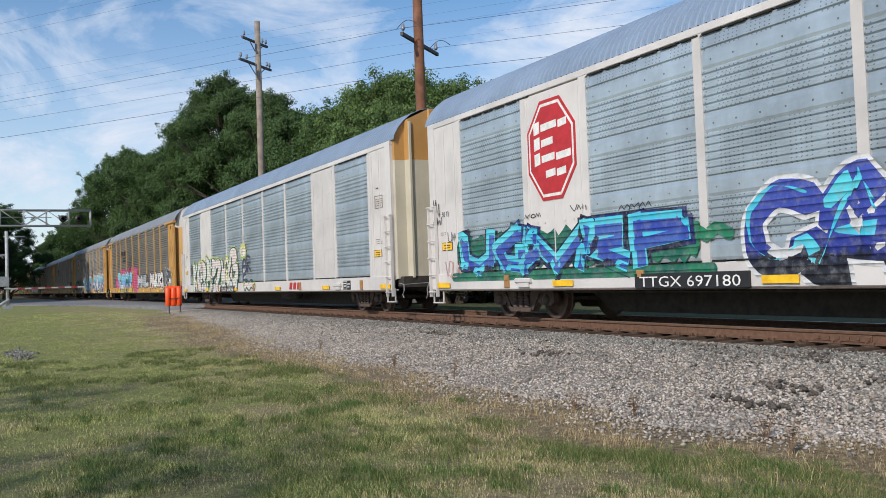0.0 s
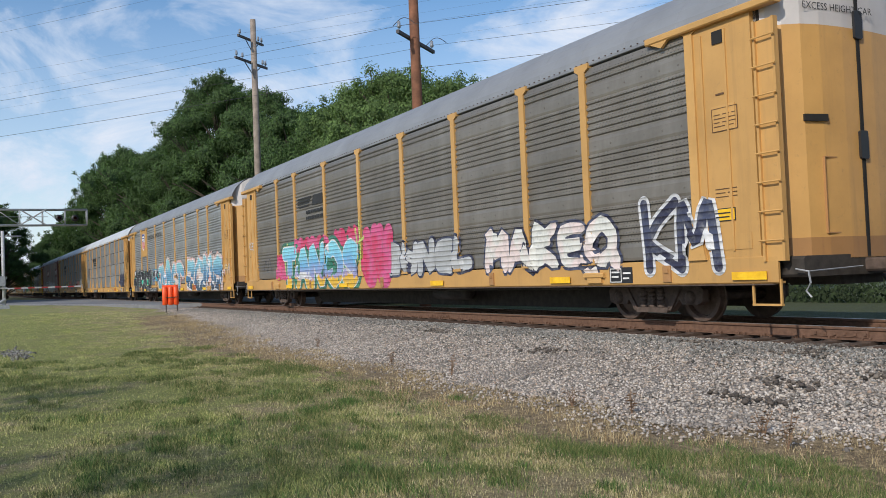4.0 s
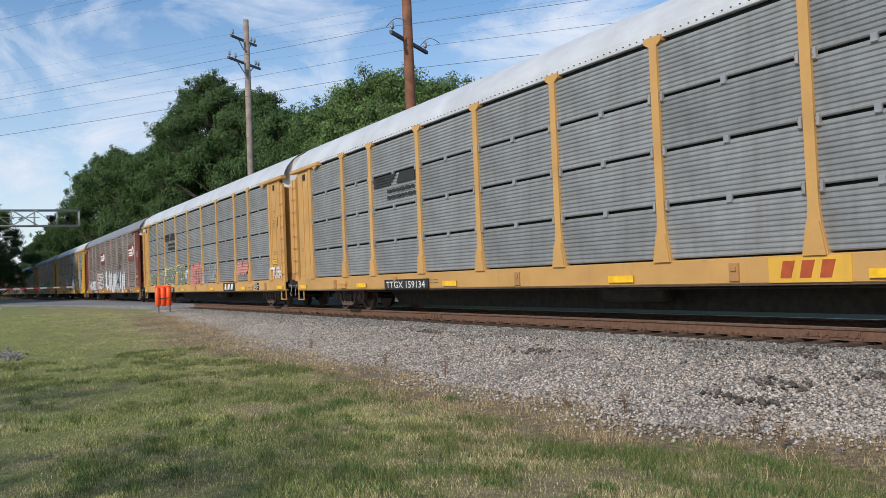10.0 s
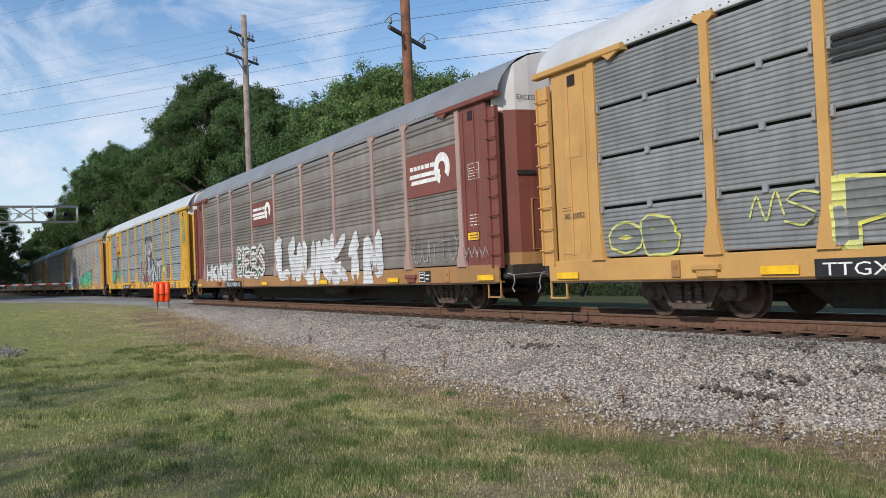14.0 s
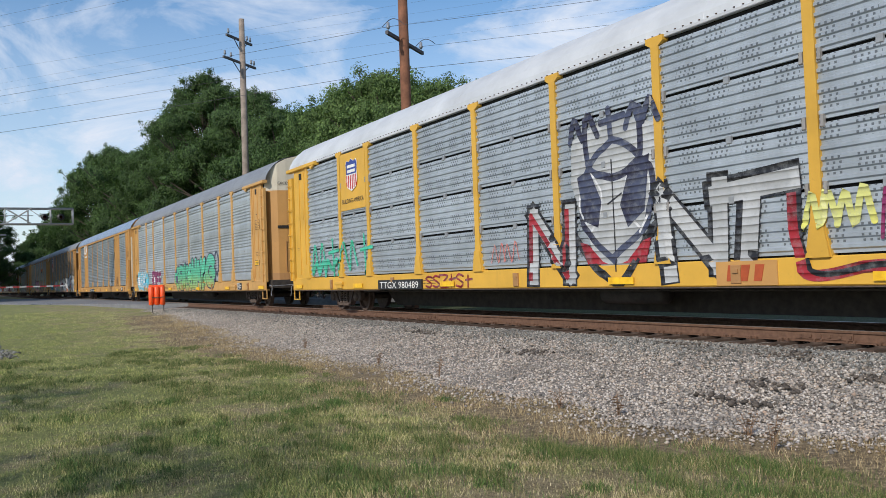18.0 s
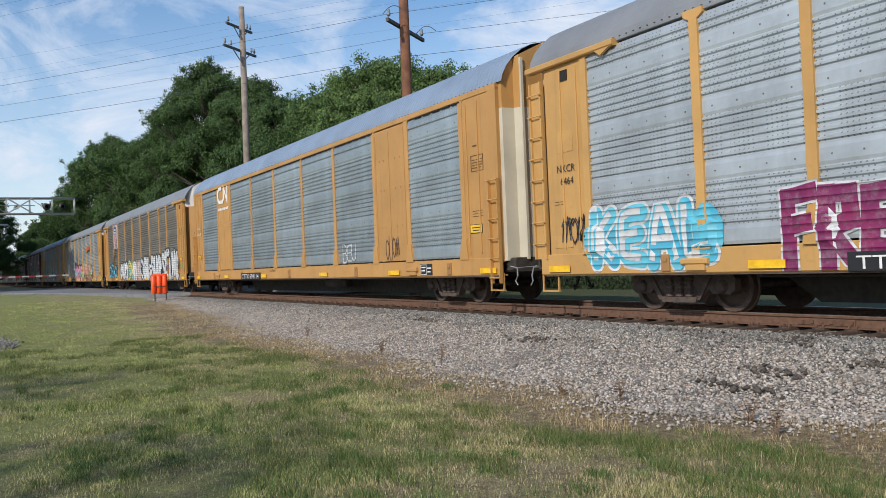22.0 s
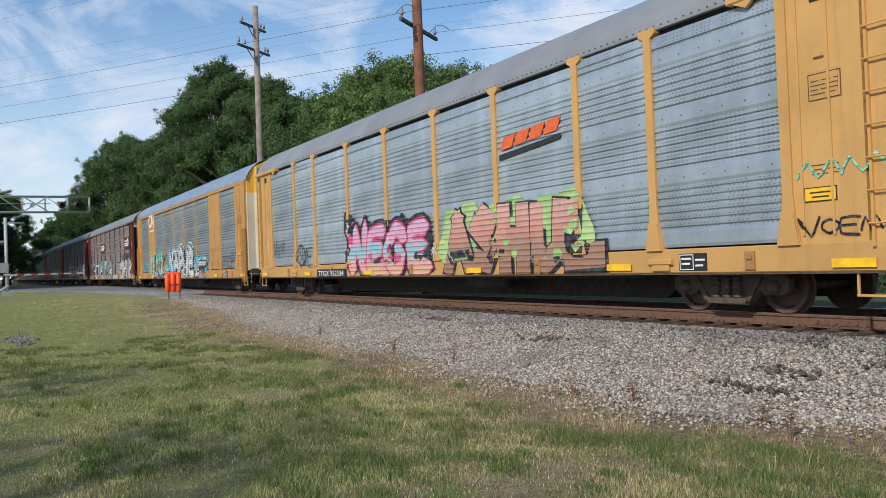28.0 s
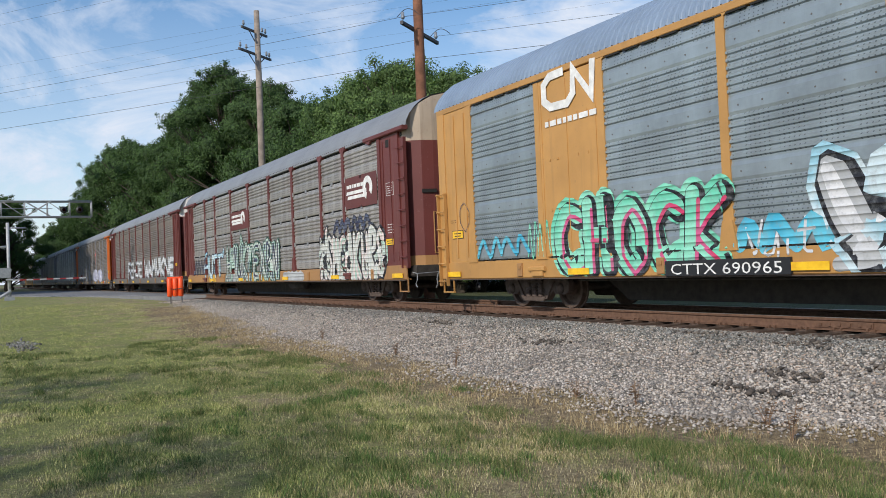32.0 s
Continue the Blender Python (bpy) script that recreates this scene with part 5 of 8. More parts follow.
def side_frame_mesh():
    """Cast truck side frame seen from its outer side."""
    s = Shape()
    out = [(-1.18, 0.55), (-1.12, 0.62), (-0.62, 0.66), (-0.36, 0.72), (0.36, 0.72), (0.62, 0.66), (1.12, 0.62), (1.18, 0.55), (1.16, 0.36), (1.06, 0.30), (0.70, 0.30), (0.64, 0.38), (0.42, 0.17), (-0.42, 0.17), (-0.64, 0.38), (-0.70, 0.30), (-1.06, 0.30), (-1.16, 0.36)]
    s.slab(out, -1.06, -0.93)
    s.slab([(-0.40, 0.66), (0.40, 0.66), (0.33, 0.60), (-0.33, 0.60)], -1.12, -1.05)
    s.slab([(-0.42, 0.25), (0.42, 0.25), (0.38, 0.16), (-0.38, 0.16)], -1.12, -1.05)
    for sx in (-1, 1):
        s.slab([(sx * 0.62, 0.60), (sx * 0.72, 0.60), (sx * 0.46, 0.20), (sx * 0.36, 0.20)][::sx], -1.10, -1.05)
    return s.mesh("side_frame", M["truck"])


def spring_mesh():
    """One coil: a stack of round turns."""
    rings = []
    for k in range(5):
        z = 0.25 + k * 0.072
        rings += [(z, 0.062), (z + 0.012, 0.085), (z + 0.042, 0.085), (z + 0.054, 0.062)]
    v = [(r * math.cos(math.pi * i / 4), -1.085 + 0.6 * r * math.sin(math.pi * i / 4), z) for z, r in rings for i in range(8)]
    f = [(k * 8 + i, k * 8 + (i + 1) % 8, k * 8 + 8 + (i + 1) % 8, k * 8 + 8 + i) for k in range(len(rings) - 1) for i in range(8)]
    return Shape().add(v, f).mesh("spring", M["truck"])


def bearing_mesh():
    return Shape().turned([(0.0, -0.10), (0.06, -0.10), (0.11, -0.07), (0.12, 0.0)], (0, -1.02, 0.42), 14).mesh("bearing_cap", M["truck"], True)


def bolster_mesh():
    return Shape().box(-0.2, 0.2, -1.0, 1.0, 0.42, 0.62, 0.05).box(-0.55, 0.55, -0.5, 0.5, 0.55, 0.70).mesh("bolster", M["under"])


def relief(x, z, flush):
    """How far the side stands out at a point, for what is painted on it."""
    if z < SILL1 + 0.01:
        return -1.606
    for p in POSTS:
        if abs(x - p) < (0.22 if z < 1.5 and not flush else 0.11):
            return -1.66 if (z < 1.5 and not flush) else -1.628
    if abs(x) > 11.8:
        return -1.60
    return -1.592


# strokes of letters on a unit square, for sprayed pieces
STROKES = {
    "Q": [[(0.55, 0.0), (0.1, 0.3), (0.12, 0.75), (0.5, 1), (0.9, 0.75), (0.88, 0.3), (0.55, 0.0)], [(0.6, 0.25), (1.0, -0.05)]], "n": [[(0.1, 0), (0.12, 0.75), (0.5, 1), (0.88, 0.75), (0.9, 0)]],
    "A": [[(0, 0), (0.45, 1), (1, 0)], [(0.2, 0.38), (0.8, 0.38)]], "B": [[(0.1, 0), (0.1, 1), (0.8, 0.85), (0.75, 0.55), (0.15, 0.5)], [(0.7, 0.5), (0.95, 0.25), (0.7, 0), (0.1, 0)]],
    "C": [[(0.95, 0.85), (0.5, 1), (0.08, 0.7), (0.08, 0.3), (0.5, 0), (0.95, 0.15)]], "D": [[(0.1, 0), (0.1, 1), (0.75, 0.85), (0.9, 0.5), (0.75, 0.12), (0.1, 0)]],
    "E": [[(0.95, 0.95), (0.12, 0.9), (0.1, 0.1), (0.95, 0)], [(0.1, 0.5), (0.8, 0.52)]], "F": [[(0.1, 0), (0.1, 0.95), (0.95, 1)], [(0.1, 0.52), (0.75, 0.55)]],
    "G": [[(0.95, 0.85), (0.5, 1), (0.05, 0.6), (0.2, 0.08), (0.7, 0), (0.95, 0.4), (0.6, 0.42)]], "H": [[(0.1, 0), (0.12, 1)], [(0.9, 0), (0.88, 1)], [(0.1, 0.5), (0.9, 0.5)]],
    "I": [[(0.5, 0), (0.5, 1)]], "K": [[(0.1, 0), (0.1, 1)], [(0.9, 1), (0.15, 0.45), (0.95, 0)]], "L": [[(0.1, 1), (0.12, 0.08), (0.95, 0.1)]],
    "M": [[(0, 0), (0.15, 1), (0.5, 0.4), (0.85, 1), (1, 0)]], "N": [[(0.05, 0), (0.1, 1), (0.85, 0.05), (0.95, 1)]], "O": [[(0.5, 0), (0.08, 0.3), (0.1, 0.75), (0.5, 1), (0.92, 0.7), (0.9, 0.25), (0.5, 0)]],
    "P": [[(0.1, 0), (0.1, 1), (0.8, 0.95), (0.9, 0.65), (0.1, 0.45)]], "R": [[(0.1, 0), (0.1, 1), (0.8, 0.95), (0.85, 0.6), (0.15, 0.48), (0.95, 0)]], "S": [[(0.92, 0.85), (0.5, 1), (0.1, 0.78), (0.85, 0.3), (0.55, 0), (0.05, 0.12)]],
    "8": [[(0.5, 0.5), (0.15, 0.75), (0.5, 1), (0.85, 0.75), (0.5, 0.5), (0.1, 0.25), (0.5, 0), (0.9, 0.25), (0.5, 0.5)]], "X": [[(0, 0), (1, 1)], [(0, 1), (1, 0)]], "J": [[(0.2, 1), (0.9, 0.95), (0.6, 0.1), (0.1, 0.2)]],
    "W": [[(0, 1), (0.22, 0), (0.5, 0.72), (0.78, 0), (1, 1)]], "Y": [[(0, 1), (0.5, 0.5), (1, 1)], [(0.5, 0.5), (0.45, 0)]], "u": [[(0.1, 0.7), (0.15, 0.1), (0.6, 0.05), (0.85, 0.7), (0.9, 0)]], "i": [[(0.5, 0), (0.5, 0.65)]], "t": [[(0.5, 1), (0.45, 0.1), (0.8, 0)], [(0.1, 0.65), (0.9, 0.7)]],
    "T": [[(0, 0.95), (1, 1)], [(0.5, 0.95), (0.48, 0)]], "U": [[(0.08, 1), (0.1, 0.25), (0.5, 0), (0.9, 0.25), (0.92, 1)]], "V": [[(0, 1), (0.5, 0), (1, 1)]], "Z": [[(0, 1), (0.95, 0.95), (0.05, 0.05), (1, 0)]],
    "~": [[(0, 0.2), (0.25, 0.9), (0.5, 0.15), (0.75, 0.95), (1, 0.25)]], "o": [[(0.5, 0.1), (0.12, 0.35), (0.15, 0.7), (0.5, 0.9), (0.88, 0.65), (0.85, 0.3), (0.5, 0.1)]],
    "/": [[(0.1, 0), (0.9, 1)]], "|": [[(0.5, 0), (0.45, 1)], [(0.2, 0.6), (0.9, 0.7)]], "*": [[(0.5, 0), (0.5, 1)], [(0, 0.5), (1, 0.5)], [(0.2, 0.2), (0.8, 0.8)], [(0.2, 0.8), (0.8, 0.2)]],
}


def curve_through(pts):
    """A smooth dense line through a few points."""
    dense = []
    for j in range(len(pts) - 1):
        p0, p1, p2, p3 = pts[max(0, j - 1)], pts[j], pts[j + 1], pts[min(len(pts) - 1, j + 2)]
        k = max(2, int(math.hypot(p2[0] - p1[0], p2[1] - p1[1]) / 0.09))
        for q in range(k):
            u = q / k
            dense.append(tuple(0.5 * (2 * p1[c] + (p2[c] - p0[c]) * u * 0.8 + (2 * p0[c] - 5 * p1[c] + 4 * p2[c] - p3[c]) * u * u * 0.8 + (3 * p1[c] - p0[c] - 3 * p2[c] + p3[c]) * u ** 3 * 0.8) if len(pts) > 2 else p1[c] + (p2[c] - p1[c]) * u for c in (0, 1)))
    return dense + [pts[-1]]


def straight(p, q, w, taper):
    """Rows of (place, half width) along one straight bar that runs past both ends, so that corners are sharp."""
    d = math.hypot(q[0] - p[0], q[1] - p[1]) or 1.0
    e = min(w * 0.5, 0.4 * d)
    a = (p[0] - (q[0] - p[0]) / d * e, p[1] - (q[1] - p[1]) / d * e)
    b = (q[0] + (q[0] - p[0]) / d * e, q[1] + (q[1] - p[1]) / d * e)
    n = max(2, int((d + 2 * e) / 0.14))
    return [((a[0] + (b[0] - a[0]) * i / n, a[1] + (b[1] - a[1]) * i / n), w * 0.5 * (taper[0] + (taper[1] - taper[0]) * i / n)) for i in range(n + 1)]


def rounded(line, w):
    """Rows of (place, half width) along a smooth line with round ends."""
    rows = [(p, w * 0.5) for p in line]
    for end in (0, -1):
        p, q = line[end], line[1 if end == 0 else -2]
        d = math.hypot(p[0] - q[0], p[1] - q[1]) or 1.0
        ux, uz = (p[0] - q[0]) / d, (p[1] - q[1]) / d
        cap = [((p[0] + ux * w * 0.5 * math.sin(a), p[1] + uz * w * 0.5 * math.sin(a)), w * 0.5 * math.cos(a)) for a in (0.45, 0.85, 1.2, 1.5)]
        rows = rows + cap if end else list(reversed(cap)) + rows
    return rows


def sprayed(word, x0, x1, z0, z1, layers, fat, flush, seed, style="bubble", slant=0.0):
    """A sprayed piece, letter by letter. layers: (material, added width, shift along, shift up);
    style: bubble (round ends), block (sharp corners), wild (tapering bars with spikes), tag (thin line)."""
    rng = random.Random(seed)
    v, f, idx = [], [], []
    cell = (x1 - x0) / len(word)
    if style == "tag" and fat <= 0.08:
        fat *= 0.65
    if style != "tag":
        fat = min(fat, 0.40 * cell if len(word) > 1 else fat)
    pad = 0.0 if style == "tag" else fat * 0.5
    for i, ch in enumerate(word):
        if ch not in STROKES:
            continue
        lift, sx, sz, tip = rng.uniform(-0.04, 0.04), rng.uniform(0.95, 1.06), rng.uniform(0.92, 1.05), rng.uniform(-0.08, 0.08) + slant
        own = [list(line) for line in STROKES[ch]]
        if style == "wild":
            p = own[0][rng.randrange(len(own[0]))]
            own.append([p, (p[0] + rng.uniform(-0.3, 0.3), p[1] + rng.uniform(-0.1, 0.1)), (p[0] + rng.uniform(-0.6, 0.6), p[1] + rng.choice((-0.28, 0.22)))])
        strokes = []
        for line in own:
            pts = []
            for a, b in line:
                bx, bz = a + rng.uniform(-0.04, 0.04), b + rng.uniform(-0.03, 0.03)
                wide = max(0.3 * cell, cell * 1.04 - pad * 1.5)
                pts.append((x0 + cell * (i + 0.5) + (bx - 0.5) * wide * sx + cell * tip * (bz - 0.5), z0 + pad + (z1 - z0 - 2 * pad) * (0.5 + lift + (bz - 0.5) * sz)))
            strokes.append((pts, [rng.uniform(0.65, 1.3) if style == "wild" else rng.uniform(0.92, 1.08) for p in pts]))
        for level, (mat, more, mx, mz) in enumerate(layers):
            w = fat + more
            number = 0
            for pts, widths in strokes:
                if style in ("bubble", "tag"):
                    bars_ = [rounded(curve_through(pts), w)]
                elif style == "wild":
                    # a bent stroke that swells and thins along its way, cut off sharp at its ends
                    line = curve_through(pts)
                    swell = [widths[0] + (widths[-1] - widths[0]) * j / len(line) + 0.12 * math.sin(j * 0.33 + seed) for j in range(len(line))]
                    bars_ = [[(p, 0.5 * (fat * max(0.4, q) + more)) for p, q in zip(line, swell)]]
                    (ax, az), (bx, bz) = line[0], line[1]
                    d = math.hypot(bx - ax, bz - az) or 1.0
                    bars_[0].insert(0, ((ax - (bx - ax) / d * w * 0.5, az - (bz - az) / d * w * 0.5), w * 0.12))
                    (ax, az), (bx, bz) = line[-1], line[-2]
                    d = math.hypot(bx - ax, bz - az) or 1.0
                    bars_[0].append(((ax - (bx - ax) / d * w * 0.55, az - (bz - az) / d * w * 0.55), w * 0.10))
                else:
                    bars_ = [straight(p, q, w, (ta, tb)) for p, q, ta, tb in zip(pts, pts[1:], widths, widths[1:])]
                for rows in bars_:
                    o, m = len(v), len(rows)
                    number += 1
                    for j, ((px, pz), half) in enumerate(rows):
                        (qx, qz), (rx, rz) = rows[min(j + 1, m - 1)][0], rows[max(j - 1, 0)][0]
                        dx, dz = qx - rx, qz - rz
                        d = math.hypot(dx, dz) or 1.0
                        for sgn in (-1, 0, 1):
                            x, z = px + mx - sgn * dz / d * half, max(SILL0 + 0.02, pz + mz + sgn * dx / d * half)
                            v.append((x, relief(x, z, flush) - 0.002 * level - (0.007 * (i % 3) if level else 0.0) - 0.00022 * (number % 9) - 0.0002 * j / m, z))
                    f += [(o + 3 * j + c, o + 3 * j + 3 + c, o + 3 * j + 4 + c, o + 3 * j + 1 + c) for j in range(m - 1) for c in (0, 1)]
                    idx += [level] * (2 * (m - 1))
    return mesh_of("graffiti", v, f, [M[row[0]] for row in layers], idx)


def cloud_patch(x0, x1, z0, z1, mat, flush, seed):
    """A filled sprayed ground with a ragged outline."""
    rng = random.Random(seed)
    n, m = max(4, int((x1 - x0) / 0.12)), 8
    v, f = [], []
    for i in range(n + 1):
        x = x0 + (x1 - x0) * i / n
        lo = z0 + (z1 - z0) * (0.12 * abs(math.sin(i * 1.3 + seed)) + rng.uniform(0, 0.08))
        hi = z1 - (z1 - z0) * (0.16 * abs(math.sin(i * 0.9 + seed * 2)) + rng.uniform(0, 0.10))
        taper = min(1.0, 10 * min(i, n - i) / n + 0.45)
        midz = (lo + hi) / 2
        for j in range(m + 1):
            z = max(SILL0 + 0.02, midz + (lo - midz + (hi - lo) * j / m) * taper)
            v.append((x, relief(x, z, flush) + 0.005, z))
    for i in range(n):
        for j in range(m):
            a = i * (m + 1) + j
            f.append((a, a + m + 1, a + m + 2, a + 1))
    return mesh_of("graffiti_ground", v, f, mat)


def rect_mesh(name, x0, x1, z0, z1, y, mat):
    return Shape().box(x0, x1, y, y + 0.012, z0, z1).mesh(name, mat)


WHEELS = []
CARS = []


def build_underbody(car, frame_mat):
    mats = frame_mat.name
    part("side_sill", cached(("sill", mats), lambda: Shape().prism([(-1.60, SILL0 + 0.02), (-1.58, SILL0), (-1.46, SILL0), (-1.46, SILL0 + 0.03), (-1.56, SILL0 + 0.04), (-1.56, SILL1 - 0.03), (-1.46, SILL1 - 0.03), (-1.46, SILL1), (-1.58, SILL1), (-1.60, SILL1 - 0.015)], -13.3, 13.3).mesh("side_sill", frame_mat)), car)
    part("side_sill", cached(("sill2", mats), lambda: Shape().box(-13.3, 13.3, 1.46, 1.60, SILL0, SILL1).mesh("side_sill", frame_mat)), car)
    part("floor", cached("floor", lambda: Shape().box(-13.3, 13.3, -1.45, 1.45, 0.82, 0.95).mesh("floor", M["under"])), car)
    part("centre_sill", cached("centre", lambda: Shape().slab([(-13.0, 0.82), (-13.0, 0.62), (-8.7, 0.62), (-8.0, 0.16), (8.0, 0.16), (8.7, 0.62), (13.0, 0.62), (13.0, 0.82)], -0.32, 0.32).mesh("centre_sill", M["under"])), car)
    part("brake_pipe", cached("pipe", lambda: Shape().tube([(-8.4, -1.2, 0.60), (8.4, -1.2, 0.60)], 0.03, 6).mesh("brake_pipe", M["under"])), car)
    part("air_tank", cached("tank", lambda: Shape().tube([(2.0, -0.95, 0.52), (2.05, -0.95, 0.52), (3.6, -0.95, 0.52), (3.65, -0.95, 0.52)], [0.10, 0.18, 0.18, 0.10], 12).mesh("air_tank", M["under"], True)), car)
    for s in (-1, 1):
        ends = Matrix.Rotation(0 if s > 0 else math.pi, 4, "Z")
        part("end_sill", cached(("endsill", mats), lambda: Shape().box(13.2, 13.62, -1.45, 1.45, 0.74, 1.04, 0.04).box(12.6, 13.5, -0.5, 0.5, 0.60, 0.78).mesh("end_sill", M["under"])), car, ends)
        part("coupler", cached("coupler", lambda: Shape().box(13.5, 14.12, -0.09, 0.09, 0.78, 0.98, 0.03).box(14.02, 14.30, -0.20, 0.12, 0.74, 1.02, 0.05).mesh("coupler", M["truck"])), car, ends)
        part("air_hose", cached("hose", lambda: Shape().tube([(13.6, 0.35, 0.72), (13.8, 0.34, 0.45), (14.05, 0.2, 0.32), (14.28, 0.05, 0.40)], 0.03, 6).mesh("air_hose", M["black"])), car, ends)
        # stirrup step and cutting lever at the corner next to the track's near side
        part("stirrup_step", cached(("step", mats), lambda: Shape().box(12.80, 12.83, -1.58, -1.55, 0.36, 0.72).box(13.29, 13.32, -1.58, -1.55, 0.36, 0.72).box(12.80, 13.32, -1.59, -1.53, 0.335, 0.365).mesh("stirrup_step", frame_mat)), car, ends if s > 0 else Matrix.Diagonal((-1, 1, 1, 1)))
        part("cut_lever", cached("lever", lambda: Shape().tube([(13.55, -1.55, 0.86), (13.72, -1.50, 0.82), (13.72, -0.3, 0.86)], 0.012, 5).tube([(13.72, -1.50, 0.82), (13.76, -1.52, 0.66), (13.70, -1.54, 0.55), (13.78, -1.54, 0.46)], 0.014, 5).mesh("cut_lever", M["galv"])), car, ends if s > 0 else Matrix.Diagonal((-1, 1, 1, 1)))
        bogie = part("truck", cached("bolster", bolster_mesh), car, (s * 10.15, 0, 0))
        for side in (-1, 1):
            turn = Matrix.Rotation(0 if side < 0 else math.pi, 4, "Z")
            part("side_frame", cached("frame", side_frame_mesh), bogie, turn)
            for x in (-0.22, 0.0, 0.22):
                part("spring", cached("spring", spring_mesh), bogie, turn @ Matrix.Translation((x, 0, 0)))
            for x in (-0.90, 0.90):
                part("bearing_cap", cached("cap", bearing_mesh), bogie, turn @ Matrix.Translation((x, 0, 0)))
        for x in (-0.90, 0.90):
            w = part("wheelset", cached("wheelset", wheelset_mesh), car, (s * 10.15 + x, 0, 0.42))
            WHEELS.append((w, s * 10.15 + x))


def build_rack(car, look_):
    """Side walls, posts, roof and ends of one enclosed car carrier."""
    frame_mat, sheet_mat, roof_mat, end_mat, cap_mat = (M[k] for k in look_["mats"])
    key = look_["mats"]
    flush = look_["kind"] == "flush"
    style = look_["ribs"]
    # solid near-black block in place of the unlit interior
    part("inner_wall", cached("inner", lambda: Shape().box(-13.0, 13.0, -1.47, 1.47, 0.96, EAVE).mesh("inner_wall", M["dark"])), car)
    part("far_wall", cached(("far", key), lambda: Shape().box(-13.3, 13.3, 1.48, 1.56, SILL1, EAVE).mesh("far_wall", sheet_mat)), car)
    part("roof", cached(("roof", key[2], flush), lambda: roof_mesh(roof_mat, "ribbed" if flush else "sheets")), car)
    tagged(part("roof_bolts", cached(("bolts", key[0]), lambda: eave_bolts(M["truck"])), car), kind="stuff")
    part("top_chord", cached(("chord", key[0], key[2], flush), lambda: Shape().box(-13.3, 13.3, -1.575 if not flush else -1.60, -1.47, EAVE - (0.06 if not flush else 0.13), EAVE, 0.01).mesh("top_chord", frame_mat if flush else roof_mat)), car)
    # panels
    for a, b in zip(POSTS, POSTS[1:]):
        w = b - a - 0.10
        mid = (a + b) / 2
        narrow = w < 2.0 and abs(mid) > 7
        z0, z1 = SILL1 + 0.03, EAVE - (0.10 if not flush else 0.16)
        if narrow and flush and (look_["plain"] == "both" or (look_["plain"] == "rear" and mid < 0) or (look_["plain"] == "front" and mid > 0)):
            def make():
                s = Shape().box(-w / 2, w / 2, 0.0, 0.05, 0, z1 - z0)
                for x in (-w * 0.5 + 0.1, -0.03, w * 0.5 - 0.1):
                    s.box(x - 0.012, x + 0.012, -0.012, 0.0, 0.1, z1 - z0 - 0.1)
                for z in (0.9, 1.9, 2.7):
                    for x in (-0.6, -0.35, 0.3, 0.6):
                        s.box(x - 0.02, x + 0.02, -0.014, 0.0, z, z + 0.04)
                return s.mesh("plain_panel", frame_mat)
            part("plain_panel", cached(("plain", key[0], round(w, 2)), make), car, (mid, -1.585, z0))
            continue
        cuts = look_["cuts"]
        for i in range(cuts):
            p, q = z0 + (z1 - z0) * i / cuts, z0 + (z1 - z0) * (i + 1) / cuts - (0.05 if cuts > 1 else 0)
            me = cached(("panel", key[1], style, round(w, 2), cuts), lambda: rib_panel(w, p, q, style, sheet_mat))
            part("side_panel", me, car, (mid, -1.555, p))
            if cuts > 1 and i < cuts - 1:
                clip = cached("clip", lambda: Shape().box(-0.05, 0.05, 0.0, 0.04, -0.05, 0.07, 0.01).mesh("clip", M["galv"]))
                part("clip", clip, car, (mid, -1.60, q))
                joint = cached("joint", lambda: Shape().box(-0.03, 0.03, 0.0, 0.05, -0.085, 0.09, 0.015).mesh("joint_clip", M["sheet_pale"]))
                part("joint_clip", joint, car, (a + 0.14, -1.61, q + 0.02))
                part("joint_clip", joint, car, (b - 0.14, -1.61, q + 0.02))
    footed = look_.get("feet", not flush)
    if flush:
        # holes drawn as bars, their inner shade given by near-black colour
        def slots():
            s = Shape()
            x = -11.6
            while x < 11.6:
                s.box(x, x + 0.26, -1.604, -1.58, SILL1 + 0.004, SILL1 + 0.034)
                if not 7.0 < abs(x) < 9.1:
                    s.box(x, x + 0.38, -1.604, -1.57, EAVE - 0.165, EAVE - 0.136)
                x += 0.47
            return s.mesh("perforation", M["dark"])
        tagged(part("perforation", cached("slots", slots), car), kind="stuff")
    for x in POSTS:
        part("post", cached(("post", look_.get("posts", key[0]), footed), lambda: post_mesh(M[look_.get("posts", key[0])], footed)), car, (x, 0.02 if flush else 0, 0))
    # plain end panels of the near side, front and rear, with the corner ladder
    for s in (-1, 1):
        flip = Matrix.Diagonal((s, 1, 1, 1))

        def endplate():
            return Shape().box(11.85, 13.0, -1.58, -1.48, SILL1, EAVE - 0.05).mesh("end_panel", frame_mat)
        panel = part("end_panel", cached(("endplate", key[0], flush), endplate), car, flip)
        for x in (12.04, 12.515):
            part("panel_rib", cached(("rib", key[0]), lambda: Shape().box(-0.018, 0.018, -1.602, -1.579, SILL1 + 0.1, EAVE - 0.25).mesh("panel_rib", frame_mat)), panel, (x, 0, 0))
        if not flush:
            part("data_plate", cached(("plate1", key[0]), lambda: Shape().box(12.3, 12.85, -1.590, -1.579, 1.18, 1.42).mesh("data_plate", frame_mat)), panel)
            part("data_plate", cached(("plate2", key[0]), lambda: Shape().box(12.2, 12.65, -1.588, -1.579, 3.0, 3.4).mesh("data_plate", frame_mat)), panel)
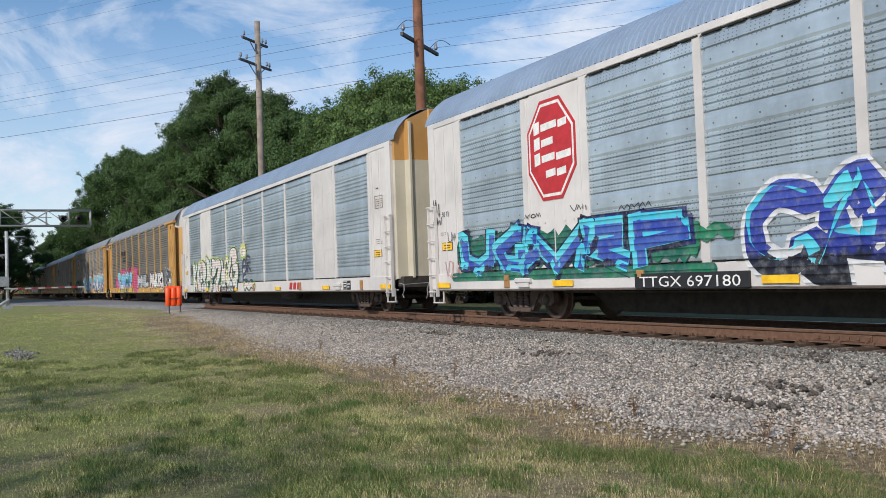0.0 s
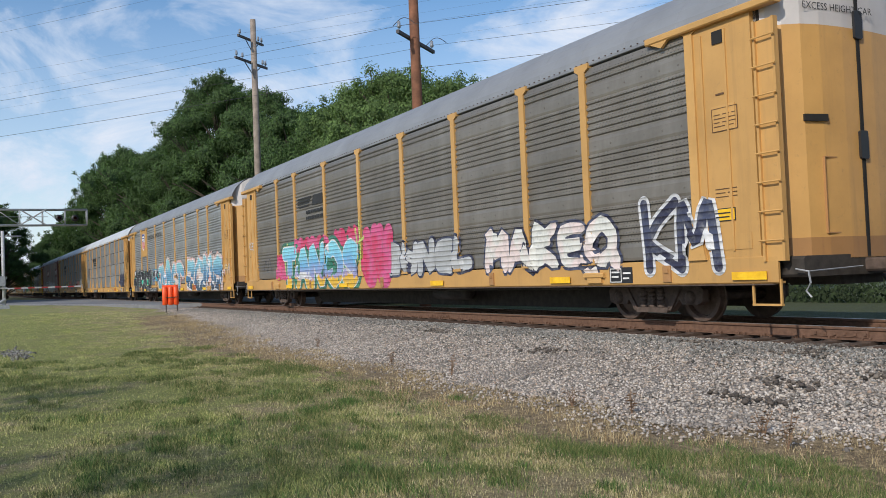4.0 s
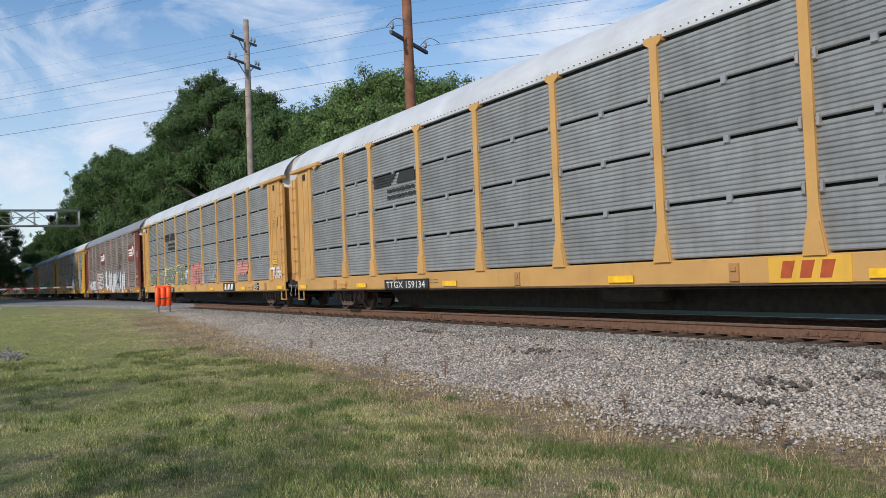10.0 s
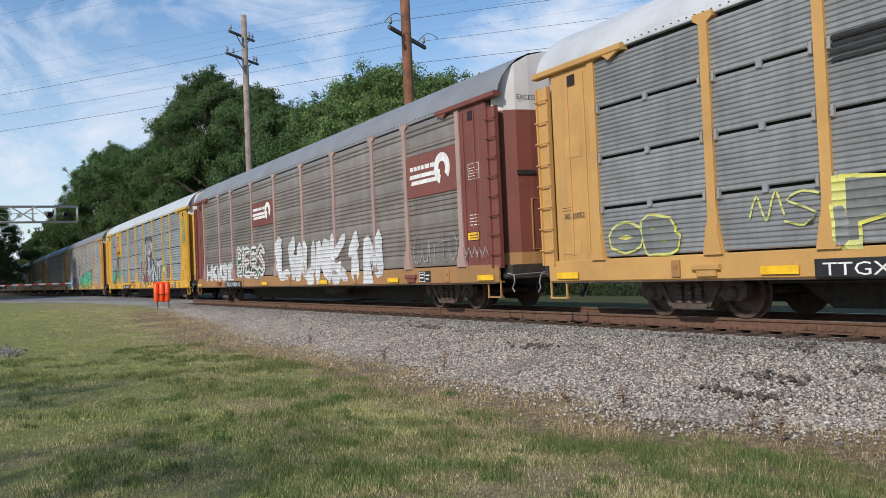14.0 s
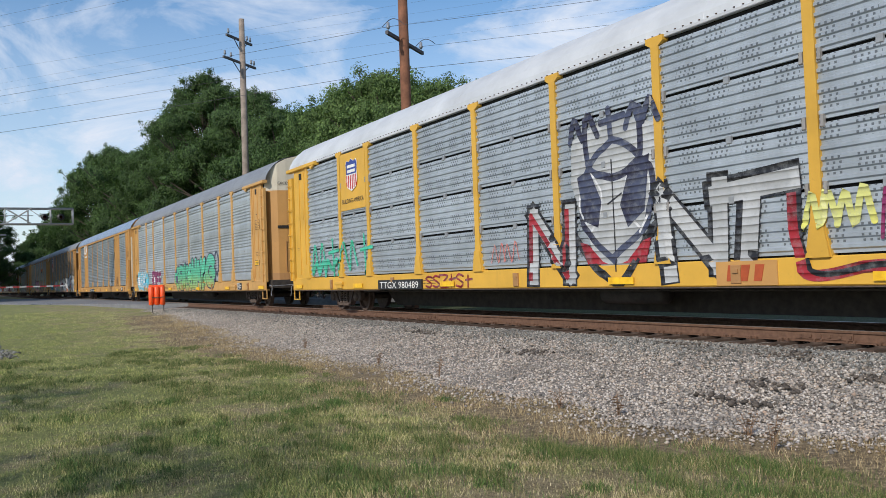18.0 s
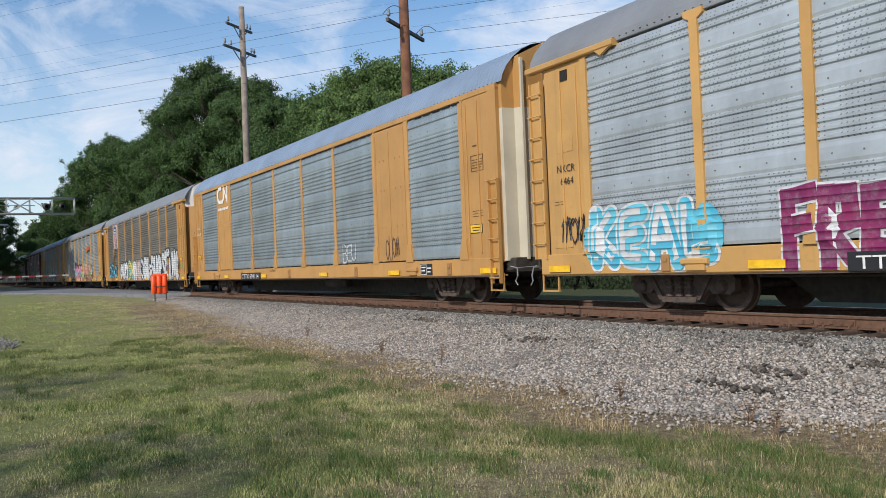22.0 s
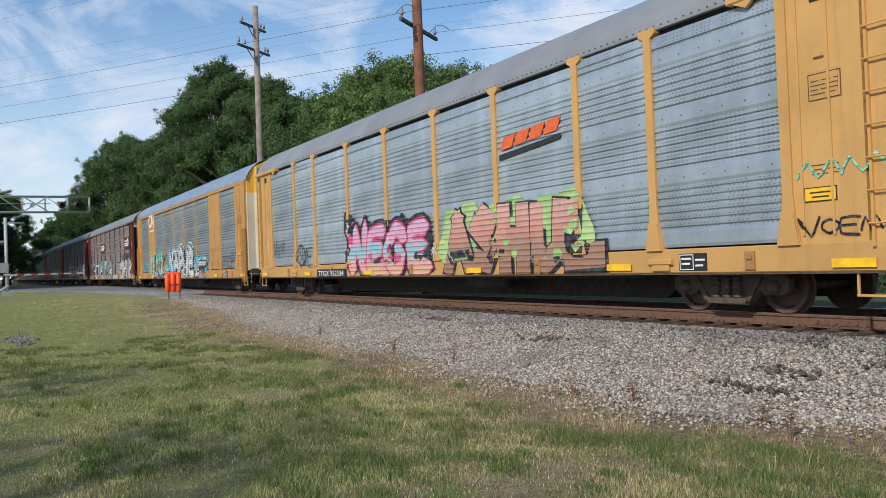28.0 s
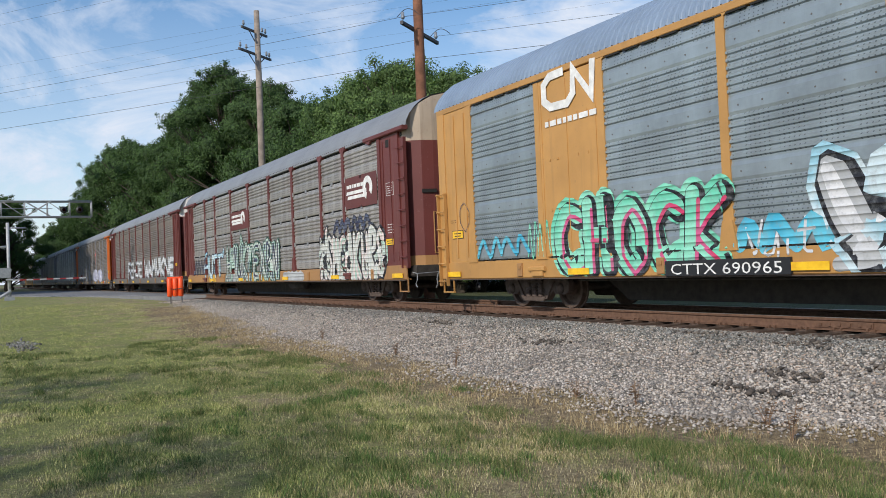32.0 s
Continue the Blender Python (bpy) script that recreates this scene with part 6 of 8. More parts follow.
        if not flush:
            # near-black strip for the shade between end panel and ladder
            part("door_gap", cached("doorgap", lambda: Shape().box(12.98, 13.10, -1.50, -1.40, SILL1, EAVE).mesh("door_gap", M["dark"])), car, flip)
            lad = part("ladder_plate", cached(("ladder", key[0]), lambda: Shape().box(13.08, 13.46, -1.60, -1.55, 0.98, EAVE - 0.32).mesh("ladder_plate", frame_mat)), car, flip)
            for x in (13.10, 13.44):
                part("stile", cached(("stile", key[0]), lambda: Shape().box(-0.02, 0.02, -1.64, -1.60, 0.98, EAVE - 0.32).mesh("stile", frame_mat)), lad, (x, 0, 0))
            for k in range(8):
                part("rung", cached(("rung", key[0]), lambda: Shape().tube([(13.06, -1.67, 0), (13.48, -1.67, 0)], 0.014, 5).mesh("rung", frame_mat)), lad, (0, 0, 1.28 + k * 0.42))
            part("door_track", cached(("track", key[0]), lambda: Shape().box(10.9, 13.5, -1.68, -1.50, EAVE - 0.13, EAVE - 0.01, 0.02).slab([(11.0, EAVE - 0.13), (11.4, EAVE - 0.13), (11.25, EAVE - 0.24)], -1.66, -1.6).mesh("door_track", frame_mat)), car, flip)
            part("roller", cached("roller", lambda: Shape().box(12.28, 12.48, -1.60, -1.585, EAVE - 0.45, EAVE - 0.25).mesh("roller", M["dark"])), car, flip)
        else:
            lad = part("ladder_plate", cached(("ladder2", key[0]), lambda: Shape().box(12.98, 13.30, -1.60, -1.50, SILL1 - 0.1, EAVE - 0.1, 0.02).mesh("ladder_plate", frame_mat)), car, flip)
            for x in (12.975, 13.315):
                part("stile", cached(("stile2", key[0]), lambda: Shape().box(-0.015, 0.015, -1.68, -1.60, 0.5, 2.75).mesh("stile", frame_mat)), lad, (x, 0, 0))
            for k in range(6):
                part("rung", cached(("rung2", key[0]), lambda: Shape().tube([(12.96, -1.70, 0), (13.33, -1.70, 0)], 0.015, 5).mesh("rung", frame_mat)), lad, (0, 0, 0.62 + k * 0.42))
        turn = Matrix.Rotation(0 if s > 0 else math.pi, 4, "Z")
        plan = END_FLAT if flush else END_PLAN
        split = 4.25 if flush else 4.40
        part("end_door", cached(("end", key[3], flush), lambda: end_shell(plan, 0.98, split, end_mat, "end_door")), car, turn)
        part("end_cap", cached(("cap", key[4], flush), lambda: end_shell(plan, split, None, cap_mat, "end_cap")), car, turn)
        if not flush:
            part("door_slot", cached("slot", lambda: Shape().slab([(13.5, 2.98), (13.9, 2.98), (13.9, 3.08), (13.5, 3.08)], -0.02, 0.02).mesh("door_slot", M["dark"])), car,
                 turn @ Matrix.Translation((13.56, -0.95, 0)) @ Matrix.Rotation(radians(76), 4, "Z") @ Matrix.Translation((-13.7, 0, 0)))
            part("door_seam", cached("seam", lambda: Shape().box(13.60, 13.635, -0.035, 0.035, 1.0, 5.5).mesh("door_seam", M["dark"])), car, turn)
            for z in (2.45, 4.25):
                part("door_latch", cached("latch", lambda: Shape().box(13.60, 13.66, -0.09, 0.09, 0.0, 0.42, 0.02).mesh("door_latch", M["black"])), car, turn @ Matrix.Translation((0, 0, z)))
            part("door_pocket", cached(("pocket", key[3]), lambda: Shape().box(13.565, 13.60, -0.86, -0.50, 1.35, 1.37).box(13.565, 13.60, -0.86, -0.50, 2.45, 2.47).box(13.565, 13.60, -0.86, -0.84, 1.37, 2.45).box(13.565, 13.60, -0.52, -0.50, 1.37, 2.45).mesh("door_pocket", M["rust_amber"])), car, turn)
            part("grime_sheet", cached(("grime", key[3]), lambda: end_shell([(x + 0.006, y - 0.004) for x, y in END_PLAN], 0.99, 1.30, M["rust_amber"], "grime_sheet")), car, turn, "rust-stained lower edge of the end door")
            text = None if look_["mats"][4] in ("rust_tan", "rust_amber") else cached("excess", lambda: lettering("EXCESS HEIGHT CAR", 0.15, M["ink"]))
            if text:
                part("lettering", text, car, turn @ Matrix.Translation((13.555, -1.12, 4.62)) @ Matrix.Rotation(radians(84.5), 4, "Z"))
        else:
            part("door_edge", cached(("dooredge", key[3]), lambda: Shape().box(13.60, 13.66, -1.16, -1.10, 1.0, 5.3).box(13.66, 13.70, -0.5, -0.46, 1.0, 5.5).mesh("door_edge", end_mat)), car, turn)
    for x in (-9.9, -5.7, 0.0, 5.7, 11.1):
        part("sill_bracket", cached(("bracket", key[0]), lambda: Shape().box(-0.09, 0.09, -1.63, -1.60, 0.70, 0.98, 0.01).box(-0.05, 0.05, -1.65, -1.63, 0.86, 0.92).mesh("sill_bracket", M["rust_amber"])), car, (x, 0, 0))
    part("sill_lip", cached("lip", lambda: Shape().box(-13.2, 13.2, -1.606, -1.50, SILL0 - 0.022, SILL0 - 0.003).mesh("sill_lip", M["truck"])), car)
    # reflectors on the sill
    for x in (-12.7, -7.9, -2.8, 3.2, 8.2, 12.8):
        part("reflector", cached("reflector", lambda: rect_mesh("reflector", -0.32, 0.32, 0.72, 0.84, -1.640, M["reflect"])), car, (x, 0, 0))
    plate = part("notice_plate", cached("notice", lambda: rect_mesh("notice_plate", -0.3, 0.3, 0.70, 0.98, -1.609, M["black"])), car, (9.95, 0, 0))
    part("plate_frame", cached("notice_frame", lambda: Shape().box(-0.28, 0.02, -1.613, -1.609, 0.715, 0.73).box(-0.28, 0.02, -1.613, -1.609, 0.95, 0.965).box(-0.28, -0.265, -1.613, -1.609, 0.73, 0.95).box(0.005, 0.02, -1.613, -1.609, 0.73, 0.95).box(-0.24, -0.03, -1.613, -1.609, 0.88, 0.91).box(-0.24, -0.06, -1.613, -1.609, 0.80, 0.83).box(0.06, 0.26, -1.613, -1.609, 0.86, 0.89).box(0.06, 0.22, -1.613, -1.609, 0.77, 0.80).mesh("plate_frame", M["letter"])), plate)
    for x in (12.32, -12.5) if flush else (12.32,):
        label = part("warning_label", cached("warn_back", lambda: rect_mesh("warning_label", -0.25, 0.25, 1.62, 1.82, -1.592, M["ink"])), car, (x, 0, 0), "yellow warning label with a black edge")
        part("label_face", cached("warn", lambda: rect_mesh("label_face", -0.235, 0.235, 1.635, 1.805, -1.597, M["reflect"])), label)
        for k in range(2):
            part("label_line", cached(("warn_line", k), lambda: rect_mesh("label_line", -0.16 + 0.03 * k, 0.16 - 0.02 * k, 1.735 - 0.06 * k, 1.755 - 0.06 * k, -1.601, M["ink"])), label)
    for x in (-9.25, 9.25):
        part("jacking_pad", cached(("pad", key[0]), lambda: Shape().box(-0.28, 0.28, -1.665, -1.60, 0.80, 0.90, 0.02).box(-0.20, 0.20, -1.645, -1.60, 0.71, 0.80).mesh("jacking_pad", frame_mat)), car, (x, 0, 0))


def build_car(name, k, off, look_, label, number="", marks=(), paint=()):
    car = tagged(new("autorack_car"), label, "railway car", "cars of the train")
    CARS.append((car, k, off))
    flush = look_["kind"] == "flush"
    build_underbody(car, M[look_.get("sill", look_["mats"][0])])
    build_rack(car, look_)
    if number:
        x0 = look_.get("number_x", -6.0)
        part("number_panel", Shape().box(x0 - 0.12, x0 + 2.36, -1.644, -1.59, 0.665, 0.915).mesh("number_panel", M["black"]), car)
        me = lettering(number, 0.25, M["letter"])
        xs = [p.co.x for p in me.vertices]
        me.transform(Matrix.Diagonal((2.2 / (max(xs) - min(xs)), 0.85, 1, 1)))
        tagged(part("lettering", me, car, (x0, -1.650, 0.69), "white lettering"), kind="stuff")
    for make in marks:
        make(car)
    for i, (word, x0, x1, z0, z1, layers, fat, *more) in enumerate(paint):
        ground, style = (list(more) + ["", ""])[:2]
        if ground:
            part("graffiti_ground", cloud_patch(x0 - 0.15, x1 + 0.15, z0, z1, M[ground], flush, k * 7 + i), car, (0, 0, 0), "sprayed background")
        if isinstance(layers[0], str):
            grow = {1: (0.0,), 2: (0.12, 0.0), 3: (0.28, 0.12, 0.0), 4: (0.34, 0.20, 0.08, -0.03)}[len(layers)]
            layers = [(m, g, 0, 0) for m, g in zip(layers, grow)]
        style = style or ("tag" if fat < 0.18 else "bubble")
        tagged(part("graffiti", sprayed(word, x0, x1, z0, z1, layers, fat, flush, k * 13 + i + 3, style), car, (0, 0, 0), "sprayed graffiti"), kind="stuff")
    return car


# ---------------------------------------------------------------- what is painted on the cars
for name, a, b, *more in (("s_teal", (0.03, 0.33, 0.42), (0.04, 0.16, 0.42)), ("s_navy", (0.015, 0.02, 0.12), (0.01, 0.01, 0.03)), ("s_blue", (0.02, 0.05, 0.40), (0.05, 0.12, 0.55)), ("s_green", (0.02, 0.20, 0.10), (0.01, 0.12, 0.08)),
                   ("s_white", (0.72, 0.72, 0.72), (0.60, 0.61, 0.62)), ("s_black", (0.012, 0.012, 0.014), (0.02, 0.02, 0.025)), ("s_pinkwhite", (0.75, 0.62, 0.58), (0.70, 0.70, 0.64)), ("s_lime", (0.55, 0.60, 0.14), (0.44, 0.56, 0.16)),
                   ("s_dgreen", (0.02, 0.07, 0.05), (0.03, 0.10, 0.07)), ("s_cyan", (0.05, 0.50, 0.68), (0.10, 0.62, 0.72)), ("s_sun", (0.85, 0.60, 0.05), (0.05, 0.52, 0.68)), ("s_redpink", (0.60, 0.045, 0.13), (0.64, 0.10, 0.25)),
                   ("s_paleblue", (0.30, 0.55, 0.65), (0.60, 0.72, 0.75)), ("s_pinkhaze", (0.72, 0.42, 0.38), (0.65, 0.55, 0.50)), ("s_ink", (0.06, 0.07, 0.12), (0.03, 0.03, 0.06)), ("s_yellow", (0.70, 0.66, 0.12), (0.62, 0.62, 0.20)),
                   ("s_coral", (0.66, 0.20, 0.16), (0.58, 0.26, 0.22)), ("s_mint", (0.16, 0.62, 0.42), (0.28, 0.72, 0.52)), ("s_emerald", (0.03, 0.42, 0.24), (0.06, 0.52, 0.34)), ("s_magenta", (0.25, 0.022, 0.10), (0.20, 0.02, 0.10)),
                   ("s_sky", (0.06, 0.42, 0.60), (0.12, 0.52, 0.66)), ("s_candy", (0.74, 0.28, 0.42), (0.80, 0.52, 0.38), (0.20, 0.54, 0.64)), ("s_peach", (0.75, 0.36, 0.26), (0.55, 0.22, 0.18)), ("s_grass", (0.30, 0.60, 0.16), (0.18, 0.45, 0.14)),
                   ("s_grey", (0.38, 0.38, 0.38), (0.25, 0.25, 0.26)), ("s_red", (0.36, 0.02, 0.03), (0.22, 0.012, 0.02)), ("s_tealfade", (0.06, 0.24, 0.32), (0.34, 0.58, 0.66)), ("s_palemint", (0.42, 0.58, 0.48), (0.58, 0.62, 0.56)), ("s_minty", (0.12, 0.52, 0.32), (0.32, 0.58, 0.30)), ("s_haze", (0.40, 0.41, 0.41), (0.50, 0.51, 0.51)), ("s_jade", (0.02, 0.14, 0.09), (0.05, 0.24, 0.15)), ("s_lilac", (0.45, 0.46, 0.62), (0.55, 0.56, 0.66))):
    M[name] = spray("sprayed_" + name[2:], a, b, *more)
# paint that fades with height above the rail
for name, fade in (("s_sunset", ((0.70, (0.78, 0.46, 0.03)), (1.02, (0.74, 0.44, 0.04)), (1.08, (0.36, 0.30, 0.55)), (1.5, (0.16, 0.42, 0.68)), (2.0, (0.25, 0.66, 0.78)))),
                   ("s_deep", ((0.70, (0.03, 0.05, 0.08)), (1.05, (0.04, 0.11, 0.20)), (1.5, (0.07, 0.22, 0.40)), (2.1, (0.26, 0.56, 0.66)))),
                   ("s_lagoon", ((0.70, (0.10, 0.16, 0.20)), (1.1, (0.12, 0.34, 0.46)), (1.6, (0.10, 0.30, 0.50)), (2.1, (0.28, 0.60, 0.66)))),
                   ("s_verdant", ((0.70, (0.42, 0.38, 0.08)), (1.1, (0.22, 0.46, 0.18)), (1.5, (0.08, 0.46, 0.26)), (2.2, (0.10, 0.52, 0.36)))),
                   ("s_bluenight", ((0.70, (0.012, 0.012, 0.016)), (1.08, (0.012, 0.014, 0.03)), (1.2, (0.02, 0.035, 0.26)), (2.1, (0.05, 0.08, 0.40)))),
                   ("s_sweets", ((0.70, (0.70, 0.44, 0.20)), (1.0, (0.74, 0.36, 0.34)), (1.4, (0.22, 0.52, 0.60)), (1.7, (0.72, 0.34, 0.46)), (2.1, (0.64, 0.42, 0.62)))),
                   ("s_clay", ((0.70, (0.34, 0.16, 0.10)), (1.2, (0.36, 0.21, 0.14)), (1.6, (0.60, 0.26, 0.20)), (2.1, (0.66, 0.36, 0.30))))):
    M[name] = spray("sprayed_" + name[2:], (0, 0, 0), (0, 0, 0), fade=fade)
for name, a, b in (("s_moss", (0.20, 0.215, 0.195), (0.16, 0.17, 0.16)), ("s_lightgreen", (0.30, 0.52, 0.16), (0.42, 0.58, 0.24)), ("s_brownline", (0.14, 0.05, 0.03), (0.10, 0.04, 0.02)), ("s_cobalt", (0.03, 0.06, 0.36), (0.05, 0.12, 0.44))):
    M[name] = spray("sprayed_" + name[2:], a, b)


def bars(name, x0, x1, z0, z1, rows, mat, y=-1.60, gap=0.45):
    """Writing too small to read: a bar a line."""
    def make(car):
        s = Shape()
        h = (z1 - z0) / rows
        rng = random.Random(int(x0 * 100) + rows)
        for i in range(rows):
            z = z1 - h * (i + 1)
            x = x0
            while x < x1 - 0.05:
                w = min(rng.uniform(0.10, 0.28), x1 - x)
                s.box(x, x + w, y, y + 0.006, z + h * 0.2, z + h * (1 - gap * 0.6))
                x += w + 0.05
        tagged(part(name, s.mesh(name, M[mat]), car, (0, 0, 0), "small stencilled lines"), kind="stuff")
    return make


def flat(name, outline, mat, y, label=""):
    def make(car):
        part(name, Shape().slab(outline, y, y + 0.012).mesh(name, M[mat]), car, (0, 0, 0), label)
    return make


def octagon(cx, cz, r, k=0.9):
    return [(cx + r * k * math.cos(a) / math.cos(math.pi / 8), cz + r * 1.15 * math.sin(a) / math.cos(math.pi / 8)) for a in [math.pi / 8 + math.pi / 4 * i for i in range(8)]]


def octagon_sign(cx, cz, r):
    rows = [flat("sign", octagon(cx, cz, r), "red", -1.600, "red octagonal railroad sign with white border"), flat("sign_border", octagon(cx, cz, r * 0.93), "letter", -1.604), flat("sign_field", octagon(cx, cz, r * 0.87), "red", -1.608)]
    for i, line in enumerate((((-0.62, -0.40), (-0.34, 0.25), (0.31, 0.62)), ((-0.62, -0.40), (-0.34, 0.10)), ((-0.62, -0.40), (-0.34, 0.15), (0.21, 0.74)), ((-0.20, 0.16), (0.22, 0.55)))):
        z = cz + r * (0.52 - 0.36 * i)
        for k, (a, b) in enumerate(line):
            h = 0.15 if k == 0 and i < 3 else 0.09
            rows.append(flat("sign_bar", [(cx + r * a, z - h * 0.8), (cx + r * b, z - h * 0.8 + 0.03), (cx + r * b, z + h * 0.8 + 0.03), (cx + r * a, z + h * 0.8)], "letter", -1.613))
    return rows


def shield(cx, cz, w, h, y=-1.632):
    out = [(-0.5, 0.34), (-0.42, 0.46), (-0.2, 0.42), (0, 0.5), (0.2, 0.42), (0.42, 0.46), (0.5, 0.34), (0.44, 0.15), (0.5, -0.15), (0.36, -0.38), (0, -0.5), (-0.36, -0.38), (-0.5, -0.15), (-0.44, 0.15)]
    pts = [(cx + a * w, cz + b * h) for a, b in out]
    top = [(cx + a * w * 0.96, cz + b * h * 0.98) for a, b in ((-0.5, 0.34), (-0.42, 0.46), (-0.2, 0.42), (0, 0.5), (0.2, 0.42), (0.42, 0.46), (0.5, 0.34), (0.45, 0.15), (0.47, 0.03), (-0.47, 0.03), (-0.45, 0.15))]
    rows = [flat("shield", pts, "letter", y, "railroad shield with blue field and red stripes"), flat("shield_field", top, "blue", y - 0.004)]
    for i in range(6):
        x = cx + w * (-0.40 + i * 0.16)
        lo = -0.46 + 0.10 * abs(i - 2.5) / 2.5 * 1.2
        rows.append(flat("shield_stripe", [(x - w * 0.04, cz + h * lo), (x + w * 0.04, cz + h * lo), (x + w * 0.04, cz), (x - w * 0.04, cz)], "red", y - 0.004))
    for i in range(2):
        z = cz + h * (0.27 - 0.15 * i)
        rows.append(flat("shield_bar", [(cx - w * 0.34, z - h * 0.045), (cx + w * 0.34, z - h * 0.045), (cx + w * 0.34, z + h * 0.045), (cx - w * 0.34, z + h * 0.045)], "letter", y - 0.008))
    return rows


def words(text, x, z, size, mat="ink", y=-1.60, w=None):
    def make(car):
        me = lettering(text, size, M[mat])
        if w:
            xs = [v.co.x for v in me.vertices]
            me.transform(Matrix.Diagonal((w / (max(xs) - min(xs)), 1, 1, 1)))
        tagged(part("lettering", me, car, (x, y, z), "dark lettering" if mat == "ink" else "white lettering"), kind="stuff")
    return make


def horse_mark(x0, x1, z0, z1):
    """Black striped emblem over two lines of name, as bars."""
    rows = []
    h = z1 - z0
    for i in range(4):
        z = z1 - h * (0.12 + 0.10 * i)
        rows.append(flat("emblem_stripe", [(x0, z - 0.02), (x0 + (x1 - x0) * (0.55 - 0.04 * i), z - 0.02), (x0 + (x1 - x0) * (0.58 - 0.04 * i), z + 0.03), (x0 + 0.1, z + 0.03)], "ink", -1.602))
    rows.append(flat("emblem_block", [(x0 + (x1 - x0) * 0.58, z1 - h * 0.45), (x1, z1 - h * 0.45), (x1, z1 - h * 0.08), (x0 + (x1 - x0) * 0.66, z1 - h * 0.08)], "ink", -1.602))
    rows.append(bars("emblem_line", x0 + (x1 - x0) * 0.35, x1, z0, z0 + h * 0.45, 2, "ink", -1.602))
    return rows


def wheel_mark(x0, x1, z0, z1, panel):
    """Maroon panel with a white open ring and two long bars."""
    rows = [flat("emblem_panel", [(x0, z0), (x1, z0), (x1, z1), (x0, z1)], panel, -1.600, "painted emblem panel")]
    cx, cz, r = x0 + (x1 - x0) * 0.74, (z0 + z1) / 2 + 0.05, (z1 - z0) * 0.36

    def ring(car):
        n = 22
        a0, a1 = radians(-40), radians(250)
        pts = [(cx + r * math.cos(a0 + (a1 - a0) * i / n), cz + r * math.sin(a0 + (a1 - a0) * i / n)) for i in range(n + 1)]
        ins = [(cx + r * 0.45 * math.cos(a0 + (a1 - a0) * i / n), cz + r * 0.45 * math.sin(a0 + (a1 - a0) * i / n)) for i in range(n + 1)]
        s = Shape()
        for i in range(n):
            s.slab([pts[i], pts[i + 1], ins[i + 1], ins[i]], -1.616, -1.606)
        part("emblem_ring", s.mesh("emblem_ring", M["letter"]), car)
    rows.append(ring)
    for i in range(2):
        z = cz - r * (0.15 + 0.42 * i)
        rows.append(flat("emblem_stripe", [(x0 + 0.15 + 0.08 * i, z - 0.05), (cx - r * 0.3, z - 0.05), (cx - r * 0.3, z + 0.05), (x0 + 0.2 + 0.08 * i, z + 0.05)], "letter", -1.606))
    rows.append(bars("emblem_line", x0 + 0.2, cx - r * 0.9, cz + 0.05, cz + 0.25, 1, "letter", -1.606))
    return rows


def noodle(x0, z0, w, h, mat="letter"):
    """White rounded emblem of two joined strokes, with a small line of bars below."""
    def make(car):
        t = h * 0.20
        arc = [(0.45, 0.90), (0.18, 0.88), (0.06, 0.70), (0.06, 0.30), (0.18, 0.12), (0.50, 0.10), (0.61, 0.30), (0.62, 0.88), (0.93, 0.12), (0.97, 0.95)]
        pts = [Vector((x0 + a * w, z0 + b * h)) for a, b in arc]
        left, right = [], []
        for i, p in enumerate(pts):
            d0 = (p - pts[max(0, i - 1)]).normalized() if i else (pts[1] - p).normalized()
            d1 = (pts[min(i + 1, len(pts) - 1)] - p).normalized() if i < len(pts) - 1 else d0
            n = Vector((-(d0 + d1).y, (d0 + d1).x)).normalized()
            k = t / 2 / max(0.5, n.dot(Vector((-d0.y, d0.x))))
            left.append(p + n * k)
            right.append(p - n * k)
        m = len(pts)
        ring = [(p.x, y, p.y) for y in (-1.614, -1.600) for p in left + right]
        s = Shape().add(ring, [(i, i + 1, m + i + 1, m + i) for i in range(m - 1)] + [(i + 1, i, 2 * m + i, 2 * m + i + 1) for i in range(m - 1)] + [(m + i, m + i + 1, 3 * m + i + 1, 3 * m + i) for i in range(m - 1)])
        part("emblem", s.mesh("emblem", M[mat]), car, (0, 0, 0), "white railroad emblem")
    return [make, bars("emblem_line", x0 + 0.1, x0 + w, z0 - 0.32, z0 - 0.12, 1, mat, -1.606)]


FLUSH_W = dict(kind="flush", ribs="bands", cuts=1, plain="both", mats=("white", "sheet_blue", "roof_blue", "cream", "amber"))
FLUSH_Y = dict(kind="flush", feet=True, ribs="bands", cuts=1, plain="both", mats=("amber", "sheet_teal", "roof_blue", "cream", "amber"))
POST_OLD = dict(kind="post", ribs="bands", cuts=1, plain="", mats=("yellow", "sheet_dark", "roof_grey", "yellow", "white"))
POST_MID = dict(kind="post", ribs="bands", cuts=1, plain="", mats=("yellow", "sheet_light", "roof_grey", "yellow", "white"))
POST_FINE = dict(kind="post", ribs="fine", cuts=4, plain="", mats=("yellow", "sheet_grey", "roof_white", "yellow", "white"))
POST_NEW = dict(kind="post", ribs="ribs", cuts=4, plain="", mats=("bright_yellow", "sheet_silver", "roof_white", "bright_yellow", "white"))
POST_RED = dict(kind="post", sill="rust_amber", ribs="bands", cuts=4, plain="", mats=("maroon", "sheet_pale", "roof_grey", "maroon", "rust_tan"))
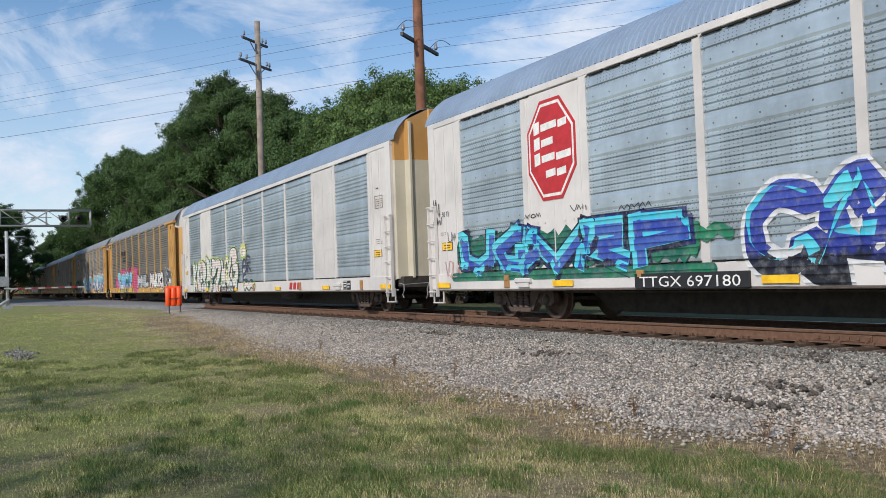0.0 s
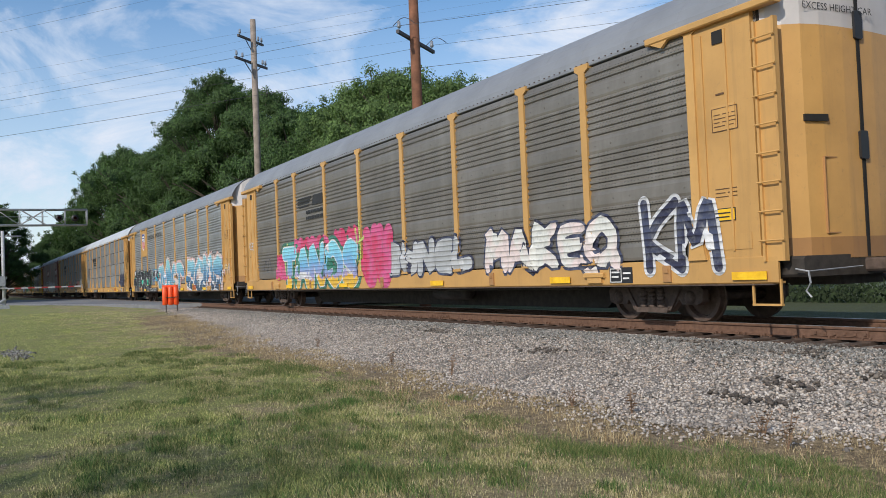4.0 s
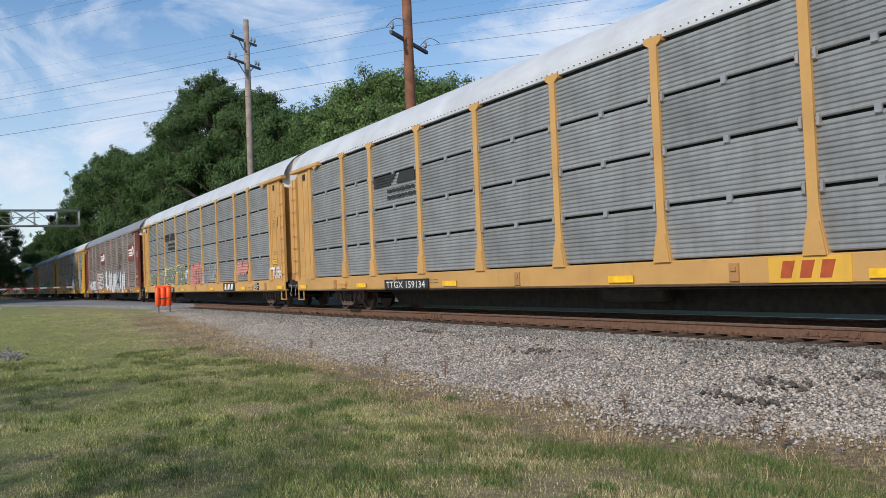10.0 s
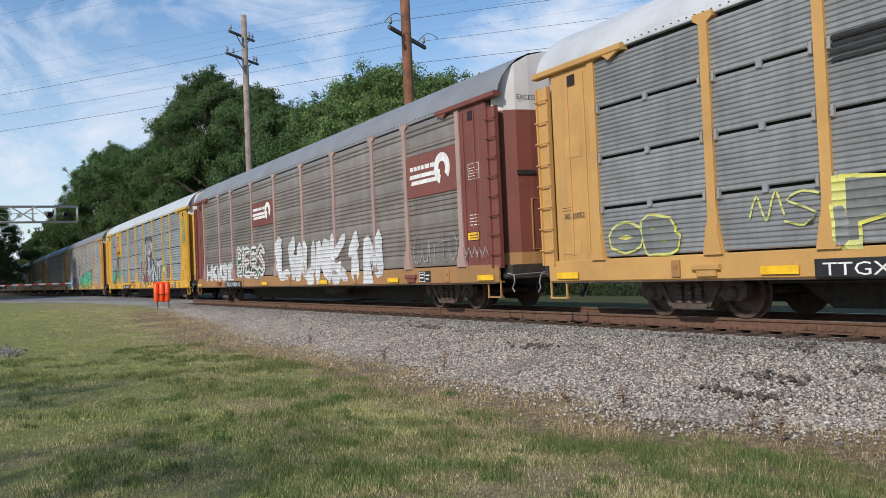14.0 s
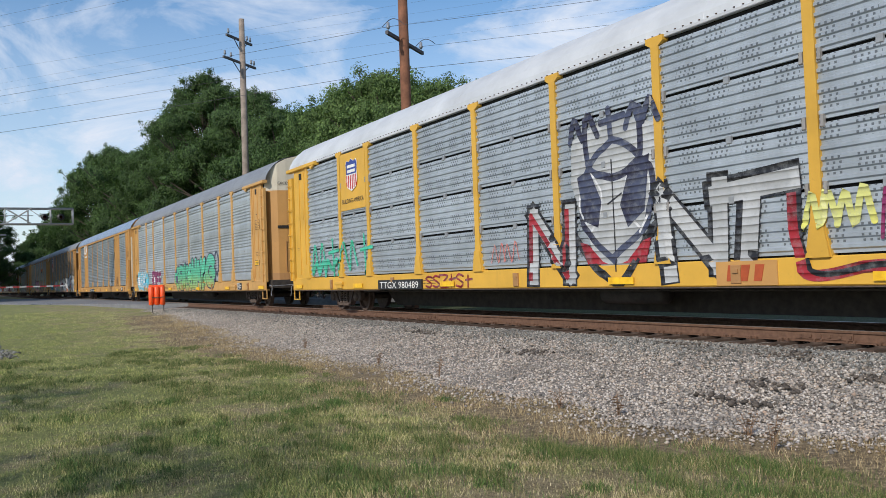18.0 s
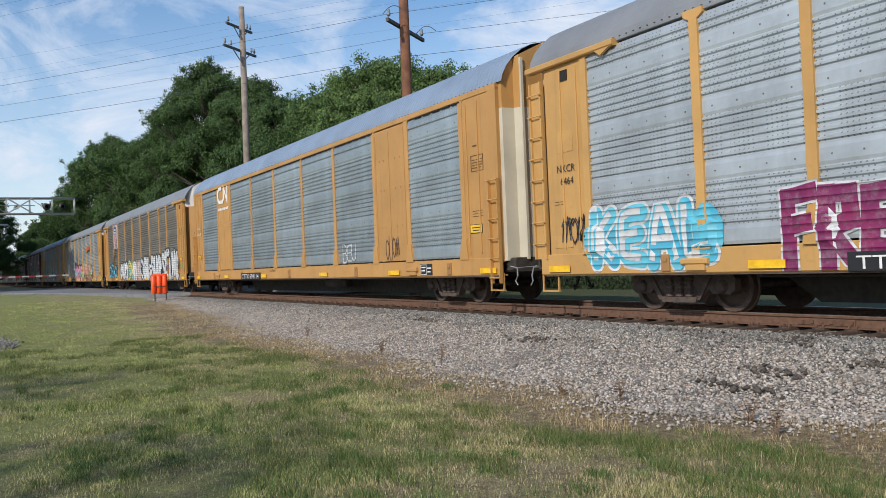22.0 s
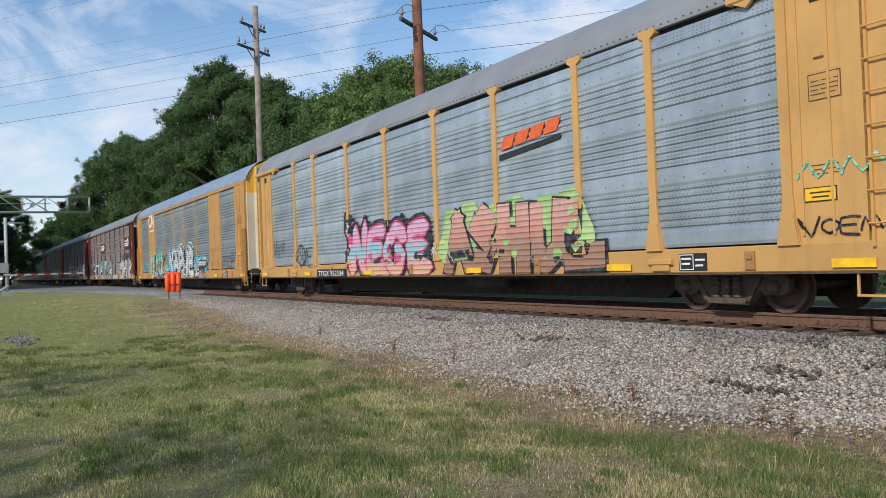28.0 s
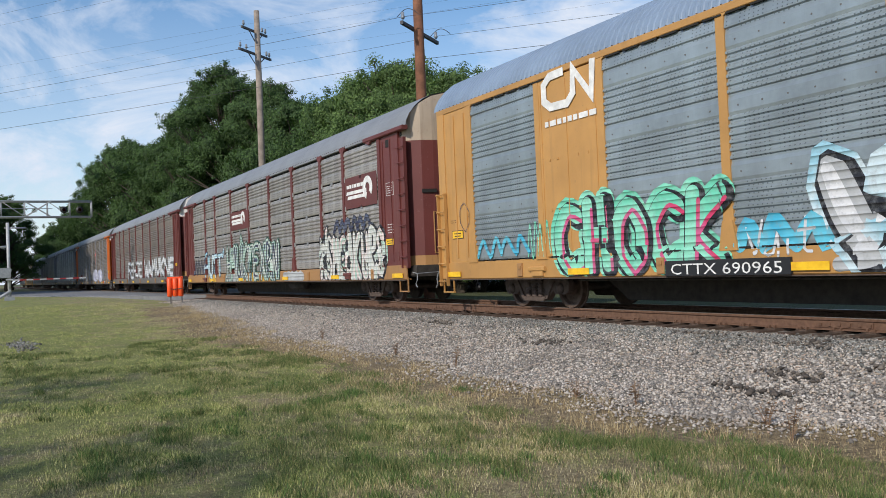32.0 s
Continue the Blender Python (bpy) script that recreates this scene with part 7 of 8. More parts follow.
def outline_box(x0, x1, z0, z1, mat, y=-1.594, t=0.009):
    """A thin painted frame."""
    return [flat("stencil_frame", [(a, p), (b, p), (b, q), (a, q)], mat, y) for a, b, p, q in ((x0, x1, z0, z0 + t), (x0, x1, z1 - t, z1), (x0, x0 + t, z0 + t, z1 - t), (x1 - t, x1, z0 + t, z1 - t))]


def sill_mark(x0, x1, mat, back=""):
    """The owner's mark on the side sill: slanted bars, on a painted ground."""
    rows = [flat("sill_mark_ground", [(x0 - 0.18, 0.675), (x1 + 0.18, 0.675), (x1 + 0.18, 1.035), (x0 - 0.18, 1.035)], back, -1.612)] if back else []
    w = (x1 - x0) / 3
    for i in range(3):
        a = x0 + w * i
        rows.append(flat("sill_mark", [(a + 0.02, 0.74), (a + w * 0.62, 0.74), (a + w * 0.86, 0.98), (a + w * 0.24, 0.98)], mat, -1.620, "owner's mark as plain slanted bars"))
    return rows


STENCIL = [bars("stencil", 12.2, 12.62, 1.98, 2.16, 3, "stencil_brown", -1.590, 1.05), bars("stencil", 12.3, 12.46, 3.55, 3.60, 1, "stencil_brown", -1.594), bars("stencil", 12.24, 12.66, 3.06, 3.30, 4, "stencil_brown", -1.594, 1.0), bars("stencil", -12.8, -12.5, 2.0, 2.1, 2, "stencil_brown", -1.590, 1.05), bars("stencil", -4.1, -3.4, 0.78, 0.92, 2, "stencil_brown", -1.602, 0.9)] + outline_box(12.2, 12.70, 3.0, 3.36, "stencil_brown")


def sill_patch(x0, x1, mat):
    """Overspray and worn paint on the side sill."""
    def make(car):
        part("worn_patch", cloud_patch(x0, x1, 0.60, 1.10, M[mat], False, int(x0 * 10)), car, (0, 0, 0), "patch of worn paint on the sill")
    return make


WHITE_STENCIL = [bars("stencil", 12.2, 12.55, 1.95, 2.25, 4, "letter", -1.590, 0.9), bars("stencil", 12.24, 12.6, 3.06, 3.3, 4, "letter", -1.594, 1.0)] + outline_box(12.2, 12.66, 3.0, 3.36, "letter")


def look_of(base, **changes):
    d = dict(base)
    d.update(changes)
    return d


SKULL = [flat("painted_face", [(1.95, 3.4), (3.05, 3.7), (4.15, 3.4), (4.2, 2.6), (3.6, 1.2), (3.05, 0.72), (2.5, 1.2), (1.9, 2.6)], "s_haze", -1.590, "sprayed grey face"), flat("painted_eye", [(2.08, 2.7), (2.42, 2.82), (2.74, 2.2), (2.62, 1.74), (2.25, 1.88)], "s_ink", -1.593), flat("painted_eye", [(3.98, 2.9), (3.52, 2.8), (3.22, 2.1), (3.4, 1.7), (3.82, 1.96)], "s_ink", -1.593),
         flat("painted_jaw", [(2.1, 1.5), (2.32, 1.45), (2.72, 1.12), (2.86, 1.08), (2.30, 1.08)], "s_red", -1.593), flat("painted_jaw", [(3.95, 1.5), (3.75, 1.45), (3.35, 1.12), (3.2, 1.08), (3.8, 1.08)], "s_red", -1.593)]


def build_train():
    build_car("a", -1, -0.55, look_of(FLUSH_W, plain="both", number_x=-5.7), "white and blue-grey car carrier with sprayed blue lettering", "TTGX 697180", octagon_sign(-8.15, 3.45, 0.88) + [words("V  5073", -12.9, 2.45, 0.17)] + sill_mark(5.5, 6.7, "red") + STENCIL,
              [("UG", -11.9, -8.75, 1.0, 2.02, [("s_navy", 0.14, 0.02, -0.02), ("s_cyan", 0.0, 0, 0), ("s_cobalt", -0.15, 0.05, -0.06)], 0.36, "s_green", "block"), ("RP", -7.5, -4.45, 1.0, 2.02, [("s_navy", 0.14, 0.02, -0.02), ("s_cyan", 0.0, 0, 0), ("s_cobalt", -0.15, 0.05, -0.06)], 0.36, "s_green", "block"), ("V", -9.0, -7.3, 1.0, 1.95, [("s_navy", 0.14, 0.02, -0.02), ("s_cyan", 0.0, 0, 0), ("s_cobalt", -0.15, 0.05, -0.06)], 0.34, "s_green", "block"),
               ("~~~~~", -12.3, -4.0, 0.86, 1.06, ("s_green",), 0.2), ("~", -4.6, -3.7, 1.35, 1.7, ("s_green",), 0.2), ("CATS", -3.45, 1.9, 0.68, 2.25, [("s_white", 0.15, 0, 0), ("s_bluenight", 0.0, 0, 0), ("s_cyan", -0.42, -0.1, 0.12)], 0.54, "", "wild"), ("~i", -13.15, -12.75, 2.5, 2.95, ("s_black",), 0.05), ("~W", -13.15, -12.75, 2.25, 2.45, ("s_black",), 0.04), ("U~", -12.45, -12.05, 1.8, 2.05, ("s_black",), 0.03), ("~o~", -9.1, -8.6, 2.12, 2.22, ("s_black",), 0.03), ("V~i", -7.6, -7.0, 2.15, 2.27, ("s_black",), 0.03), ("~M~", -6.2, -5.4, 2.05, 2.15, ("s_black",), 0.03), ("VJL~", -12.6, -11.9, 0.95, 1.35, ("s_coral",), 0.03)])
    build_car("b", 0, -0.8, look_of(FLUSH_W, number_x=-5.2), "white and blue-grey car carrier with pale graffiti", "TTGX 698248", [words("G 542", -12.6, 2.5, 0.17)] + sill_mark(4.5, 5.75, "red") + STENCIL,
              [("KGRAPZWK", -10.9, -3.3, 0.70, 2.2, [("s_lime", 0.22, 0, 0), ("s_dgreen", 0.15, 0.05, -0.04), ("s_pinkwhite", 0, 0, 0)], 0.34, "", "wild"), ("UJ", -4.3, -2.3, 0.70, 1.9, [("s_lime", 0.2, 0, 0), ("s_dgreen", 0.13, 0.05, -0.04), ("s_pinkwhite", 0, 0, 0)], 0.34, "", "wild"), ("o", -3.7, -2.45, 1.85, 2.65, [("s_lime", 0.2, 0, 0), ("s_dgreen", 0.12, 0, 0), ("s_pinkwhite", 0, 0, 0)], 0.46), ("o", -1.9, -1.1, 2.1, 2.65, [("s_lime", 0.22, 0, 0), ("s_pinkwhite", 0, 0, 0)], 0.3), ("~", -1.4, 0.1, 0.72, 1.15, [("s_dgreen", 0.14, 0, 0), ("s_pinkwhite", 0, 0, 0)], 0.24, "s_lime"), ("AR", -1.6, -0.4, 1.5, 2.15, ("s_ink",), 0.10), ("2Z", -2.3, -1.0, 1.15, 1.75, ("s_ink",), 0.12), ("|~", -11.5, -10.9, 1.5, 2.1, ("s_ink",), 0.10)])
    build_car("c", 1, -1.1, look_of(POST_OLD), "yellow car carrier with dark dirty panels and graffiti", "", horse_mark(-6.8, -4.4, 3.0, 3.9) + STENCIL,
              [("~~", -9.2, -7.6, 0.75, 2.2, ("s_redpink",), 0.5), ("~~~", -7.4, -4.0, 1.9, 2.5, ("s_redpink",), 0.42), ("~~", -3.6, -1.5, 1.8, 2.65, ("s_redpink",), 0.6), ("TANOS", -8.5, -1.5, 0.66, 2.2, [("s_jade", 0.36, 0, 0), ("s_white", 0.09, 0, 0), ("s_sunset", 0, 0, 0)], 0.46, "", "bubble"), ("~", -8.6, -7.9, 1.0, 2.3, ("s_lime",), 0.09), ("~|", -2.2, -1.1, 1.2, 2.6, ("s_lime",), 0.09), ("UU", -1.2, 0.6, 0.66, 2.4, [("s_redpink", 0.2, 0, 0), ("s_redpink", 0, 0, 0)], 0.7), ("BWNEL", 0.4, 4.9, 1.0, 1.9, [("s_ink", 0.12, 0, 0), ("s_haze", 0, 0, 0)], 0.3), ("MAKEO", 5.5, 9.9, 0.95, 1.95, [("s_ink", 0.12, 0, 0), ("s_pinkwhite", 0, 0, 0)], 0.3, "", "wild"), ("KM", 10.6, 12.2, 0.95, 2.0, ("s_white", "s_ink"), 0.17), ("~", -10.9, -10.0, 1.2, 1.9, ("s_ink",), 0.05), ("oSE", -12.75, -12.2, 2.3, 2.6, ("s_white",), 0.06)])
    build_car("d", 2, -1.3, look_of(POST_MID, number_x=-6.2, mats=("yellow", "sheet_grey", "roof_grey", "yellow", "white")), "yellow car carrier with grey panels, shield emblem and pale blue graffiti", "TTGX 975507", [flat("emblem_panel", [(-9.0, 2.98), (-7.2, 2.98), (-7.2, 4.68), (-9.0, 4.68)], "yellow", -1.606)] + shield(-8.1, 3.95, 1.0, 1.15) + [words("BUILDING AMERICA", -6.7, 4.0, 0.36, "ink", -1.598, 4.5)] + sill_mark(5.7, 6.5, "rust_red", "yellow") + STENCIL,
              [("nnCGO", -11.9, -5.9, 0.68, 2.1, [("s_black", 0.2, 0, 0), ("s_white", 0.07, 0, 0), ("s_black", 0, 0, 0)], 0.5, "s_emerald"), ("MFK", -5.3, -3.5, 1.38, 2.0, [("s_teal", 0.16, 0, 0), ("s_white", 0.05, 0, 0), ("s_black", 0, 0, 0)], 0.17, "s_emerald", "block"), ("JWACT", -3.5, 3.1, 0.67, 2.25, [("s_pinkhaze", 0.34, 0, 0), ("s_white", 0.13, 0, 0), ("s_lagoon", 0, 0, 0)], 0.44, "", "wild"), ("JCMS", 4.3, 11.8, 0.67, 2.3, [("s_pinkhaze", 0.42, 0, 0), ("s_white", 0.18, 0, 0), ("s_deep", 0, 0, 0)], 0.56, "", "block"), ("~8~", 1.8, 3.6, 1.1, 1.8, ("s_coral",), 0.06), ("~~", 11.6, 12.9, 1.3, 1.9, ("s_white",), 0.07)])
    build_car("e", 3, -0.87, look_of(POST_FINE, number_x=-6.2), "yellow car carrier with finely ribbed grey panels and a white roof", "TTGX 159134", horse_mark(-6.9, -4.4, 3.05, 3.8) + sill_mark(6.5, 7.45, "rust_red", "bright_yellow") + STENCIL, [("oBoS", 9.4, 11.4, 1.1, 2.05, ("s_ink", "s_ink"), 0.22, "s_ink"), ("~", 11.55, 11.75, 1.3, 1.6, ("s_black",), 0.05)])
    build_car("f", 4, -0.2, look_of(POST_FINE, number_x=-7.2), "yellow car carrier with grey panels and faded yellow graffiti", "TTGX 254857", horse_mark(-7.0, -4.5, 2.95, 3.95) + [words("NS 25052", -12.75, 1.85, 0.15)] + sill_mark(5.3, 6.75, "letter", "black") + STENCIL,
              [("oB", -11.5, -9.8, 1.12, 1.72, [("s_yellow", 0.09, 0, 0), ("s_moss", 0, 0, 0)], 0.2), ("~S", -8.4, -7.2, 1.4, 1.9, ("s_yellow",), 0.05), ("PES", -7.0, -4.4, 1.08, 2.0, [("s_yellow", 0.10, 0, 0), ("s_moss", 0, 0, 0)], 0.27, "", "block"), ("TES", -4.1, -2.2, 1.02, 2.05, [("s_yellow", 0.10, 0, 0), ("s_moss", 0, 0, 0)], 0.27, "", "block"), ("~", -2.2, -1.55, 1.2, 1.9, ("s_paleblue",), 0.25), ("BSTO", -0.95, 1.35, 0.98, 2.0, [("s_coral", 0.1, 0, 0), ("s_coral", 0, 0, 0)], 0.4), ("HNOS", 1.6, 4.2, 1.05, 1.9, [("s_grey", 0, 0, 0)], 0.17, "", "wild"), ("~~", 7.3, 8.9, 1.2, 2.0, ("s_coral",), 0.3), ("TUEW", 11.95, 13.0, 1.15, 1.5, ("s_white",), 0.09)])
    build_car("g", 5, 0.0, look_of(POST_RED, cuts=1, number_x=-8.2, posts="faded_post", mats=("brown_red", "sheet_brown", "roof_grey", "brown_red", "white")), "brown-red car carrier with rust-dirty panels and white emblem panels", "TTGX 980610",
              wheel_mark(9.2, 11.7, 2.85, 3.9, "brown_red") + wheel_mark(-4.2, -1.45, 3.0, 3.9, "brown_red") + WHITE_STENCIL,
              [("HKUSE", -11.5, -7.0, 0.9, 1.7, [("s_white", 0, 0, 0)], 0.24, "", "wild"), ("BEES", -6.5, -2.7, 1.0, 2.3, [("s_grey", 0.1, 0, 0), ("s_pinkwhite", 0, 0, 0), ("s_dgreen", -0.2, 0, 0)], 0.28, "", "wild"), ("LWUMKIN", -1.3, 7.6, 0.72, 2.2, [("s_white", 0, 0, 0)], 0.46, "", "wild"), ("Guito", 9.4, 11.6, 1.15, 1.95, ("s_grey",), 0.06), ("~~", 12.0, 12.9, 1.2, 1.5, ("s_grey",), 0.05)])
    build_car("h", 6, 0.2, look_of(POST_NEW, number_x=-6.4), "bright yellow car carrier with silver punched panels and a railroad shield", "TTGX 980489", [flat("emblem_panel", [(-8.98, 3.0), (-7.22, 3.0), (-7.22, 4.68), (-8.98, 4.68)], "bright_yellow", -1.606)] + shield(-8.1, 4.0, 0.8, 0.95) + [words("BUILDING AMERICA", -8.85, 3.2, 0.19, "ink", -1.614, 1.5)] + SKULL + sill_mark(5.5, 6.25, "rust_red", "amber") + STENCIL,
              [("~|~|", -11.5, -6.8, 1.05, 2.2, ("s_emerald",), 0.1), ("~M", -11.4, -9.3, 1.1, 1.6, ("s_emerald",), 0.16), ("N", 0.55, 2.0, 0.67, 2.3, [("s_black", 0.14, -0.03, 0.02), ("s_haze", 0, 0, 0), ("s_red", -0.16, -0.10, 0)], 0.28, "", "block"), ("N", 4.15, 5.6, 0.67, 2.35, [("s_black", 0.12, -0.04, 0.03), ("s_haze", 0, 0, 0)], 0.28, "", "block"), ("T", 5.3, 6.7, 0.67, 2.35, [("s_black", 0.14, -0.05, 0.03), ("s_haze", 0, 0, 0)], 0.3, "", "block"), ("L", 6.7, 8.1, 0.72, 2.2, [("s_red", 0, -0.06, 0), ("s_black", -0.08, 0.06, 0.02)], 0.16, "", "tag"),
               ("o", 1.95, 4.2, 1.0, 3.6, ("s_ink",), 0.13), ("U", 2.2, 3.95, 2.6, 3.7, ("s_ink",), 0.14), ("~|~", 1.9, 4.2, 3.3, 3.85, ("s_ink",), 0.13), ("o", 2.05, 2.8, 1.6, 2.95, ("s_white",), 0.07), ("o", 3.25, 4.05, 1.55, 3.0, ("s_white",), 0.07), ("|", 2.8, 3.3, 0.9, 2.9, ("s_black",), 0.05), ("V", 2.0, 4.1, 0.67, 1.7, ("s_black",), 0.16),
               ("~~", 6.9, 7.9, 1.3, 2.0, ("s_yellow",), 0.10), ("~o~", 8.0, 9.0, 1.1, 2.0, ("s_magenta",), 0.08), ("~oZ", 12.0, 13.0, 2.8, 4.4, ("s_emerald",), 0.07), ("~~", -0.9, 0.1, 1.1, 1.7, ("s_coral",), 0.05), ("SSZ|S|", -3.9, -1.7, 0.70, 0.98, ("s_red",), 0.08)])
    build_car("i", 7, -0.78, look_of(POST_MID, number_x=-6.5, mats=("yellow", "sheet_light", "roof_grey", "amber", "cream")), "yellow car carrier with pale galvanised panels and green graffiti", "TTGX 702854", [words("NKCR", -12.7, 2.62, 0.2), words("6464", -12.6, 2.38, 0.2)] + STENCIL,
              [("KEAL", -11.75, -8.85, 0.72, 1.9, [("s_white", 0.10, 0, 0), ("s_sky", 0, 0, 0), ("s_white", -0.42, -0.03, 0.03)], 0.46, "s_sky"), ("FREE", -7.65, -5.2, 0.70, 1.85, [("s_white", 0.07, 0, 0), ("s_magenta", 0, 0, 0)], 0.32, "", "block"), ("CENSO", -1.35, 2.1, 0.67, 2.0, [("s_ink", 0.13, 0, 0), ("s_verdant", 0, 0, 0)], 0.42, "s_verdant"), ("WAY", 2.0, 4.6, 0.67, 2.3, [("s_ink", 0.13, 0, 0), ("s_verdant", 0, 0, 0)], 0.5, "s_verdant"), ("G", 4.6, 6.2, 0.8, 2.4, [("s_ink", 0.13, 0, 0), ("s_verdant", 0, 0, 0)], 0.5), ("o", 6.1, 6.9, 1.2, 2.6, ("s_ink",), 0.09), ("~o~", -12.6, -11.9, 1.2, 1.8, ("s_black",), 0.05), ("~~", -12.6, -11.95, 1.55, 1.75, ("s_black",), 0.04), ("~", 0.2, 0.6, 2.1, 2.25, ("s_ink",), 0.03), ("Yo", -2.2, -1.6, 0.75, 0.98, ("s_ink",), 0.03)])
    build_car("j", 8, -0.2, look_of(FLUSH_Y, number_x=-5.6), "amber car carrier with blue-grey panels and a white emblem", "CTTX 694114", noodle(-9.0, 3.95, 1.65, 0.75) + [words("GTW", -12.75, 3.0, 0.2, "letter"), words("694114", -12.75, 2.75, 0.2, "letter"), words("LD LMT 80000", -2.15, 0.93, 0.11, "ink", -1.607)] + STENCIL,
              [("BEU", 4.75, 5.7, 1.15, 1.65, ("s_white",), 0.07), ("oUo~", 7.7, 8.5, 1.1, 1.75, ("s_brownline",), 0.05)])
    build_car("k", 9, -0.35, look_of(POST_OLD, mats=("amber", "sheet_dark", "roof_grey", "amber", "white")), "amber car carrier with dark panels and big white bubble graffiti", "", [flat("emblem_panel", [(-9.0, 3.0), (-7.2, 3.0), (-7.2, 4.7), (-9.0, 4.7)], "s_pinkhaze", -1.600)] + shield(-8.1, 4.0, 1.15, 1.35) + sill_mark(5.6, 6.8, "rust_red", "orange") + STENCIL,
              [("oBo", -11.5, -7.7, 0.9, 1.8, [("s_ink", 0.12, 0, 0), ("s_sky", 0, 0, 0)], 0.16), ("oUn", -6.5, -3.3, 0.70, 1.95, [("s_black", 0.2, 0, 0), ("s_white", 0, 0, 0)], 0.5), ("EoL", -3.2, -1.3, 0.67, 2.1, [("s_ink", 0.1, 0, 0), ("s_sun", 0, 0, 0)], 0.5, "s_yellow"), ("n", -1.4, -0.2, 0.70, 2.0, [("s_ink", 0.1, 0, 0), ("s_white", 0, 0, 0)], 0.5), ("Un", -0.2, 1.2, 0.72, 1.95, [("s_grey", 0.1, 0, 0), ("s_pinkhaze", 0, 0, 0)], 0.4), ("oGU", 1.15, 4.25, 0.68, 2.1, [("s_black", 0.2, 0, 0), ("s_white", 0, 0, 0)], 0.72), ("GUO", 4.25, 7.5, 0.68, 2.2, [("s_black", 0.2, 0, 0), ("s_white", 0, 0, 0)], 0.76), ("SKiNO", 7.55, 11.85, 0.66, 2.3, [("s_black", 0.2, 0, 0), ("s_white", 0, 0, 0)], 0.56), ("o", 8.95, 9.65, 1.95, 2.4, [("s_black", 0.2, 0, 0), ("s_white", 0, 0, 0)], 0.3), ("~u", 6.5, 7.1, 1.4, 1.8, ("s_ink",), 0.035), ("oE", 7.85, 8.4, 1.35, 1.6, ("s_blue",), 0.04), ("~E", 8.9, 9.4, 1.3, 1.5, ("s_blue",), 0.04), ("~", 11.2, 11.6, 1.2, 1.9, ("s_ink",), 0.05), ("~o~", 12.05, 12.7, 1.25, 1.5, ("s_emerald",), 0.04), ("~~", -0.5, 6.8, 0.68, 0.82, ("s_peach",), 0.12)])
    build_car("l", 10, -0.45, look_of(POST_MID, number_x=-6.8, mats=("yellow", "sheet_blue", "roof_grey", "yellow", "white")), "yellow car carrier with blue-grey panels and pink and green graffiti", "TTGX 952334",
              [flat("emblem", [(4.45 + 0.53 * i, 3.36 + 0.036 * i), (4.90 + 0.53 * i, 3.39 + 0.036 * i), (5.06 + 0.53 * i, 3.66 + 0.036 * i), (4.61 + 0.53 * i, 3.63 + 0.036 * i)], "vermilion", -1.605, "vermilion slanted emblem bar") for i in range(4)] + [ flat("emblem_stripe", [(4.4, 3.15), (6.6, 3.32), (6.62, 3.42), (4.42, 3.27)], "ink", -1.605)] + STENCIL,
              [("~*~*~", -4.3, 1.2, 1.1, 2.35, ("s_black",), 0.34), ("NEGE", -4.1, 1.0, 0.67, 2.2, [("s_black", 0.36, 0, 0), ("s_redpink", 0.13, 0, 0), ("s_sweets", 0, 0, 0)], 0.44, "", "wild"), ("~~~", 1.7, 7.4, 0.7, 2.5, ("s_lightgreen",), 0.7), ("ASHUL", 1.9, 7.8, 0.67, 2.2, [("s_black", 0.14, 0.03, -0.03), ("s_clay", 0, 0, 0), ("s_white", -0.47, -0.16, 0.14)], 0.52, "", "block"), ("*", 1.1, 1.6, 1.15, 1.5, ("s_white",), 0.05), ("~|~", -11.6, -10.3, 1.4, 2.05, ("s_ink",), 0.05), ("o", -9.0, -8.1, 0.95, 1.95, ("s_black",), 0.08), ("8~E", -8.7, -7.5, 1.0, 1.7, ("s_black",), 0.05), ("VoE~", 12.0, 13.2, 1.15, 1.4, ("s_black",), 0.05), ("~~", 12.0, 13.3, 1.9, 2.2, ("s_mint",), 0.05)])
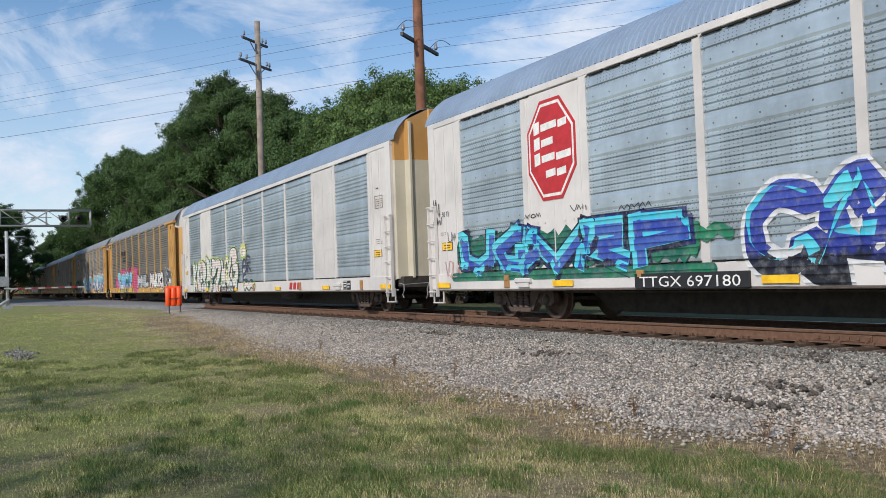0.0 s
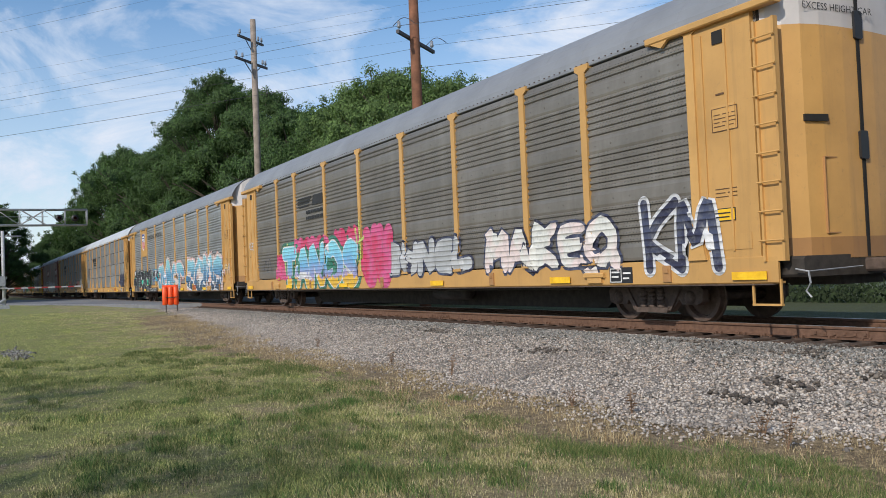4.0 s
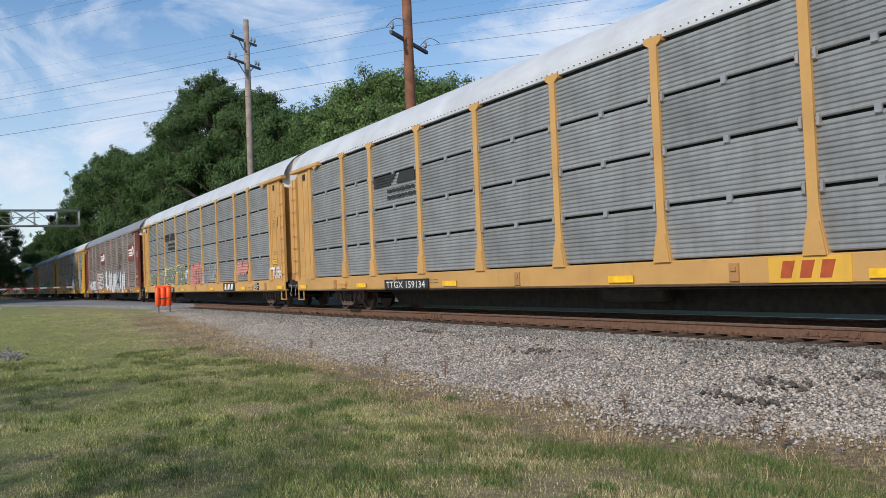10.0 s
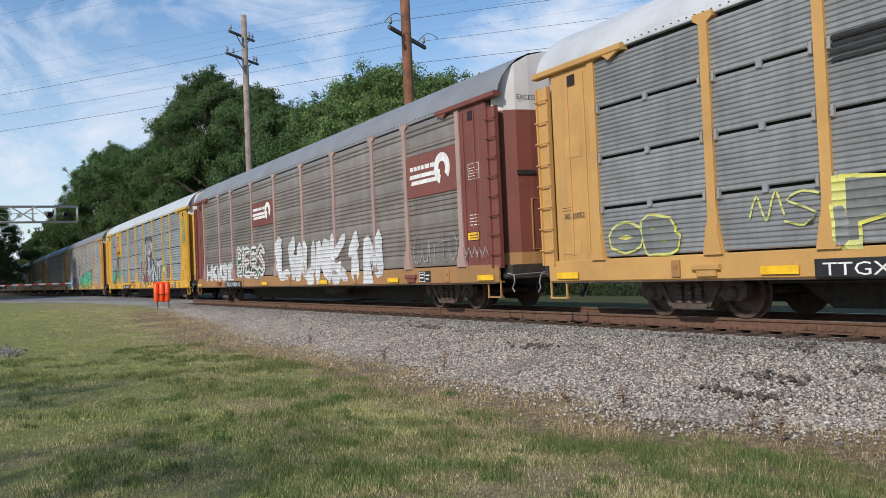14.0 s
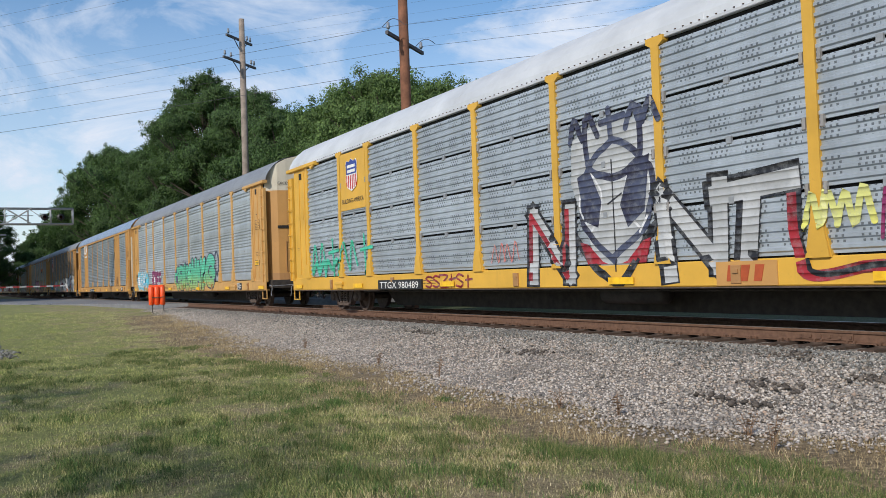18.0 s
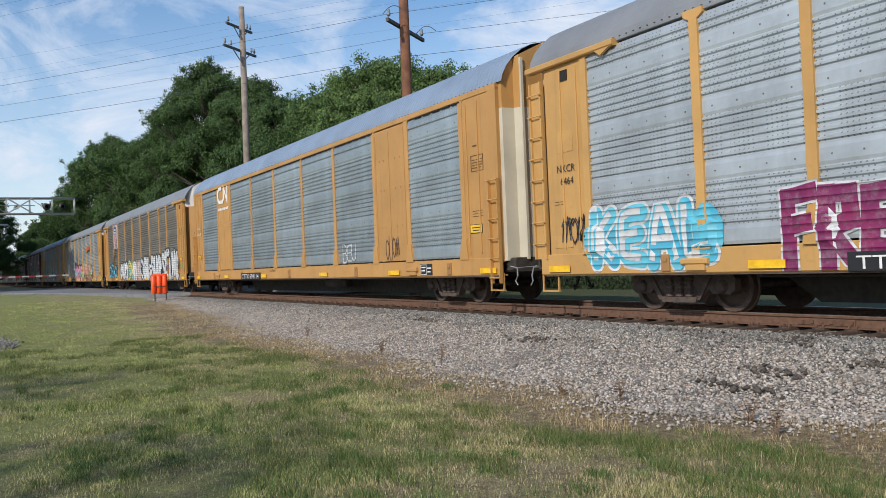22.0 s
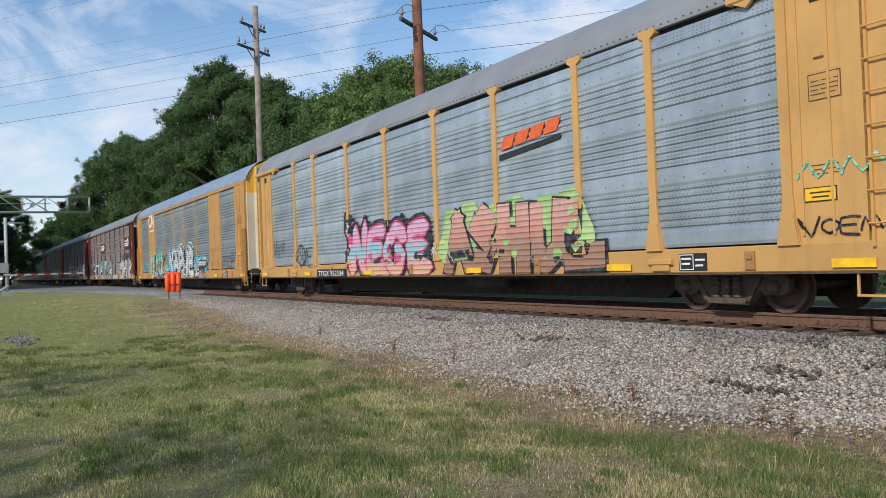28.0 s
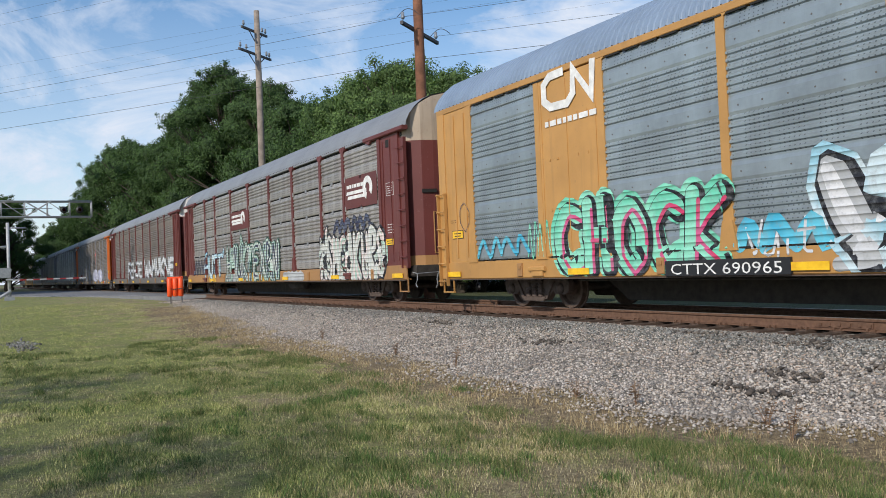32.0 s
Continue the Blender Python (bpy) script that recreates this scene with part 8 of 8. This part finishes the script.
    build_car("m", 11, -0.55, look_of(FLUSH_Y, number_x=-5.45, mats=("amber", "sheet_teal", "roof_blue", "cream", "bright_yellow")), "amber car carrier with blue-grey panels and mint green graffiti", "CTTX 690965", noodle(-8.9, 3.95, 1.7, 0.8) + sill_mark(4.8, 5.6, "rust_red") + STENCIL,
              [("CHOCK", -8.65, -4.25, 0.70, 2.15, [("s_mint", 0.26, 0, 0), ("s_black", 0.15, 0.05, -0.04), ("s_mint", 0, 0, 0), ("s_redpink", -0.22, 0.12, -0.1)], 0.30, "", "bubble"), ("Vuit", -3.9, -2.7, 0.95, 1.45, ("s_white",), 0.07), ("~~", -4.1, -2.0, 0.9, 1.6, ("s_sky",), 0.22), ("~o~~", 3.2, 6.4, 0.72, 1.9, ("s_sky",), 0.34), ("VAPUE", -2.5, 3.6, 0.68, 2.25, [("s_paleblue", 0.42, 0, 0), ("s_black", 0.22, 0.05, -0.03), ("s_haze", 0, 0, 0), ("s_white", -0.28, -0.07, 0.06)], 0.42, "", "wild"), ("LZ", 3.3, 5.9, 0.67, 1.5, [("s_paleblue", 0.36, 0, 0), ("s_black", 0.2, 0.04, -0.03), ("s_haze", 0, 0, 0)], 0.28, "", "wild"), ("~~~~", -2.4, 5.6, 0.67, 0.95, ("s_haze",), 0.2), ("~~", 4.5, 5.4, 0.75, 1.5, ("s_paleblue",), 0.2), ("ASoP", 9.3, 11.4, 1.0, 1.7, ("s_black",), 0.05), ("BTA", 7.3, 7.85, 1.85, 2.1, ("s_ink",), 0.022), ("o", 7.4, 7.95, 1.2, 1.9, ("s_ink",), 0.022), ("X", 7.25, 7.75, 1.0, 1.45, ("s_ink",), 0.022), ("RP", 8.1, 8.4, 1.9, 2.15, ("s_ink",), 0.022), ("TIN", 8.45, 8.95, 1.9, 2.1, ("s_ink",), 0.022), ("o", 8.4, 8.95, 1.2, 1.85, ("s_ink",), 0.022), ("X", 8.25, 8.75, 1.0, 1.45, ("s_ink",), 0.022), ("o", -12.4, -11.9, 1.7, 2.6, ("s_ink",), 0.03), ("~~", -9.6, -8.8, 0.9, 1.9, ("s_mint",), 0.05), ("~~", -11.6, -9.6, 1.1, 1.6, ("s_sky",), 0.1)])
    build_car("n", 12, -0.55, look_of(POST_RED), "maroon car carrier with pale panels, emblem panels and graffiti", "", wheel_mark(9.2, 11.6, 2.85, 3.8, "maroon") + wheel_mark(-4.2, -1.5, 2.95, 3.75, "maroon") + [sill_patch(6.8, 9.2, "s_pinkwhite"), sill_patch(2.9, 5.2, "s_haze"), sill_patch(-5.4, -3.2, "s_haze"), sill_patch(-1.2, 0.6, "bright_yellow"), sill_patch(-8.6, -7.2, "bright_yellow"), sill_patch(9.9, 11.5, "rust_tan")] + WHITE_STENCIL,
              [("HMUKTEXRN", -5.2, 2.5, 0.66, 2.3, [("s_dgreen", 0.14, 0, 0), ("s_palemint", 0, 0, 0), ("s_ink", -0.2, 0, 0)], 0.28, "", "wild"), ("XSMEAKURS", 6.9, 12.0, 0.66, 2.2, [("s_black", 0.16, 0, 0), ("s_pinkwhite", 0, 0, 0), ("s_palemint", -0.16, 0.04, 0)], 0.30, "s_palemint", "wild"), ("~~~", 8.2, 11.0, 2.1, 2.6, ("s_ink",), 0.16), ("HUTT", -9.4, -6.0, 0.9, 2.0, [("s_ink", 0.1, 0, 0), ("s_paleblue", 0, 0, 0)], 0.16, "", "wild"), ("~~", -11.6, -9.2, 0.9, 1.9, ("s_ink",), 0.10)])
    build_car("o", 13, -0.55, look_of(POST_RED, cuts=1, sill="dull_sill", mats=("maroon", "sheet_brown", "roof_grey", "maroon", "white")), "maroon car carrier with brown-grey panels and white tags", "", [], [("FEHJE", -5.2, 0.9, 1.1, 2.1, ("s_grey", "s_white"), 0.16), ("WAMUKNE", 1.9, 11.6, 1.05, 2.25, ("s_grey", "s_white"), 0.26, "")])
    build_car("p", 14, -0.55, look_of(POST_MID, sill="dull_sill", posts="roof_grey", mats=("orange", "sheet_brown", "roof_grey", "orange", "white")), "orange-ended car carrier with dull grey panels", "", [], [("oo", 1.6, 8.7, 0.8, 2.1, ("s_lilac", "s_lilac"), 0.5), ("|", 3.0, 4.5, 2.5, 4.0, ("s_coral",), 0.2)])
    # far cars: frame and sheet colours greyed to imitate sky-lit tree shade
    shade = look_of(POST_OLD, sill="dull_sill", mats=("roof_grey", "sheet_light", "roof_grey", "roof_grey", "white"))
    build_car("q", 15, -0.55, shade, "pale-panelled car carrier greyed to stand in for tree shade", "")
    build_car("r", 16, -0.55, look_of(shade, mats=("roof_grey", "sheet_grey", "roof_grey", "brown_red", "white")), "car carrier with brown-red ends, greyed to stand in for tree shade", "")
    build_car("s", 17, -0.55, shade, "pale-panelled car carrier greyed to stand in for tree shade", "")
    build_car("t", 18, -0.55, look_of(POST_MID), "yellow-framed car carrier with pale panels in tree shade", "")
    build_car("u", 19, -0.55, shade, "pale-panelled car carrier greyed to stand in for tree shade", "")


build_train()
build_stones()
build_grass()
build_weeds()


# ---------------------------------------------------------------- what moves
def travel(t):
    """Metres gone, by a smooth curve through TRAVEL."""
    rows = TRAVEL
    i = max(0, min(len(rows) - 2, next((j for j in range(len(rows) - 1) if t <= rows[j + 1][0]), len(rows) - 2)))
    (a, p), (b, q) = rows[i], rows[i + 1]
    return p + (q - p) * (t - a) / (b - a)


def motions():
    for car, k, off in CARS:
        middle = GAP0 - PITCH * k + PITCH / 2 + off
        walk(car, [(t, Matrix.Translation((middle + s, TRACK_Y, 0.0))) for t, s in TRAVEL])
    steps = [i / FPS for i in range(32 * FPS + 1)]
    turns = [math.degrees((travel(t) - TRAVEL[0][1]) / 0.42) for t in steps]
    for w, x in WHEELS:
        walk(w, [(t, pose(x, 0, 0.42, 0, a, 0)) for t, a in zip(steps, turns)])


motions()
